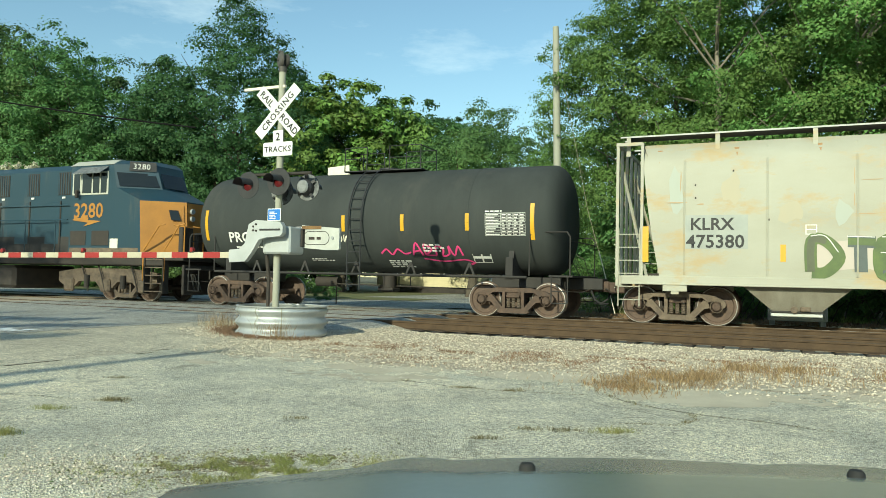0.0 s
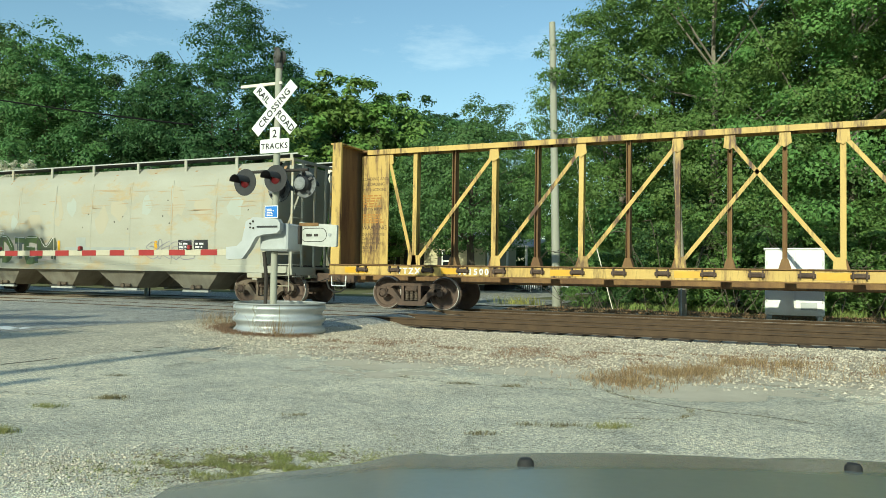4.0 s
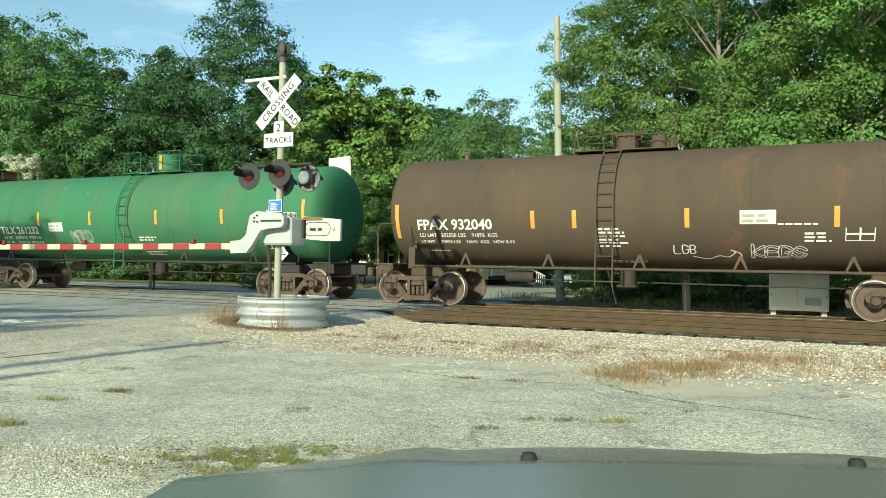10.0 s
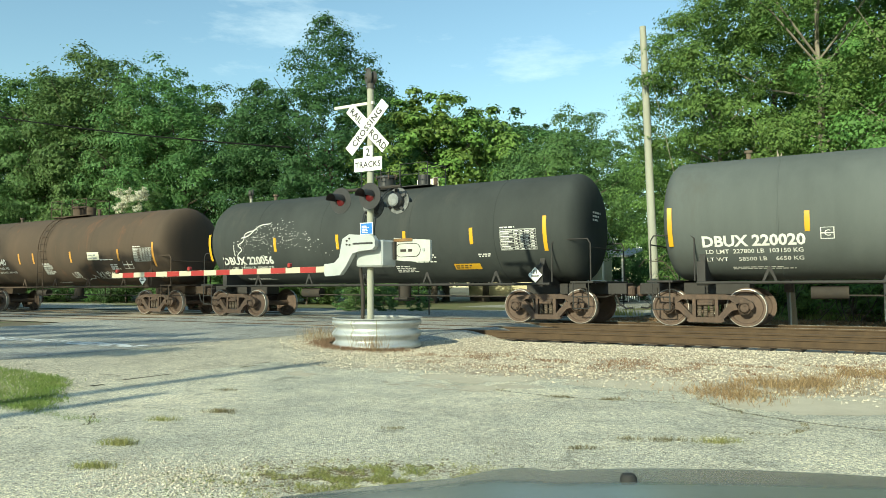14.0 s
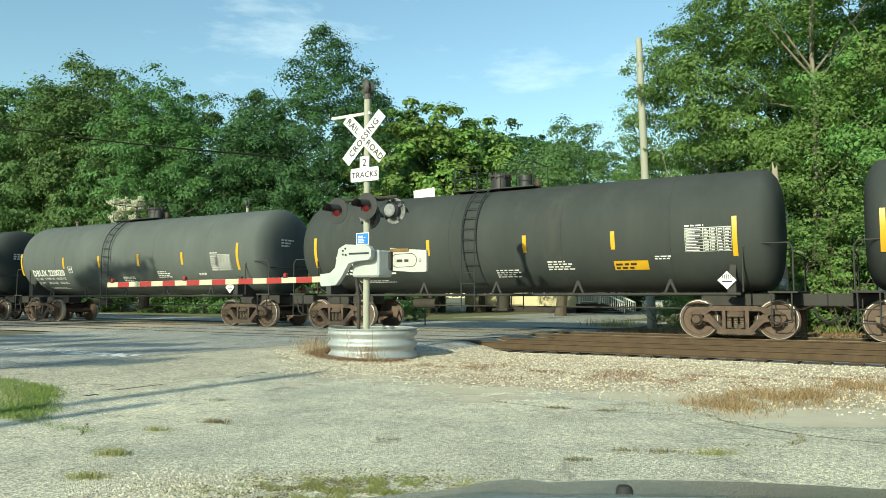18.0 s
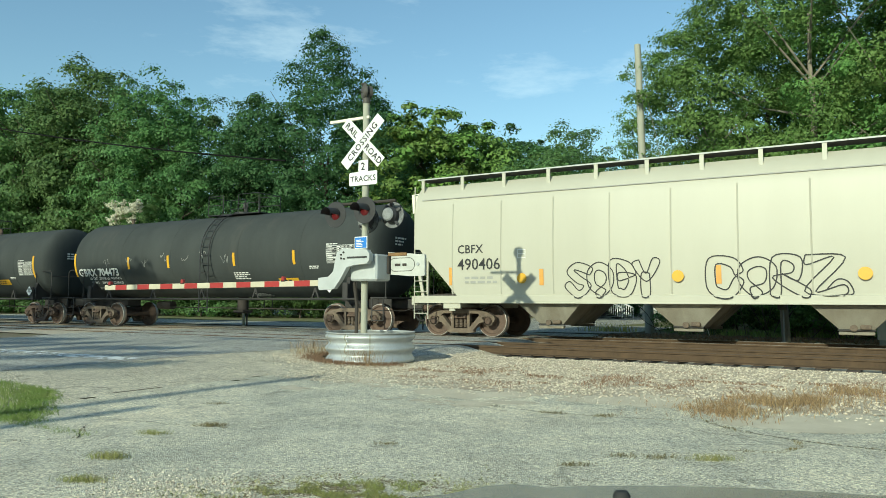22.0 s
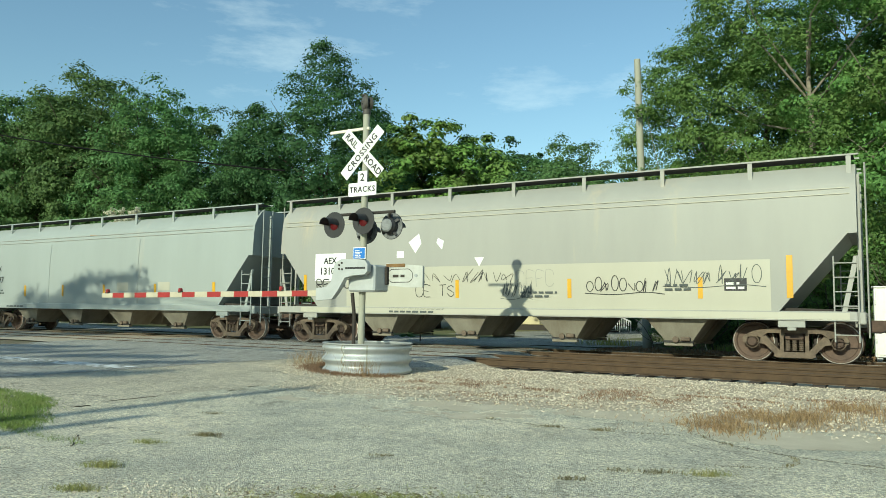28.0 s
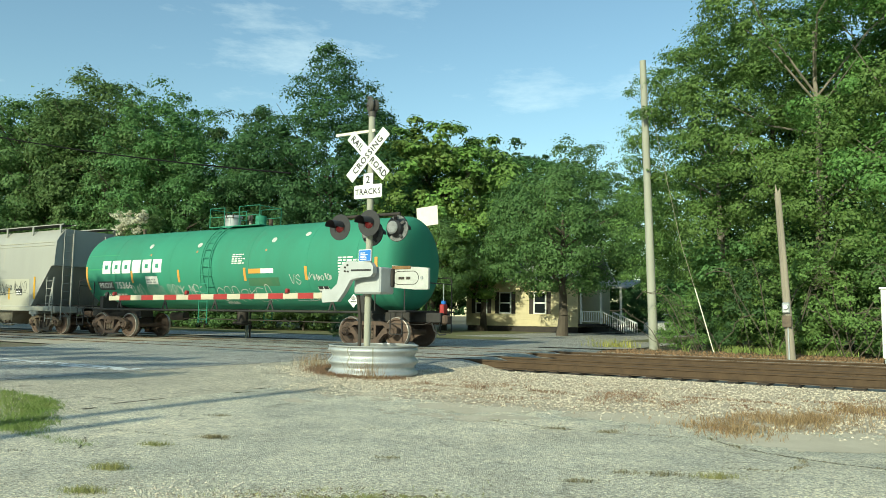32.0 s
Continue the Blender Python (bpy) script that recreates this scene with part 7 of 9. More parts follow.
    for s, e in ((-1, a), (1, b)):
        bk = part("bulkhead", Geo().box((e - s * 0.10, 0, (top + 1.0) / 2), (0.08, 2.9, top - 1.0), 0.01), "beam_rust", c, "rusty end bulkhead")
        for y in (-1.43, 1.43):
            part("bulkhead_post", Geo().box((e - s * 0.16, y, (top + 1.02) / 2), (0.30, 0.10, top - 0.94), 0.015), "beam_yellow", bk)
        for z in (1.6, 2.3, 3.0, 3.7, 4.4):
            part("bulkhead_stiffener", Geo().box((e + s * 0.0, 0, z), (0.14, 2.7, 0.10), 0.01), "beam_rust", bk)
        for y in (-0.7, 0.0, 0.7):
            part("bulkhead_rib", Geo().box((e + s * 0.02, y, 2.95), (0.12, 0.08, 3.3), 0.01), "beam_rust", bk)
        part("top_cap", Geo().box((e - s * 0.12, 0, top + 0.01), (0.36, 2.95, 0.05), 0.01), "beam_yellow", bk)
        x = e - s * 0.72
        pn = part("notice_panel", Geo().box((x, -0.19, (top + 1.1) / 2), (0.94, 0.03, top - 1.45), 0.006), "beam_yellow", c, "yellow panel with loading instructions")
        u = x - 0.42
        for txt, z, sz in (("LOADING AND", 3.78, 0.13), ("UNLOADING", 3.62, 0.13), ("INSTRUCTIONS", 3.46, 0.12), ("SAFETY FIRST", 2.86, 0.12), ("WARNING", 2.30, 0.18), ("DO NOT MOVE", 2.12, 0.115), ("CAR UNLESS", 1.99, 0.115), ("TIEDOWNS ARE", 1.86, 0.105), ("SECURED IN", 1.73, 0.115), ("KEYSLOTS", 1.60, 0.115)):
            write("lettering", txt, sz, on_flat(u, z, -0.212), "iron", pn, 0.95)
        bars("stencil", on_flat(u, 2.98, -0.212), 0.82, 0.4, 5, "loco_yellow", pn, 11)
        bars("stencil", on_flat(u, 2.5, -0.212), 0.82, 0.3, 4, "loco_yellow", pn, 12)
        for k in range(11):
            z = 0.75 + 0.36 * k
            part("rung", Geo().cyl((e + s * 0.10, -1.38, z), (e + s * 0.10, -0.95, z), 0.014, 6), "beam_yellow", bk)
        part("stirrup", Geo().tube([(e - s * 0.55, -1.46, 0.95), (e - s * 0.52, -1.46, 0.62), (e - s * 0.08, -1.46, 0.62), (e - s * 0.05, -1.46, 0.95)], 0.02, 6), "white", c)
        coupler(c, e, s)
    write("lettering", "TTZX", 0.22, on_flat(a + 2.2, 1.0, -1.507), "letter_white", c, 1.4, 0.008)
    write("lettering", "861500", 0.22, on_flat(a + 4.0, 1.0, -1.507), "letter_white", c, 1.4, 0.008)
    return c


centerbeam()

# 5: green tank car
c, mid, tk = tank_car("tank_car", "green tank car with a round valve dome and faint graffiti", 38.35, 54.5, 40.0, 52.9, "tank_green", "orange", "green", rig="tank_green", truck_paint="iron", ladder_x=46.5 - 46.45, bands=(-5.6, -3.3, -1.2, 2.0, 4.4, 6.5))
T1 = tank_wrap(mid)
tank_marks(tk, mid, [39.34, 42.40, 44.95, 47.96, 50.68, 53.72], 2.5, "orange")
fit_text("TILX 261232", 40.33, 42.32, 2.12, T1, "letter_white", tk, 0.008)
fit_text("LD LMT   213900 LB   97000 KG", 40.38, 42.32, 1.87, T1, "letter_white", tk, 0.002)
fit_text("LT WT     72100 LB   32700 KG", 40.38, 42.32, 1.70, T1, "letter_white", tk, 0.002)
pn = plate("notice", T1, 42.89, 2.06, 43.59, 2.38, "letter_white", tk, "white notice panel")
bars("stencil", T1(42.94, 2.10, 0.012), 0.6, 0.24, 2, "overpaint", pn, 25)
bars("stencil", T1(42.95, 1.48), 1.0, 0.24, 3, "letter_white", tk, 21)
bars("stencil", T1(47.01, 1.30), 0.9, 0.26, 3, "letter_white", tk, 22)
bars("stencil", T1(47.05, 1.75), 0.8, 0.2, 2, "letter_white", tk, 23)
bars("stencil", T1(50.43, 1.47), 1.1, 0.24, 3, "letter_white", tk, 24)
gt = scrawl("graffiti", T1(43.95, 1.72), bubble(hand_text("MEKO", 0.98, 0.38, 5), 0.07), 0.018, "chalk", tk)
scrawl("graffiti", T1(48.1, 1.75), bubble(hand_text("SCOR", 0.95, 0.42, 6), 0.08), 0.016, "tank_teal", tk)
panel_on_tank(c, tk, mid, 52.40, 2.04, 1.11, 0.56)
boxed(T1, 52.10, 1.52, 52.58, 1.83, "black", tk)
placard(c, 53.04 - mid, -1.5, 1.36)
for x, z in ((43.3, 3.6), (44.6, 3.4), (51.2, 3.5), (41.4, 3.5)):
    part("paint_spot", Geo().grid([[T1(x, z, 0.006)(-0.08, 0), T1(x, z, 0.006)(0.02, -0.1)], [T1(x, z, 0.006)(0.0, 0.1), T1(x, z, 0.006)(0.10, 0.0)]]), "tank_teal", tk)

# 6: brown tank car
c, mid, tk = tank_car("tank_car", "rust-brown tank car with white chalk graffiti", 56.3, 70.55, 57.3, 69.3, "tank_brown", "orange", rig="tank_brown", frame="tank_brown", truck_paint="iron", ladder_x=-0.7, bands=(-4.2, 2.6, 5.2))
T1 = tank_wrap(mid)
tank_marks(tk, mid, [56.85, 59.74 + 1.0, 61.82, 64.51, 67.63, 69.72], 2.3, "orange")
fit_text("FPAX 932040", 57.47, 59.62, 2.20, T1, "letter_white", tk, 0.010)
fit_text("LD LMT   202550 LBS    91876  KGS", 57.5, 59.75, 1.92, T1, "letter_white", tk, 0.002)
fit_text("LT WT     79850 LBS    36042  KGS   NEW 8-93", 57.5, 60.19, 1.75, T1, "letter_white", tk, 0.002)
bars("stencil", T1(57.7, 1.5), 1.0, 0.06, 1, "letter_white", tk, 31)
bars("stencil", T1(62.4, 1.62), 0.8, 0.58, 6, "letter_white", tk, 32)
bars("stencil", T1(62.6, 1.25), 1.1, 0.14, 2, "letter_white", tk, 33)
pn = plate("notice", T1, 65.66, 2.14, 66.42, 2.46, "cream", tk, "pale yellow notice panel")
bars("stencil", T1(65.7, 2.18, 0.012), 0.68, 0.24, 2, "overpaint", pn, 36)
bars("stencil", T1(66.45, 2.12), 1.0, 0.07, 1, "letter_white", tk, 34)
bars("stencil", T1(67.0, 1.75), 0.6, 0.28, 3, "letter_white", tk, 35)
scrawl("graffiti", T1(64.19, 1.48), hand_text("LGB", 0.55, 0.26, 3), 0.03, "letter_white", tk)
scrawl("graffiti", T1(64.6, 1.42), [[(0, 0), (.35, -.1), (.6, .02), (.8, -.02), (.95, .14), (.85, .22), (1.05, .12), (1.1, .0)]], 0.03, "letter_white", tk)
scrawl("graffiti", T1(65.94, 1.42), bubble(hand_text("KEGS", 1.15, 0.32, 9), 0.06), 0.018, "letter_white", tk)
scrawl("graffiti", T1(69.3, 1.40), hand_text("FJR", 0.6, 0.22, 4), 0.026, "letter_white", tk)
panel_on_tank(c, tk, mid, 68.56, 2.02, 1.08, 0.53, ground="tank_brown")
boxed(T1, 67.80, 1.77, 68.37, 2.09, "tank_brown", tk)
placard(c, 69.19 - mid, -1.5, 1.33)

# 7-10: black tank cars
for name_, lab, xl, xr, tl, tr, paint, mark, lx, sets, extra, panel, yel, plc, stz in (
    ("DBUX 220056", "black tank car splashed with pale spilt material", 72.55, 86.75, 73.55, 85.45, "tank_black", (73.41, 75.73, 1.95), 0.35, [72.85, 75.95, 78.60, 81.14, 83.40, 85.63], "splash", (84.30, 1.99, 1.08, 0.58), (82.65, 1.50, 83.51, 1.72), (85.35, 1.30), ((81.4, 1.72), (80.6, 1.45))),
    ("DBUX 220020", "faded black tank car with white markings", 88.5, 103.2, 89.6, 101.8, "tank_grey", (89.64, 91.84, 2.05), -0.9, [88.9, 91.9, 94.25, 96.65, 99.1, 101.9], "", (100.57, 1.95, 1.0, 0.57), None, (101.6, 1.35), ((95.5, 1.6), (97.6, 1.75))),
    ("DBUX 220041", "black tank car with rusty head and white markings", 104.5, 119.1, 105.9, 117.9, "tank_black", (106.22, 108.62, 2.12), -0.9, [105.4, 107.35, 109.62, 112.67, 115.1, 118.0], "rust", (116.87, 2.07, 1.06, 0.58), (115.07, 1.68, 115.94, 1.95), (117.81, 1.38), ((111.70, 1.55), (113.27, 1.72))),
    ("GBRX 704473", "black tank car with chalk scratches and white markings", 120.5, 136.1, 121.85, 134.7, "tank_black", (121.15, 123.6, 2.12), 0.3, [120.96, 124.29, 126.54, 129.90, 132.62, 135.19], "scratch", (133.98, 2.19, 1.09, 0.56), (131.75, 1.56, 132.60, 1.82), (134.14, 1.47), ((129.8, 1.75), (130.13, 1.18))),
):
    c, mid, tk = tank_car("tank_car", lab, xl, xr, tl, tr, paint, "yellow", truck_paint="iron" if extra != "scratch" else "iron_tan", ladder_x=lx, bands=(-4.4, -1.6, 1.8, 4.6), dome="flat" if extra == "scratch" else "plain", man=-0.4 if extra == "splash" else 0.9 if extra == "" else 0.25)
    T1 = tank_wrap(mid)
    tank_marks(tk, mid, sets, 2.42, "yellow")
    x0, x1, z = mark
    fit_text(name_, x0, x1, z, T1, "letter_white", tk, 0.012)
    if extra == "":
        fit_text("LD LMT  227800 LB  103150 KG", x0 + 0.05, x1 - 0.05, z - 0.24, T1, "letter_white", tk, 0.002)
        fit_text("LT WT     58500 LB    6650 KG", x0 + 0.05, x1 - 0.05, z - 0.41, T1, "letter_white", tk, 0.002)
        pq = boxed(T1, 92.15, 2.01, 92.43, 2.28, paint, tk, 1)
        write("lettering", "C", 0.2, T1(92.22, 2.08, 0.016), "letter_white", pq)
    elif extra == "scratch":
        fit_text("LD LMT  207700 LB  94200 KG", x0 + 0.55, x1 + 0.05, z - 0.24, T1, "letter_white", tk, 0.002)
        fit_text("LT WT    78300 LB  35500 KG", x0 + 0.55, x1 + 0.05, z - 0.40, T1, "letter_white", tk, 0.002)
    elif extra == "splash":
        fit_text("LD LMT  229000 LB  103400 KG", x0 + 0.05, x1 - 0.1, z - 0.25, T1, "letter_white", tk, 0.002)
        fit_text("LT WT     58000 LB   26300 KG", x0 + 0.05, x1 - 0.1, z - 0.42, T1, "letter_white", tk, 0.002)
    else:
        bars("stencil", T1(x0 + 0.1, z - 0.42), x1 - x0 - 0.3, 0.24, 2, "letter_white", tk, 40)
    bars("stencil", T1(x0 + 0.6, z - 0.66), 1.5, 0.12, 2, "letter_white", tk, 41)
    for k, (sx, sz) in enumerate(stz):
        bars("stencil", T1(sx, sz), 0.8, 0.3, 4, "letter_white", tk, 42 + k)
    if yel:
        yn = plate("notice", T1, *yel, "yellow", tk, "yellow notice panel")
        bars("stencil", T1(yel[0] + 0.05, yel[1] + 0.03, 0.012), 0.75, yel[3] - yel[1] - 0.06, 2, "letter", yn, 45)
    panel_on_tank(c, tk, mid, *panel)
    bars("stencil", T1(panel[0] - 0.75, panel[1] - 0.15), 0.55, 0.12, 2, "letter_white", tk, 44)
    placard(c, plc[0] - mid, -1.5, plc[1])
    bars("stencil", lambda u, v, xx=xr - mid: Vector((xx - 0.10, 0.0 + u * 0.8 - 0.6, 2.75 + v)), 0.8, 0.3, 3, "letter_white", tk, 46)
    if extra == "splash":
        rnd = random.Random(8)
        g = Geo()
        for k in range(320):
            u = min(1.15, max(-0.02, rnd.gauss(0.36, 0.30)))
            x = 74.1 + 4.4 * u
            z = 2.2 + 0.95 * math.sin(max(0, min(1, u + 0.08)) * math.pi) * rnd.uniform(0.05, 1.02) ** 0.7 + rnd.gauss(0, 0.12)
            s_ = rnd.uniform(0.006, 0.022)
            w_ = T1(x, min(z, 4.0), 0.010)
            g.grid([[w_(0, 0), w_(s_ * rnd.uniform(0.8, 3.5), 0)], [w_(rnd.uniform(-1, 1) * s_, s_), w_(s_ * rnd.uniform(0.6, 3), s_ * rnd.uniform(0.5, 1.2))]])
        scrawl("spill_run", T1(74.1, 2.1, 0.010), [[(0.1, -0.5), (0.25, -0.3), (0.05, 0.0), (0.3, 0.2), (0.15, 0.35), (0.4, 0.5), (0.5, 0.75), (0.9, 0.85)], [(0.3, 0.6), (0.7, 0.7), (1.1, 1.0), (1.6, 1.05)]], 0.03, "letter_white", tk)
        tagged(part("spill_stain", g, "letter_white", tk, "pale splashes of spilt material"), kind="stuff")
    if extra == "scratch":
        rnd = random.Random(3)
        for k in range(7):
            scrawl("chalk_scratch", T1(122.9 + k * 1.05 + rnd.uniform(-.2, .2), 2.35 + rnd.uniform(-.1, .1), 0.010), [[(i * 0.05, rnd.uniform(0, 0.3)) for i in range(8)]], 0.012, "hop_grey_old", tk)

# 11: cream hopper
c, mid, bd = hopper_car("hopper_car", "clean cream covered hopper car with black graffiti", 137.2, 156.2, 138.6, 154.9, "hop_cream", "notch", "iron_tan", "chute_grey", top=4.38, bays=4, notch=(1.25, 2.5))
HW = lambda x, z, lift=0.012: hop_wrap(x - mid, z, lift)
ribs(c, bd, mid, [138.6 + 1.52 * k for k in range(11)], 1.2, 3.75, "hop_cream", w=0.02)
part("roof_seam", Geo().box((0, -1.475, 3.93), (18.4, 0.03, 0.03), 0.004), "hop_grey_old", bd)
fit_text("CBFX", 138.79, 139.58, 2.46, HW, "letter", bd, 0.003)
fit_text("490406", 138.78, 140.10, 2.04, HW, "letter", bd, 0.003)
boxed(HW, 140.62, 2.16, 140.86, 2.40, "hop_cream", bd, 1)
stripe_set(bd, H, mid, [(138.5, 1.45, 0.5, 0.11), (141.25, 1.43, 0.43, 0.12), (145.7, 1.43, 0.43, 0.12), (149.2, 1.43, 0.43, 0.12), (151.95, 1.43, 0.46, 0.12), (154.7, 1.45, 1.0, 0.14)], "orange")
for x in (140.77, 144.84, 148.73, 152.63):
    part("yellow_dot", Geo().lathe([(-1.60, 0.0), (-1.60, 0.14)], "y", (x - mid, 0, 1.62), 20), "yellow", bd)
bars("stencil", HW(139.0, 1.5), 1.1, 0.24, 2, "hop_grey_old", bd, 50)
bars("stencil", HW(152.6, 1.75), 0.5, 0.3, 4, "hop_grey_old", bd, 52)
for k, t_ in enumerate(("CAUTION: DO NOT USE STEAM,", "BOILING WATER OR SHARP", "OBJECTS TO CLEAN.", "ENTER CAR WITH SOFT SOLED", "SHOES.")):
    write("lettering", t_, 0.095, HW(150.35, 2.32 - 0.14 * k), "iron", bd)
bars("stencil", HW(150.35, 1.42), 0.9, 0.24, 3, "iron_tan", bd, 51)
for k, t_ in enumerate(("EX W 10-8 H 8-0", "EW   8-7  H 15-1", "CU FT 5820")):
    write("lettering", t_, 0.095, HW(153.25, 1.70 - 0.14 * k), "iron", bd)
scrawl("graffiti", HW(142.1, 1.22), bubble(hand_text("SOGY", 2.3, 0.72, 2), 0.2), 0.028, "letter", bd)
scrawl("graffiti", HW(145.62, 1.24), bubble(hand_text("CORZ", 2.75, 0.72, 7), 0.22), 0.030, "letter", bd)
scrawl("graffiti", HW(148.0, 1.2), [[(0.0, .1), (.2, .3), (.4, .25), (.5, .0), (.3, -.05)]], 0.028, "letter", bd)

# 12, 13: grey hoppers
c, mid, bd = hopper_car("hopper_car", "pale grey covered hopper car with smooth sides", 157.5, 174.87, 159.0, 173.43, "hop_grey", "notch", "iron_tan", "chute_grey", top=4.42, bays=4)
HW = lambda x, z, lift=0.012: hop_wrap(x - mid, z, lift)
ribs(c, bd, mid, [163.3, 168.9], 1.2, 3.6, "hop_grey", w=0.012)
for z in (3.72, 3.85):
    part("roof_seam", Geo().box((0, -1.505 if z < 3.75 else -1.488, z), (16.9, 0.02, 0.02), 0.003), "hop_grey_old", bd)
fit_text("ACFX", 158.95, 159.75, 2.65, HW, "letter", bd, 0.003)
fit_text("67697", 158.94, 159.96, 2.16, HW, "letter", bd, 0.003)
stripe_set(bd, H, mid, [(158.8, 1.45, 0.95, 0.13), (161.55, 1.45, 0.46, 0.12), (164.2, 1.45, 0.46, 0.12), (166.85, 1.45, 0.46, 0.12), (169.85, 1.45, 0.46, 0.12), (172.9, 1.45, 0.5, 0.13)], "yellow")
bars("stencil", HW(159.0, 1.55), 1.3, 0.24, 2, "tank_grey", bd, 61)
scrawl("graffiti", HW(157.72, 2.62), tag_strokes(17, 1.05, 0.75, 7), 0.045, "letter", bd)
for x, x1, z, z1 in ((159.0, 159.6, 1.75, 1.95), (167.70, 168.36, 1.67, 1.98), (170.07, 170.7, 1.67, 1.98)):
    plate("painted_patch", HW, x, z, x1, z1, "hop_cream", bd, "pale repainted patch")
rnd = random.Random(55)
for k in range(7):
    x = 159 + 2.1 * k + rnd.uniform(-0.5, 0.5)
    z = 4.0 - rnd.uniform(0, 0.2)
    plate("rust_patch", HW, x, z, x + rnd.uniform(0.2, 0.7), z + 0.03, "rust_stain", bd, "", 0.004)
bars("stencil", HW(160.4, 1.0, 0.02), 1.6, 0.12, 1, "tank_grey", bd, 63)

c, mid, bd = hopper_car("hopper_car", "grey covered hopper car, cream below, with black graffiti tags", 175.9, 192.6, 177.35, 191.16, "hop_grey_old", "notch", "iron_tan", "chute_grey", top=4.42, bays=4)
HW = lambda x, z, lift=0.012: hop_wrap(x - mid, z, lift)
for z in (3.72, 3.85):
    part("roof_seam", Geo().box((0, -1.505 if z < 3.75 else -1.488, z), (16.2, 0.02, 0.02), 0.003), "hop_cream", bd)
plate("cream_band", HW, 178.75, 1.16, 190.75, 2.32, "hop_cream", bd, "cream repainted lower band", 0.006)
plate("cream_sill", HW, 177.0, 0.98, 192.3, 1.13, "hop_cream", bd, "cream side sill", 0.02)
lp = plate("mark_panel", HW, 177.50, 1.95, 178.70, 2.80, "white", bd, "white lettering panel", 0.007)
fit_text("AEX", 177.85, 178.35, 2.58, HW, "letter", lp, 0.006)
fit_text("13107", 177.75, 178.45, 2.26, HW, "letter", lp, 0.006)
scrawl("graffiti", HW(177.6, 1.72), hand_text("REUSC", 1.35, 0.26, 8), 0.032, "letter", bd)
stripe_set(bd, H, mid, [(177.05, 1.55, 0.6, 0.11), (182.6, 1.43, 0.5, 0.11), (185.92, 1.43, 0.5, 0.11), (189.17, 1.43, 0.5, 0.11), (191.08, 1.45, 0.95, 0.13)], "yellow")
for x, z, w_, h_, sd, st in ((181.5, 1.85, 2.9, 0.45, 5, 0.014), (186.4, 1.58, 1.9, 0.46, 31, 0.020), (188.35, 1.75, 2.2, 0.5, 8, 0.016), (179.2, 1.8, 1.6, 0.3, 9, 0.012), (184.0, 1.45, 0.9, 0.5, 10, 0.012)):
    scrawl("graffiti", HW(x, z, 0.014), tag_strokes(sd, w_, h_, 9), st, "letter" if sd in (31, 5) else "tank_grey", bd)
scrawl("graffiti", HW(181.3, 1.47, 0.014), hand_text("CENTS", 1.3, 0.32, 3), 0.020, "letter", bd)
scrawl("graffiti", HW(184.5, 1.75, 0.014), hand_text("CFFC", 1.1, 0.4, 4), 0.016, "hop_grey_old", bd)
for k in range(3):
    bars("stencil", HW((180.4, 184.6, 188.4)[k], (1.0, 1.45, 1.62)[k], 0.03), (2.6, 1.1, 0.7)[k], 0.2, 2, "tank_grey", bd, 73 + k)
for pts in ([(181.0, 3.05), (181.35, 3.3), (181.45, 3.0), (181.25, 2.72)], [(182.0, 3.15), (182.2, 3.05), (182.15, 2.8), (181.95, 3.0)], [(183.2, 2.55), (183.5, 2.55), (183.35, 2.3)], [(180.6, 2.8), (180.85, 2.8), (180.85, 2.6), (180.6, 2.6)]):
    part("paint_chip", Geo().add([hop_wrap(0, 0, 0.008)(p[0] - mid, p[1]) for p in pts], [tuple(range(len(pts)))]), "white", bd)
pn = plate("data_panel", HW, 189.76, 1.61, 190.25, 1.90, "black", bd, "black data panel", 0.010)
bars("lettering", HW(189.8, 1.65, 0.014), 0.4, 0.2, 2, "letter_white", pn, 71)

# 14: sea-green tank car, last
c, mid, tk = tank_car("tank_car", "sea-green tank car with large white lettering and graffiti", 194.15, 209.9, 195.65, 208.45, "tank_teal", "orange", "plain", rig="tank_teal", truck_paint="iron", ladder_x=-0.42, man=-0.38, bands=(-5.6, -2.4, 1.6, 4.2, 6.2))
T1 = tank_wrap(mid)
tank_marks(tk, mid, [194.68, 197.48, 200.12, 203.47, 206.21, 209.02], 2.3, "orange")
plate("paint_field", T1, 194.8, 1.25, 196.6, 3.55, "spray_leaf", tk, "fresh brighter green paint", 0.004)
for k in range(6):
    x = 195.69 + 0.60 * k
    bl = plate("name_block", T1, x, 2.44, x + 0.50, 2.94, "white", tk, "large plain white block")
    if k in (0, 1, 2, 4, 5):
        plate("name_gap", T1, x + 0.16, 2.61, x + 0.34, 2.77, "tank_teal", bl, "", 0.012)
lp = plate("mark_panel", T1, 195.33, 1.82, 196.27, 2.18, "tank_black", tk, "black number panel", 0.008)
fit_text("PROX", 195.40, 196.20, 2.01, T1, "letter_white", lp, 0.008)
fit_text("75366", 196.42, 197.34, 2.01, T1, "letter_white", lp, 0.008)
bars("stencil", T1(195.4, 1.55), 1.8, 0.22, 2, "letter_white", tk, 83)
pn = plate("notice", T1, 198.26, 2.01, 198.94, 2.32, "letter_white", tk, "white notice panel")
bars("stencil", T1(198.3, 2.06, 0.012), 0.6, 0.2, 2, "overpaint", pn, 84)
bars("stencil", T1(202.86, 2.66), 0.67, 0.38, 5, "letter_white", tk, 81)
bd_ = plate("name_badge", T1, 203.66, 2.32, 204.22, 2.48, "orange", tk, "orange and white badge")
plate("badge_end", T1, 204.22, 2.32, 204.80, 2.48, "white", bd_)
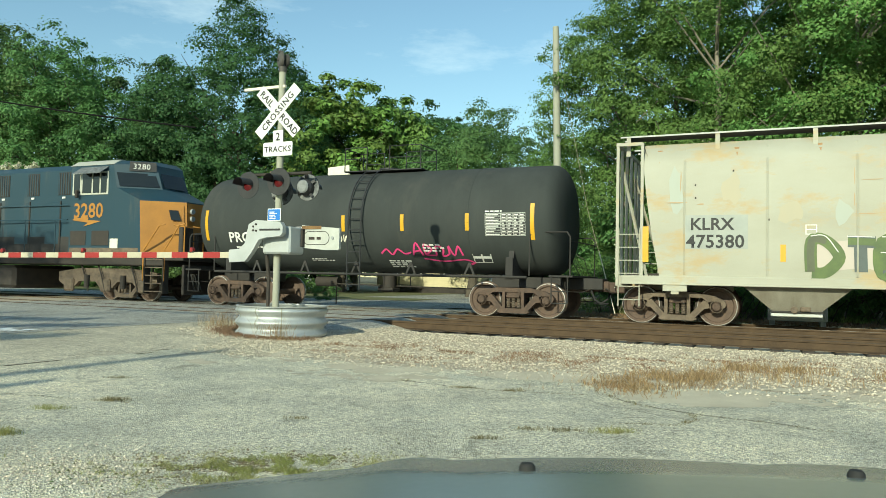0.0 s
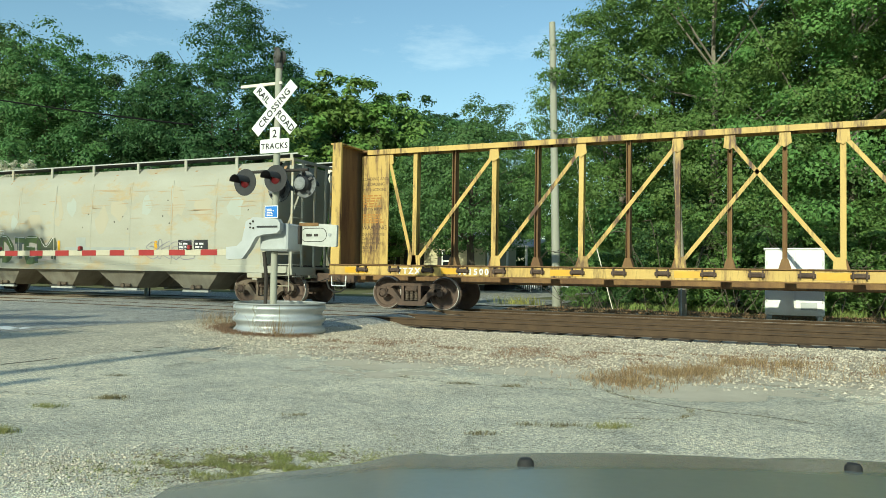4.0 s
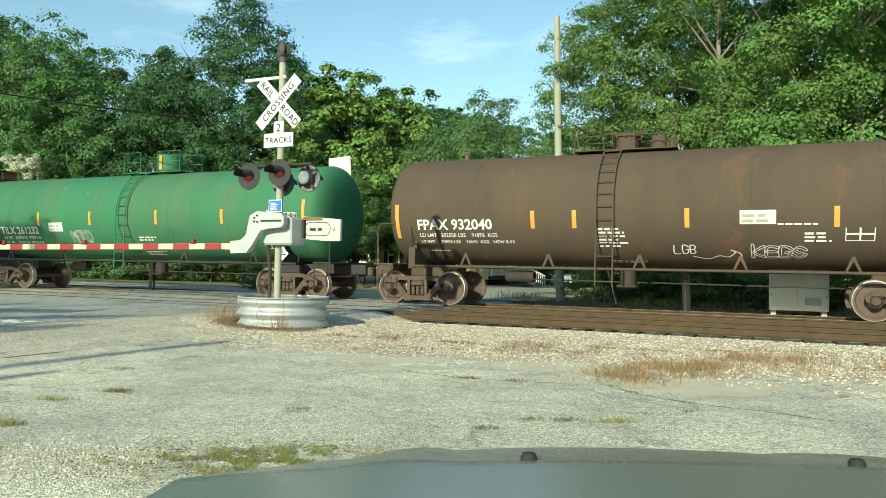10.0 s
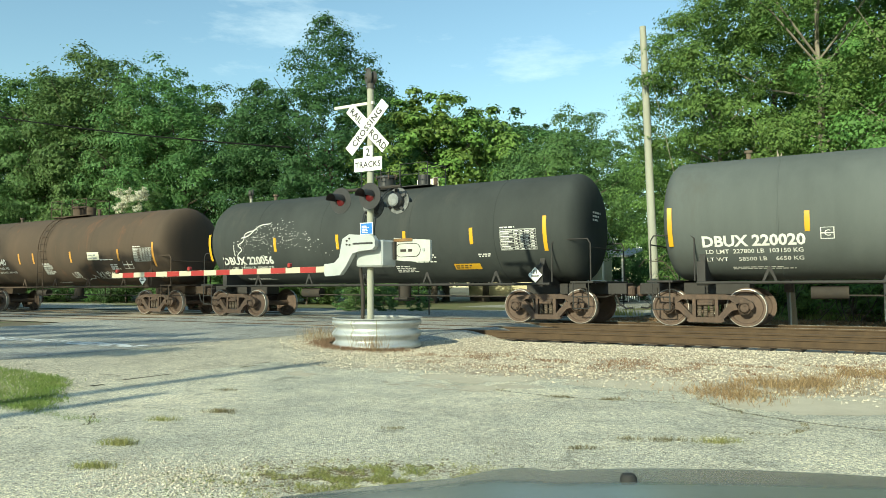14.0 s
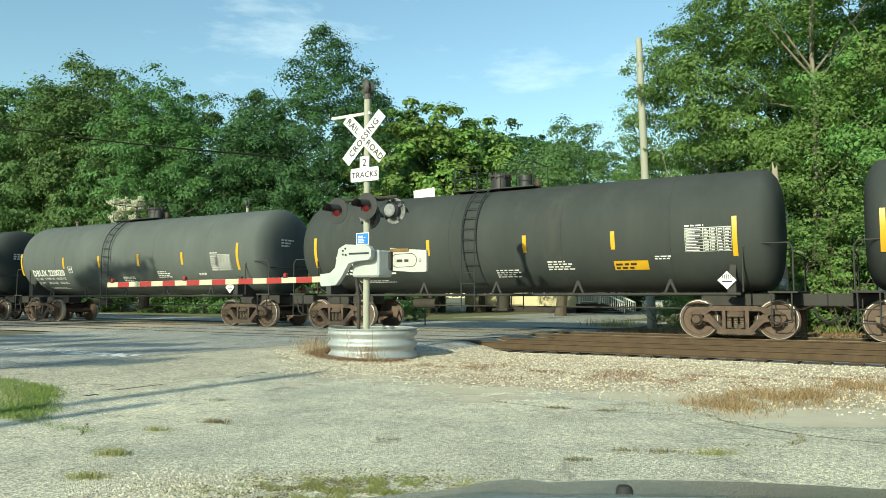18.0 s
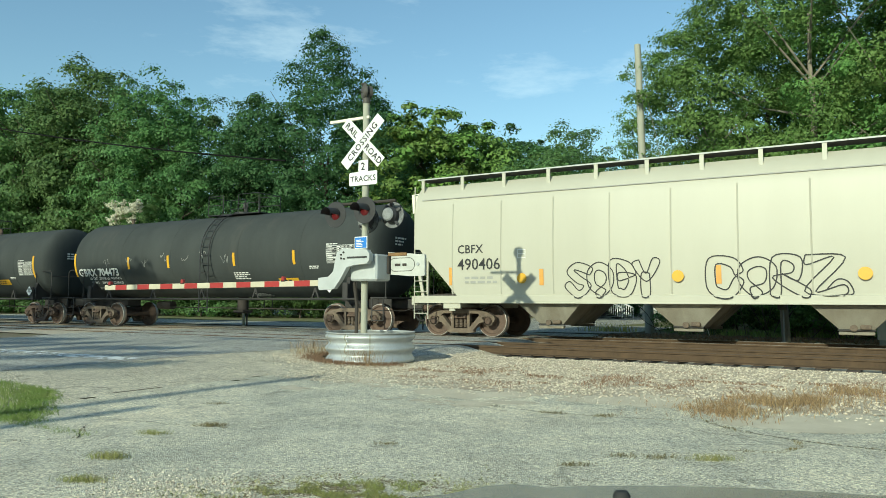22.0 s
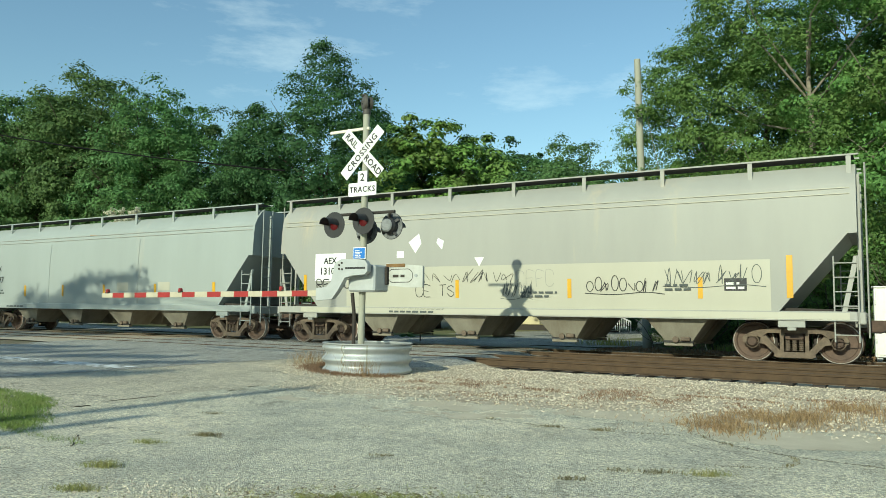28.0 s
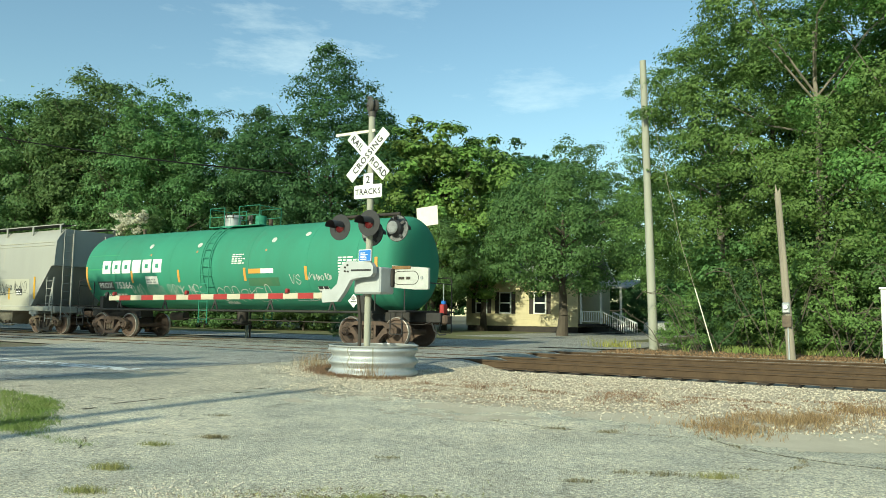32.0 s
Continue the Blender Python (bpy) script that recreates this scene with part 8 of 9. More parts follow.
plate("dark_patch", T1, 203.6, 1.90, 205.0, 2.20, "tank_green", tk, "darker green patch")
bars("stencil", T1(207.55, 2.2), 0.95, 0.62, 7, "letter_white", tk, 82)
scrawl("graffiti", T1(197.35, 1.58), hand_text("BAD BOYS BROK MEK", 3.9, 0.46, 3, 0.10), 0.026, "chalk", tk)
scrawl("graffiti", T1(201.95, 1.42), hand_text("SPROKER", 2.7, 0.56, 8, 0.15), 0.022, "chalk", tk)
scrawl("graffiti", T1(205.5, 1.95), hand_text("VS", 0.5, 0.32, 5), 0.022, "chalk", tk)
scrawl("graffiti", T1(204.7, 1.45), hand_text("RIP", 0.7, 0.24, 6), 0.020, "chalk", tk)
for x, z, w_, h_, sd in ((202.0, 1.3, 0.6, 0.25, 26), (205.45, 1.45, 1.3, 0.42, 24), (206.3, 2.05, 1.0, 0.28, 25)):
    scrawl("graffiti", T1(x, z, 0.010), tag_strokes(sd, w_, h_, 8), 0.026, "chalk", tk)
boxed(T1, 206.60, 1.63, 207.04, 1.91, "black", tk)
for x, z in ((198.3, 3.45), (201.0, 3.4), (204.6, 3.45), (206.0, 3.6)):
    part("paint_spot", Geo().add([T1(x, z, 0.008)(0.11 * math.cos(q * 0.7), 0.11 * math.sin(q * 0.7)) for q in range(9)], [tuple(range(9))]), "chalk", tk)
for x, z in ((198.5, 3.1), (201.0, 3.15), (204.4, 3.1)):
    part("rust_spot", Geo().add([T1(x, z, 0.008)(0.05 * math.cos(q * 0.7), 0.05 * math.sin(q * 0.7)) for q in range(9)], [tuple(range(9))]), "rust_stain", tk)
placard(c, 208.2 - mid, -1.5, 1.4)
e_ = 209.9 - mid
et = part("end_marker", Geo().box((e_ + 0.62, 0, 1.12), (0.16, 0.26, 0.42), 0.03), "redtape", c, "red and blue rear end marker")
part("marker_light", Geo().box((e_ + 0.62, 0, 1.38), (0.12, 0.14, 0.12), 0.03), "blue", et)
part("marker_mast", Geo().cyl((e_ + 0.62, 0, 1.4), (e_ + 0.62, 0, 1.95), 0.012, 6), "galv", et)

# ---- trees ----
def crown_geo(seed, w, h, clumps, leaves, size, shape="round", rough=0.35, fat=0.075):
    """A crown of leaf clumps round its limbs: (points, faces), based at z = 0. Each clump is a flattened shell of leaves that face outwards."""
    r = np.random.RandomState(seed)
    cs = []
    while len(cs) < clumps:
        z, ang = r.uniform(0.02, 0.97), r.uniform(0, 2 * math.pi)
        if shape == "cone":
            rad = min(1.0, 2.0 * (1.0 - z) + 0.05)
        elif shape == "tall":
            rad = math.sin(math.pi * min(1, z * 0.9 + 0.08)) ** 0.55
        else:
            rad = max(0.05, 1 - abs(2 * z - 0.9) ** 2.4) ** 0.5
        if r.uniform() > rad:
            continue
        f = r.uniform(0.78, 1.0) if r.uniform() < 0.72 else r.uniform(0.3, 0.78)
        cx, cy = math.cos(ang), math.sin(ang)
        lump = 1 + rough * noise.noise((cx * 1.7 + seed, cy * 1.7, z * 3.1)) + 0.4 * rough * noise.noise((cx * 4.5 + seed, cy * 4.5, z * 8))
        q = rad * f * w / 2 * lump
        cs.append((cx * q, cy * q, z * h * (1 + 0.10 * (lump - 1))))
    cs = np.array(cs)
    n = clumps * leaves
    base = np.repeat(cs, leaves, 0)
    away = base - np.array([0, 0, h * 0.35])
    away /= np.linalg.norm(away, axis=1)[:, None] + 1e-6
    d = r.normal(0, 1, (n, 3)) + away * 0.7 + (0, 0, 0.45)
    d /= np.linalg.norm(d, axis=1)[:, None]
    shell = r.uniform(0.55, 1.06, n) ** 0.7
    sprig = r.uniform(0, 1, n) < 0.16
    shell = np.where(sprig, r.uniform(1.0, 1.6, n), shell)
    rc = np.repeat(r.uniform(0.62, 1.4, clumps) * w * fat, leaves)
    c = base + d * (shell * rc)[:, None] * (1.15, 1.15, 0.72)
    nrm = d * (1, 1, 1.35) + away * 0.25 + r.normal(0, 0.36, (n, 3)) + (0, 0, 0.1)
    nrm /= np.linalg.norm(nrm, axis=1)[:, None]
    t = np.cross(nrm, r.normal(0, 1, (n, 3)))
    t /= np.linalg.norm(t, axis=1)[:, None] + 1e-6
    b = np.cross(nrm, t)
    s = (size * r.uniform(0.6, 1.35, n))[:, None]
    v = np.stack([c - t * s * 0.5, c - b * s * 0.40 + t * s * 0.1, c + t * s * 0.42 + b * s * 0.36], 1).reshape(-1, 3)
    return v, np.arange(n * 3).reshape(-1, 3)


def crown_mesh(name, material, *args, **kw):
    v, f = crown_geo(*args, **kw)
    me = bpy.data.meshes.new(name)
    me.vertices.add(len(v))
    me.vertices.foreach_set("co", v.ravel())
    me.loops.add(len(f) * 3)
    me.loops.foreach_set("vertex_index", f.ravel().astype(np.int32))
    me.polygons.add(len(f))
    me.polygons.foreach_set("loop_start", np.arange(len(f), dtype=np.int32) * 3)
    me.update(calc_edges=True)
    me.materials.append(M[material])
    return me


def trunk_geo(seed, h, r, w, limbs=7, lean=0.0, top=0.82):
    rnd = random.Random(seed)
    g = Geo()
    pts = [Vector((lean * h * (k / 6) ** 1.3 + rnd.uniform(-0.1, 0.1) * (k > 0), rnd.uniform(-0.1, 0.1) * (k > 0), h * top * k / 6)) for k in range(7)]
    for k in range(6):
        g.cyl(pts[k], pts[k + 1], r * (1 - 0.13 * k) * (1.25 if k == 0 else 1), 9, r * (1 - 0.13 * (k + 1)), cap=False)
    for k in range(limbs):
        t = rnd.uniform(0.35, 0.95)
        i = min(5, int(t * 6))
        p = pts[i].lerp(pts[i + 1], t * 6 - i)
        a = rnd.uniform(0, 6.28)
        L = w * rnd.uniform(0.3, 0.48)
        q = p + Vector((math.cos(a) * L * 0.55, math.sin(a) * L * 0.55, L * rnd.uniform(0.2, 0.5)))
        e = q + Vector((math.cos(a + 0.3) * L * 0.5, math.sin(a + 0.3) * L * 0.5, L * rnd.uniform(0.1, 0.5)))
        rr = r * 0.34 * (1.1 - t * 0.6)
        g.cyl(p, q, rr, 6, rr * 0.65, cap=False)
        g.cyl(q, e, rr * 0.65, 5, rr * 0.2, cap=False)
    return g


TREES = {}


def tree_kind(key, label, material, seed, w, h, base, clumps, leaves, size, shape="round", r=0.25, limbs=8, rough=0.35, bark="bark", top=0.75, fat=0.078):
    """Meshes of one kind of tree; base: the height at which the crown begins."""
    cr = crown_mesh("crown", material, seed, w, h - base, clumps, leaves, size, shape, rough, fat)
    tr_ = trunk_geo(seed, h, r, w, limbs, 0.0, top).mesh("trunk", bark)
    TREES[key] = (label, cr, tr_, base)


def tree(key, x, y, scale=1.0, turn=0.0, tall=1.0, group=""):
    label, cr, tr_, base = TREES[key]
    t = thing("tree", label, "tree", (x, y, level(x, y) - 0.05), turn, group)
    t.scale = (scale, scale, scale * tall)
    part("trunk", tr_, "bark", t)
    o = part("crown", cr, "leaf", t)
    o.location.z = base
    return t


tree_kind("oak", "broad leafy green tree behind the side street", "leaf", 11, 9.0, 14, 1.0, 250, 150, 0.19, r=0.3, rough=0.5, fat=0.072)
tree_kind("oak2", "leafy green tree with an uneven crown", "leaf", 17, 8.0, 15, 1.0, 240, 150, 0.19, "tall", r=0.28, rough=0.7, fat=0.075)
tree_kind("dark", "dense dark green tree behind the street", "leaf_dark", 23, 8.0, 16, 1.0, 245, 150, 0.19, "tall", r=0.3, rough=0.5, fat=0.075)
tree_kind("cone", "tall dark green cone-shaped tree", "leaf_dark", 29, 15.0, 21.4, 0.8, 600, 170, 0.2, "cone", r=0.35, rough=0.35, top=0.55, fat=0.052)
tree_kind("yellow", "bright yellow-green tree with large leaves", "leaf_yellow", 31, 8.0, 13, 2.0, 140, 170, 0.27, r=0.22, rough=0.7, fat=0.078)
tree_kind("near", "large leafy tree with dense branches beside the track", "leaf_light", 37, 9.0, 15, 1.5, 400, 235, 0.115, r=0.2, rough=0.6, limbs=17, bark="limb", top=0.72, fat=0.058)
tree_kind("near2", "tall leafy tree with pale bare branches", "leaf_light", 38, 8.5, 16, 2.0, 380, 235, 0.115, "tall", r=0.18, rough=0.8, limbs=18, bark="limb", top=0.72, fat=0.06)
tree_kind("bush", "dense green shrub at the wood's edge", "leaf", 41, 4.2, 4.0, 0.0, 60, 170, 0.135, r=0.05, limbs=9, fat=0.10)
tree_kind("bush_light", "sunlit green shrub and vines at the wood's edge", "leaf_light", 44, 4.2, 4.1, 0.0, 85, 150, 0.11, r=0.05, limbs=9, rough=0.6, fat=0.085)
tree_kind("bush_dark", "dense dark shrub at the wood's edge", "leaf_dark", 43, 4.2, 4.2, 0.0, 60, 170, 0.135, r=0.05, limbs=9, fat=0.10)
tree_kind("thin", "thin pale tree with sparse leaves", "leaf_yellow", 47, 5.0, 13, 3.0, 60, 110, 0.2, "tall", r=0.12, rough=0.8, limbs=14)
tree_kind("pine", "distant dark pine with a high crown", "leaf_dark", 53, 8.0, 20, 9.0, 90, 100, 0.34, r=0.3)
tree_kind("yard", "round dark green shade tree before the house", "leaf", 59, 9.2, 9.9, 2.7, 240, 200, 0.165, r=0.3, limbs=12, rough=0.28, fat=0.07)
TALL = {"oak": 14.0, "oak2": 15.0, "dark": 16.0}

rnd = random.Random(12)
# wood behind the side street, left of the cone-shaped tree
for k in range(15):
    x = -96 + k * 3.7
    key = rnd.choice(["oak", "oak2", "dark", "oak"])
    goal = (17.5 + 4.0 * step(-42, -62, x) + 1.5 * step(-75, -96, x)) * rnd.uniform(0.93, 1.07)
    tree(key, x + rnd.uniform(-1, 1), 42 + rnd.uniform(-3, 4), goal / TALL[key] / 1.05, rnd.uniform(0, 360), 1.05)
for k in range(5):
    tree(rnd.choice(["oak2", "dark"]), -100 + k * 11 + rnd.uniform(-1, 1), 52 + rnd.uniform(-2, 3), rnd.uniform(1.25, 1.4), rnd.uniform(0, 360))
for k in range(22):
    tree(rnd.choice(["bush", "bush", "bush_dark"]), -84 + k * 2.7 + rnd.uniform(-0.6, 0.6), 36.5 + rnd.uniform(-1, 2), rnd.uniform(1.1, 1.6), rnd.uniform(0, 360))
tree("cone", -36.6, 44, 1.05, 20)
tree("oak", -33.0, 51, 1.12, 250)
tree("dark", -33.6, 45.6, 1.0, 40)
tree("dark", -39.8, 45.0, 1.08, 300)
tree("yellow", -28.6, 47.5, 1.2, 240)
tree("dark", -42.5, 44, 1.0, 80)
tree("yellow", -30.8, 46, 1.2, 10)
tree("yellow", -26.5, 50, 1.15, 130)
tree("oak", -25.5, 55, 1.05, 50)
tree("oak2", -22, 58, 1.05, 90)
tree("dark", -31, 50, 0.75, 200)
tree("thin", -24.5, 62, 1.25, 0)
tree("thin", -21.0, 60, 1.1, 60)
tree("pine", -37, 76, 1.08, 0)
tree("pine", -34.5, 78, 1.0, 70)
tree("oak", -17.5, 66, 1.0, 33)
tree("oak2", -12, 64, 1.05, 133)
# the round dark tree in front of the house
tree("yard", -16.7, 41.3, 1.0, 30)
tree("yard", -27.5, 44.0, 0.8, 60)
# the big trees at the right
for x, y, s, a in ((-6.2, 33.0, 0.92, 0), (-2.2, 30.5, 1.12, 75), (2.6, 30.0, 1.15, 150), (7.5, 31.0, 1.2, 220), (12.5, 31.5, 1.2, 300), (0.5, 36.5, 1.25, 40), (7.0, 38, 1.3, 110)):
    tree("near" if (x * 10) % 2 < 1 else "near2", x, y, s, a)
for x, y, s, a in ((-4.5, 37.5, 1.0, 20), (-0.5, 41.0, 1.1, 120), (4.5, 40.5, 1.15, 210), (10.0, 40.0, 1.2, 300)):
    tree("dark", x, y, s, a)
for x, y, s, a, k in ((-6.0, 27.6, 0.55, 0, "bush_light"), (-4.6, 28.2, 0.75, 30, "bush_dark"), (-3.0, 27.8, 0.85, 70, "bush_light"), (-1.2, 27.0, 0.9, 120, "bush_light"), (0.6, 27.2, 0.95, 190, "bush"), (2.4, 26.8, 0.9, 20, "bush_light"), (4.4, 27.0, 1.0, 80, "bush_light"), (6.4, 27.2, 1.0, 140, "bush_dark"), (8.6, 27.4, 1.1, 200, "bush"), (11, 27.6, 1.1, 260, "bush"), (-5.2, 30.5, 1.1, 220, "bush"), (-2.5, 31, 1.3, 260, "bush_dark"), (1.0, 31, 1.4, 300, "bush")):
    tree(k, x, y, s, a)
for x, y, s, a in ((-15.5, 58, 1.2, 0), (-12.2, 53, 1.2, 50), (-10.2, 47.5, 1.05, 110), (-8.4, 44, 1.05, 170), (-6.6, 41, 1.1, 230), (-19.5, 62, 1.4, 290), (-3.4, 35, 1.2, 20), (4.5, 34, 1.2, 90)):
    tree("bush_dark", x, y, s, a)
for x, y, s, a in ((-19.9, 27.6, 0.30, 0), (-18.6, 28.6, 0.26, 80), (-21.2, 27.2, 0.30, 150), (-22.6, 28.2, 0.28, 210)):
    tree("bush", x, y, s, a)
# unseen trees added behind the camera, so that their shadows reach the road
for x, y, s, a, k in ((-29.5, -14, 1.05, 0, "oak"), (-36, -16, 1.1, 80, "oak2"), (-43, -12, 1.0, 10, "oak")):
    tree(k, x, y, s, a)
def bough_tree():
    """A tall bare tree, unseen behind the lot, added so that its few leafy boughs throw the streaks of shade on the
    road.
    """
    bx, by = -15.0, -8.6
    t = thing("tree", "unseen thin tree, added for the shade of its few leafy boughs", "tree", (bx, by, level(bx, by) - 0.05))
    part("trunk", Geo().cyl((0, 0, 0), (0.1, 0, 4), 0.14, 9, 0.11).cyl((0.1, 0, 4), (0, 0, 12.8), 0.11, 9, 0.05), "bark", t)
    r = np.random.RandomState(5)
    # bough height, then the ends of the shadow it is placed to cast
    for h, x0, y0, x1, y1 in ((6.6, -13.9, 7.2, -11.6, 9.8), (7.2, -11.4, 6.7, -10.4, 7.8), (7.5, -16.6, 8.8, -16.6, 11.4), (6.2, -20.6, 11.1, -18.4, 11.7), (6.9, -15.2, 9.6, -13.2, 10.4), (7.0, -18.6, 9.9, -17.4, 10.2), (12.0, -29.0, 20.8, -22.8, 21.3), (12.2, -28.7, 21.6, -23.4, 22.0), (12.4, -28.8, 22.4, -27.4, 22.8), (12.6, -27.8, 23.4, -23.8, 23.3)):
        p0, p1 = Vector((x0 - bx, y0 - h / 0.404 - by, h)), Vector((x1 - bx, y1 - h / 0.404 - by, h + 0.1))
        bo = part("bough", Geo().cyl((0, 0, h - 1.2), p0, 0.05, 6, 0.03).cyl(p0, p1, 0.03, 6, 0.012), "bark", t)
        n = 420
        f = r.uniform(0, 1, n)[:, None]
        c = np.array(p0)[None] * (1 - f) + np.array(p1)[None] * f + r.normal(0, 1, (n, 3)) * (0.2, 0.16, 0.13)
        d = r.normal(0, 1, (n, 2, 3)) * 0.12
        v = np.stack([c, c + d[:, 0], c + d[:, 1]], 1).reshape(-1, 3)
        me = bpy.data.meshes.new("leaves")
        me.from_pydata(v.tolist(), [], np.arange(n * 3).reshape(-1, 3).tolist())
        me.materials.append(M["leaf"])
        part("leaves", me, "leaf", bo)


bough_tree()
for x, y, h in ((-7.75, -14.0, 9.2), (-7.15, -10.0, 6.2)):
    p = thing("utility_pole", "wooden pole behind the lot, whose shadow crosses it", "utility pole", (x, y, level(x, y)))
    part("pole", Geo().cyl((0, 0, -0.2), (0.1, 0, h), 0.14, 12, 0.1), "pole", p)
# woods that close the horizon
v, f = [], []
r_ = np.random.RandomState(2)
for k in range(150):
    a = 2 * math.pi * k / 150
    d = 150 + r_.uniform(-12, 25)
    vv, ff = crown_geo(100 + k % 6, 15, 17 + r_.uniform(-3, 5), 26, 20, 1.5, "round")
    vv = vv + (d * math.sin(a), d * math.cos(a), -0.5)
    f.append(ff + sum(len(q) for q in v))
    v.append(vv)
me = bpy.data.meshes.new("far_woods")
me.from_pydata(np.concatenate(v).tolist(), [], np.concatenate(f).tolist())
me.materials.append(M["leaf_dark"])
tagged(new("far_woods", me), "distant green woods along the horizon", "woods", kind="stuff")


# ---- poles, cabinet, house ----
def utility_pole():
    p = thing("utility_pole", "tall weathered grey utility pole beside the track", "utility pole", (-7.45, 27.2, level(-7.45, 27.2)))
    part("pole", Geo().cyl((0, 0, -0.2), (-0.30, 0, 10.75), 0.17, 16, 0.115), "pole_grey", p)
    part("guy_wire", Geo().tube([(-0.2, 0, 9.8), (1.4, -1.6, 3.6), (2.55, -2.4, 0.1)], 0.008, 5), "pole", p)
    part("guy_guard", Geo().tube([(1.9, -1.95, 2.1), (2.55, -2.4, 0.05)], 0.018, 6), "cream", p, "white plastic guy guard")
    return p


utility_pole()


def broken_pole():
    p = thing("old_pole", "old leaning wooden pole with a meter box, broken at the top", "pole", (-2.43, 22.75, level(-2.43, 22.75)))
    part("pole", Geo().cyl((0, 0, -0.2), (-0.25, 0, 4.7), 0.12, 12, 0.085).cyl((-0.02, -0.11, 0), (-0.25, -0.1, 4.3), 0.02, 6), "pole", p)
    part("splinter", Geo().prism([(-0.32, 4.6), (-0.30, 4.95), (-0.24, 4.72), (-0.18, 4.85), (-0.17, 4.6)], -0.05, 0.05), "pole", p)
    m = part("meter", Geo().box((-0.10, -0.14, 1.45), (0.2, 0.12, 0.3), 0.03), "alu", p, "grey electricity meter")
    part("meter_glass", Geo().lathe([(-0.27, 0.0), (-0.27, 0.06), (-0.20, 0.075)], "y", (-0.10, 0, 1.47), 14), "galv", m)
    part("box", Geo().box((-0.08, -0.15, 1.08), (0.24, 0.13, 0.32), 0.015), "iron_tan", p, "small tan box")
    part("conduit", Geo().cyl((-0.05, -0.14, 0), (-0.06, -0.14, 0.95), 0.022, 8), "galv", p)
    return p


broken_pole()


def cabinet():
    z = level(0.5, 22.0)
    c = thing("signal_cabinet", "white metal signal cabinet on short legs beside the track", "cabinet", (0.48, 22.2, z))
    part("body", Geo().box((0, 0.45, 1.08), (1.46, 0.9, 1.78), 0.02), "white", c)
    part("roof", Geo().box((0, 0.45, 1.99), (1.54, 0.98, 0.05), 0.015), "white", c)
    for s in (-1, 1):
        d = part("door", Geo().box((s * 0.35, -0.01, 1.08), (0.66, 0.03, 1.66), 0.01), "white", c)
        part("hinge", Geo().box((s * 0.68, -0.03, 1.6), (0.03, 0.03, 0.12), 0.005).box((s * 0.68, -0.03, 0.6), (0.03, 0.03, 0.12), 0.005), "galv", d)
    part("handle", Geo().box((0.06, -0.045, 1.15), (0.03, 0.04, 0.2), 0.008), "galv", c)
    part("louvre", Geo().box((0.35, -0.03, 0.45), (0.4, 0.02, 0.2), 0.004), "alu", c)
    for x in (-0.62, 0.62):
        part("leg", Geo().box((x, 0.45, 0.08), (0.14, 0.8, 0.22), 0.01), "alu", c)
    return c


cabinet()


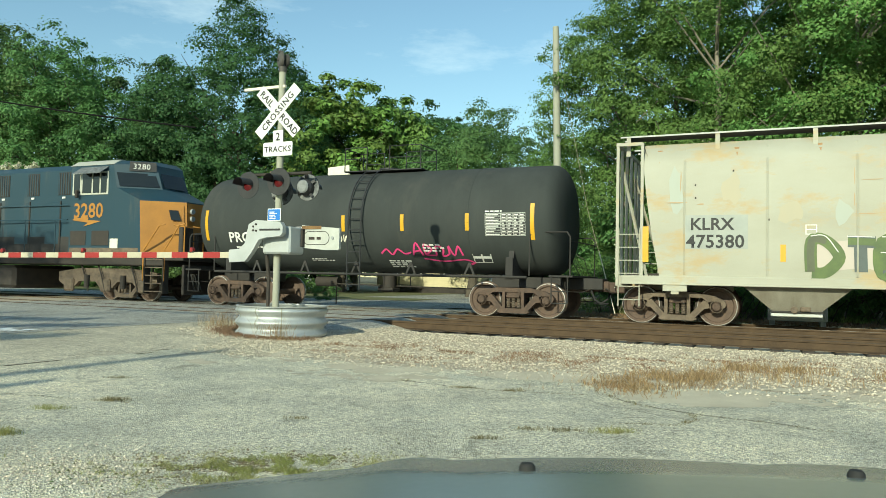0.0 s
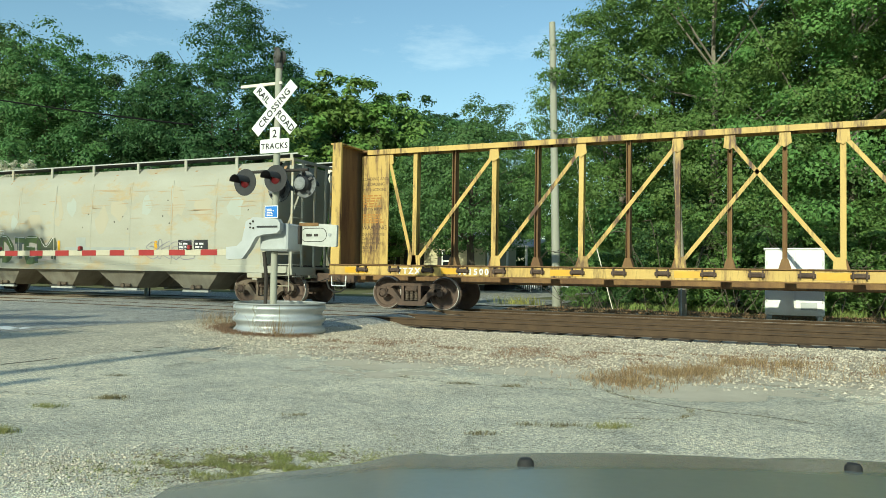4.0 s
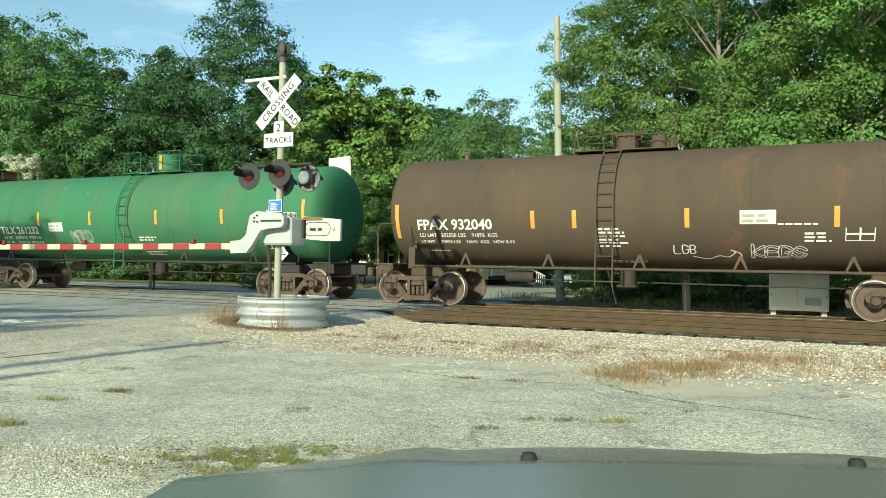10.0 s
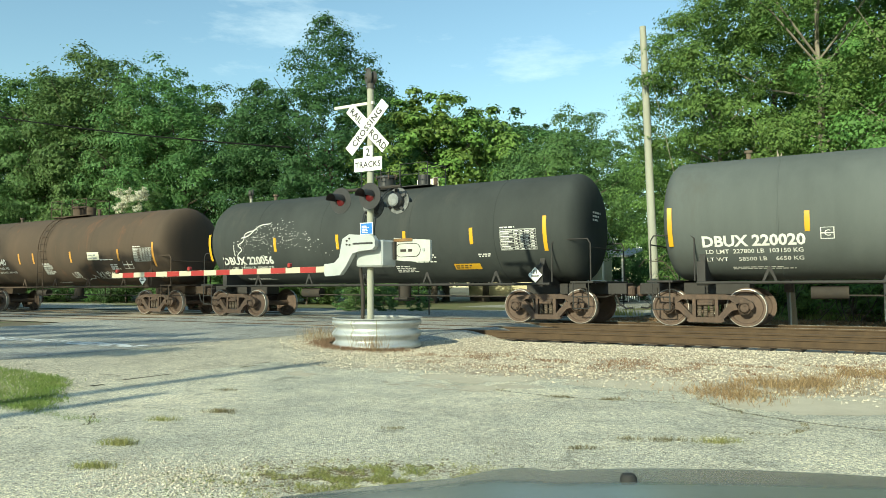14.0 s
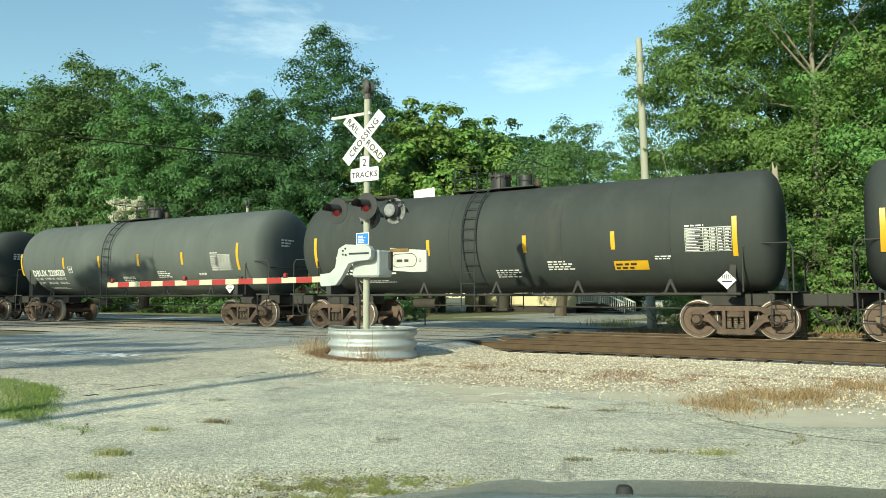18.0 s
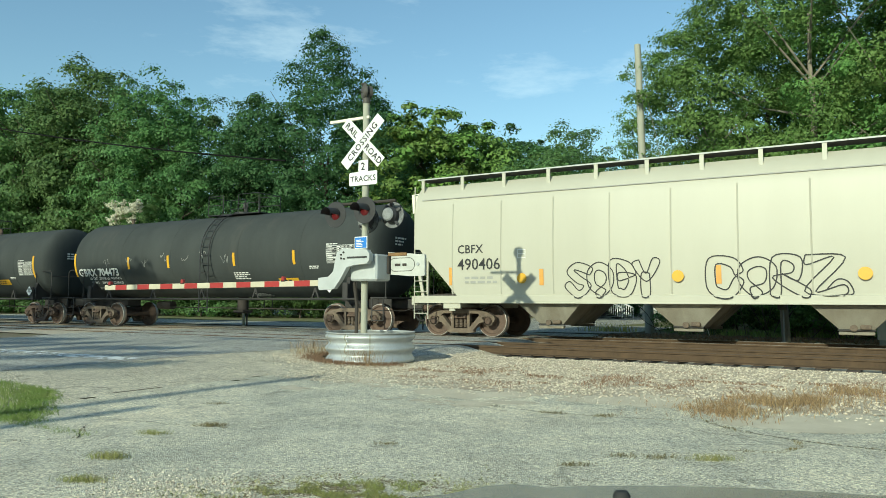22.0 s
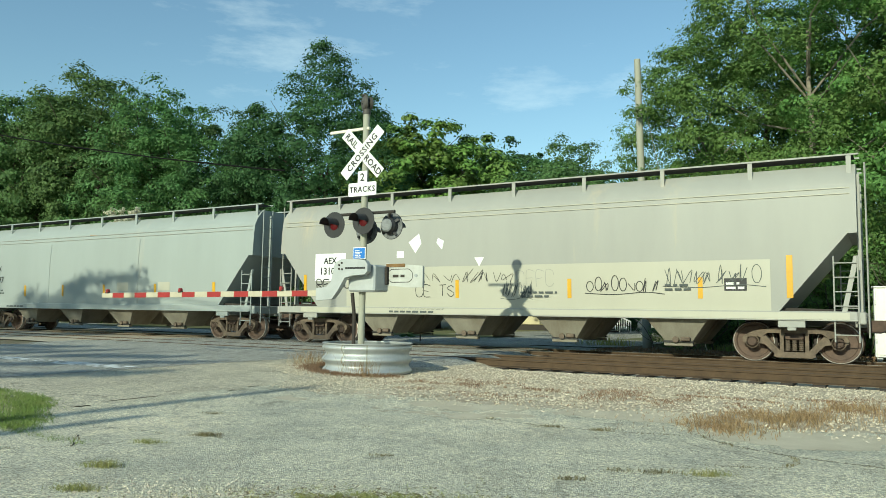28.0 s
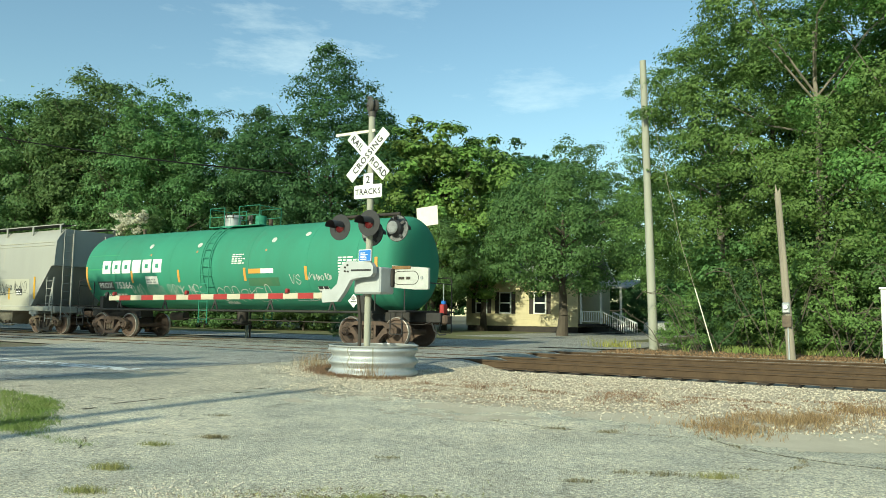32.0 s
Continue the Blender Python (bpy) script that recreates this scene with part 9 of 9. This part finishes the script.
def house():
    hx, hy = -23.5, 50.0
    h = thing("house", "cream clapboard cottage with a grey roof and a white porch", "house", (hx, hy, level(hx, hy)))
    wl_ = part("wall", Geo().box((0, 3.5, 2.1), (9.0, 7, 3.4), 0.02), "siding", h, "cream clapboard wall")
    for k in range(22):
        part("clapboard", Geo().box((0, -0.012, 0.5 + 0.155 * k), (9.02, 0.03, 0.15), 0.006), "siding", wl_)
    part("foundation", Geo().box((0, 3.5, 0.2), (8.9, 6.9, 0.6), 0.02), "dark", h)
    part("roof", Geo().prism([(-0.6, 3.7), (3.5, 6.3), (7.6, 3.7), (7.6, 3.9), (3.5, 6.5), (-0.6, 3.9)], -4.8, 4.8, "yz"), "roof", h, "pale grey roof")
    for x in (-3.2, -1.2, 1.6):
        w = part("window", Geo().box((x, -0.035, 2.1), (1.0, 0.07, 1.6), 0.01), "white", h, "white-framed window")
        part("pane", Geo().box((x, -0.06, 2.48), (0.8, 0.04, 0.66), 0.004), "glass", w)
        part("pane", Geo().box((x, -0.06, 1.72), (0.8, 0.04, 0.66), 0.004), "glass", w)
        for s in (-1, 1):
            part("shutter", Geo().box((x + s * 0.68, -0.04, 2.1), (0.32, 0.04, 1.6), 0.01), "dark", w)
    # side porch
    part("porch_floor", Geo().box((6.1, 1.6, 0.55), (3.2, 3.4, 0.2), 0.02), "dark", h)
    part("porch_roof", Geo().prism([(-0.5, 3.1), (3.3, 3.75), (3.3, 3.85), (-0.5, 3.2)], 4.3, 8.2, "yz"), "roof", h)
    for x in (4.75, 6.2, 7.6):
        part("porch_post", Geo().box((x, -0.05, 1.9), (0.14, 0.14, 2.5), 0.015), "white", h)
    pr = part("porch_rail", Geo().box((5.5, -0.05, 1.5), (1.5, 0.07, 0.08), 0.01), "white", h, "white porch railing")
    part("bottom_rail", Geo().box((5.5, -0.05, 0.8), (1.5, 0.07, 0.06), 0.01), "white", pr)
    for k in range(11):
        part("baluster", Geo().box((4.85 + 0.13 * k, -0.05, 1.15), (0.045, 0.045, 0.66), 0), "white", pr)
    for s in (0, 1.1):
        g = Geo().beam((6.3, -0.1 - s * 0.05, 1.5), (8.3 , -1.2 - s * 0.05, 0.75), 0.07, 0.08)
        for k in range(12):
            t = k / 11
            g.box((6.3 + 2.0 * t, -0.1 - 1.1 * t - s * 0.05, 0.85 - 0.72 * t + 0.28), (0.05, 0.05, 0.75), 0)
        ob = part("stair_rail", g, "white", h)
        ob.location = (s * 0.6, s * 0.3, 0)
    g = Geo()
    for k in range(4):
        g.box((6.7 + 0.4 * k, -0.35 - 0.2 * k, 0.5 - 0.14 * k), (0.5, 1.1, 0.08), 0.01)
    part("stair", g, "dark", h)
    return h


house()


def blossom_shrub(x, y, z):
    t = thing("flowering_shrub", "green shrub with large white blossom heads", "shrub", (x, y, level(x, y)))
    part("stem", Geo().cyl((0, 0, -0.2), (0.1, 0, z + 0.6), 0.06, 7, 0.02), "bark", t)
    o = part("foliage", TREES["bush"][1], "leaf", t)
    o.location.z, o.scale = z - 1.2, (0.8, 0.6, 0.7)
    rr = random.Random(4)
    cm = crown_mesh("blossom", "blossom", 77, 0.5, 0.45, 12, 14, 0.13, fat=0.2)
    for k in range(24):
        b = part("blossom", cm, "blossom", t)
        b.location = (rr.uniform(-1.6, 1.3), -1.1 + rr.uniform(-0.3, 0.2), z + rr.uniform(-0.2, 1.3))
        b.scale = (rr.uniform(0.8, 1.3),) * 3


blossom_shrub(-46.2, 34.6, 6.6)


def sign_panel():
    """A plain panel high on a thin post beyond the tracks, seen from its back."""
    y = 24.6
    s = thing("road_sign", "plain pale metal sign panel on a thin post", "sign", (-15.6, y, level(-15.6, y)))
    part("panel", Geo().box((0, 0, 4.98), (0.98, 0.03, 0.76), 0.008, Matrix.Rotation(radians(-4), 3, "Y")), "cream", s)
    part("post", Geo().cyl((0, 0.05, -0.2), (0, 0.05, 5.2), 0.025, 8), "iron", s)
    return s


sign_panel()

g = Geo()
pts = []
for k in range(41):
    t = -1.2 + 2.35 * k / 40
    pts.append((-50.11 + 18.91 * t, 30.5, 12.52 + -3.33 * t + 0.35 * (t - 0.5) ** 2 - 0.09))
cable = part("power_cable", g.tube(pts, 0.045, 6), "cable")
tagged(cable, "black overhead cable in front of the trees", "cable", kind="structure")

def bare_twigs(x, y, n, seed, h):
    """Pale leafless vines and twigs that arch over the shrubs at the wood's edge."""
    rr = random.Random(seed)
    t = thing("bare_branches", "tangle of pale leafless vines and twigs over the shrubs", "branches", (x, y, level(x, y)))
    for k in range(n):
        a, d = rr.uniform(-0.5, 0.5) + (0 if rr.random() < 0.5 else math.pi), rr.uniform(0.8, 2.4)
        x0, z1 = rr.uniform(-1.2, 1.2), rr.uniform(0.4, 1.0) * h
        pts = []
        for q in range(9):
            u = q / 8
            pts.append((x0 + math.cos(a) * d * u + 0.08 * rr.uniform(-1, 1), math.sin(a) * 0.4 * u + 0.08 * rr.uniform(-1, 1), z1 * math.sin(u * rr.uniform(1.6, 2.1)) + 0.05 * rr.uniform(-1, 1)))
        part("twig", Geo().tube(pts, rr.uniform(0.006, 0.017), 5), "bark", t)


for k, (x, y, h) in enumerate(((-5.6, 25.7, 2.2), (-4.4, 25.9, 3.4), (-3.0, 25.6, 4.2), (-1.6, 25.5, 3.6), (0.0, 25.4, 3.2), (1.6, 25.3, 3.4))):
    bare_twigs(x, y, 6, 60 + k, h * 0.85)


def parked_sedan(x, y, turn, paint, label):
    c = thing("car", label, "car", (x, y, level(x, y)), turn)
    side = [(-2.2, 0.35), (-2.25, 0.62), (-2.1, 0.80), (-1.3, 0.90), (1.15, 0.92), (2.1, 0.84), (2.28, 0.6), (2.22, 0.32)]
    part("body", Geo().prism(side, -0.86, 0.86), paint, c)
    part("cabin", Geo().prism([(-1.15, 0.90), (-0.55, 1.36), (0.65, 1.38), (1.45, 0.92)], -0.70, 0.70), "glass", c)
    part("roof", Geo().prism([(-0.62, 1.34), (-0.45, 1.42), (0.55, 1.43), (0.75, 1.36)], -0.68, 0.68), paint, c)
    for q in (-0.75, 0.1, 1.0):
        part("pillar", Geo().beam((q, -0.705, 0.9), (q + 0.2 * (q < 0) - 0.2 * (q > 0.5), -0.69, 1.37), 0.02, 0.08), paint, c)
    for wx in (-1.4, 1.4):
        for wy in (-0.80, 0.80):
            w = part("wheel", Geo().lathe([(wy - 0.1, 0.0), (wy - 0.1, 0.3), (wy + 0.1, 0.3), (wy + 0.1, 0.0)], "y", (wx, 0, 0.31), 18), "rubber", c)
            part("rim", Geo().lathe([(wy - 0.105, 0.0), (wy - 0.105, 0.19)], "y", (wx, 0, 0.31), 14), "alu", w)
    for s_ in (-1, 1):
        part("headlight", Geo().box((-2.2, s_ * 0.62, 0.68), (0.08, 0.36, 0.12), 0.02), "galv", c)
    return c


parked_sedan(-30.4, 45.8, 20, "silver", "silver sedan parked on the grass beyond the street")
parked_sedan(-12.3, 50.5, 65, "plate_grey", "pale grey car parked beside the cottage")

# ---- the parked car's bonnet before the camera ----
def own_car():
    """The front of the parked car: lateral x, forward y, heights over the rail top."""
    g0 = level(0, 0)
    c = thing("parked_car", "grey car, its bonnet before the windscreen", "car", (0, 0, 0), 24.2)
    mid, half = 0.42, 0.88

    def top(u, y):
        if y < 1.235:
            return top(u, 1.235) + 0.035 * (1.235 - y)
        return 0.716 - 0.165 * (y - 0.95) - 0.066 * max(0, y - 1.3) ** 2 - 0.055 * u * u * (y - 0.80) - 0.030 * max(0.0, -u - 0.2) ** 2 + 0.012 * math.sin(math.pi * min(1, max(0, (abs(u) - 0.45) / 0.25))) * (y - 0.7)

    rows = []
    for j in range(41):
        t = j / 40
        row = []
        for i in range(41):
            u = -1 + i / 20
            y = 0.945 - 0.34 * u * u + (1.19 - 0.01 * u * u) * t
            x = mid + half * u * (1 - 0.05 * t)
            row.append((x, y, top(u, y)))
        rows.append(row)
    lip = [[(p[0], p[1] - 0.012, p[2] - 0.012) for p in rows[0]]]
    nose = [[(p[0], p[1] + 0.05, p[2] - 0.035) for p in rows[-1]], [(p[0], p[1] + 0.08, p[2] - 0.12) for p in rows[-1]]]
    part("bonnet", Geo().grid(lip + rows + nose), "hood", c, "glossy grey-green bonnet")
    for s in (-1, 1):
        side = []
        for t in np.linspace(0, 1, 13):
            y = 0.2 + 1.72 * t
            x = mid + s * half * (1.0 if y < 1.3 else 1.0 - 0.05 * (y - 1.3)) + (0.09 if s < 0 else 0.0)
            z = top(1, max(0.9, y)) if y > 0.9 else top(1, 0.9)
            z -= 0.07 if s < 0 else 0.0
            side.append([(x, y, z - 0.004), (x + s * 0.035, y, z - 0.05), (x + s * 0.05, y, z - 0.3), (x + s * 0.03, y, 0.12)])
        part("fender", Geo().grid(side), "hood", c)
        for y in (1.55,):
            w = part("wheel", Geo().lathe([(-0.1, 0.0), (-0.1, 0.24), (-0.11, 0.3), (-0.08, 0.325), (0.08, 0.325), (0.11, 0.3), (0.1, 0.0)], "x", (mid + s * 0.74, y, g0 + 0.325), 28), "rubber", c)
            part("rim", Geo().lathe([(s * 0.105, 0.0), (s * 0.115, 0.1), (s * 0.105, 0.21)], "x", (mid + s * 0.74, y, g0 + 0.325), 20), "alu", w)
    part("bumper", Geo().prism([(mid - 0.82, 1.80), (mid - 0.55, 2.10), (mid, 2.24), (mid + 0.55, 2.10), (mid + 0.82, 1.80), (mid + 0.7, 1.7), (mid - 0.7, 1.7)], 0.06, 0.42, "xy"), "hood", c)
    # cowl below the glass, with wipers and washer nozzles
    rows = []
    for y, z in ((0.93, 0.690), (0.90, 0.672), (0.80, 0.682), (0.66, 0.70)):
        rows.append([(mid - 0.85 + 1.7 * i / 12, y - 0.34 * (i / 6 - 1) ** 2, z - 0.004) for i in range(13)])
    cw = part("cowl", Geo().grid(rows), "rubber", c, "black plastic cowl")
    g = Geo()
    for i in range(26):
        g.box((0.05 + 0.018 * i, 0.86, 0.688), (0.008, 0.09, 0.012), 0)
    part("cowl_vent", g, "black", cw)
    for x0, x1 in ((0.02, 0.52), (0.60, 1.1)):
        part("wiper", Geo().beam((x0, 0.80, 0.700), (x1, 0.86, 0.700), 0.02, 0.014, bev=0.004).beam((x0 + 0.1, 0.76, 0.695), (x0 + 0.3, 0.83, 0.705), 0.012, 0.012), "black", c)
    for x in (0.148, 0.700):
        z = top((x - mid) / half, 1.262)
        part("washer_nozzle", Geo().lathe([(0.0, 0.014), (0.007, 0.014), (0.013, 0.010), (0.015, 0.0)], "z", (x, 1.262, z - 0.001), 16), "rubber", c, "black washer nozzle")
    return c


own_car()


def motions():
    for c, mid in CARS:
        walk(c, [(t, pose(mid - s, TRACK, 0)) for t, s in RUN])
    ts, ss = [r[0] for r in RUN], [r[1] for r in RUN]
    n = int(32.0 * FPS / 2)
    for w in WHEELS:
        x, y, z = w.location
        w.matrix_basis = pose(x, y, z)
        walk(w, [(k * 2 / FPS, pose(x, y, z, 0, -math.degrees(float(np.interp(k * 2 / FPS, ts, ss)) / 0.457) % 360, 0)) for k in range(n + 1)])


motions()
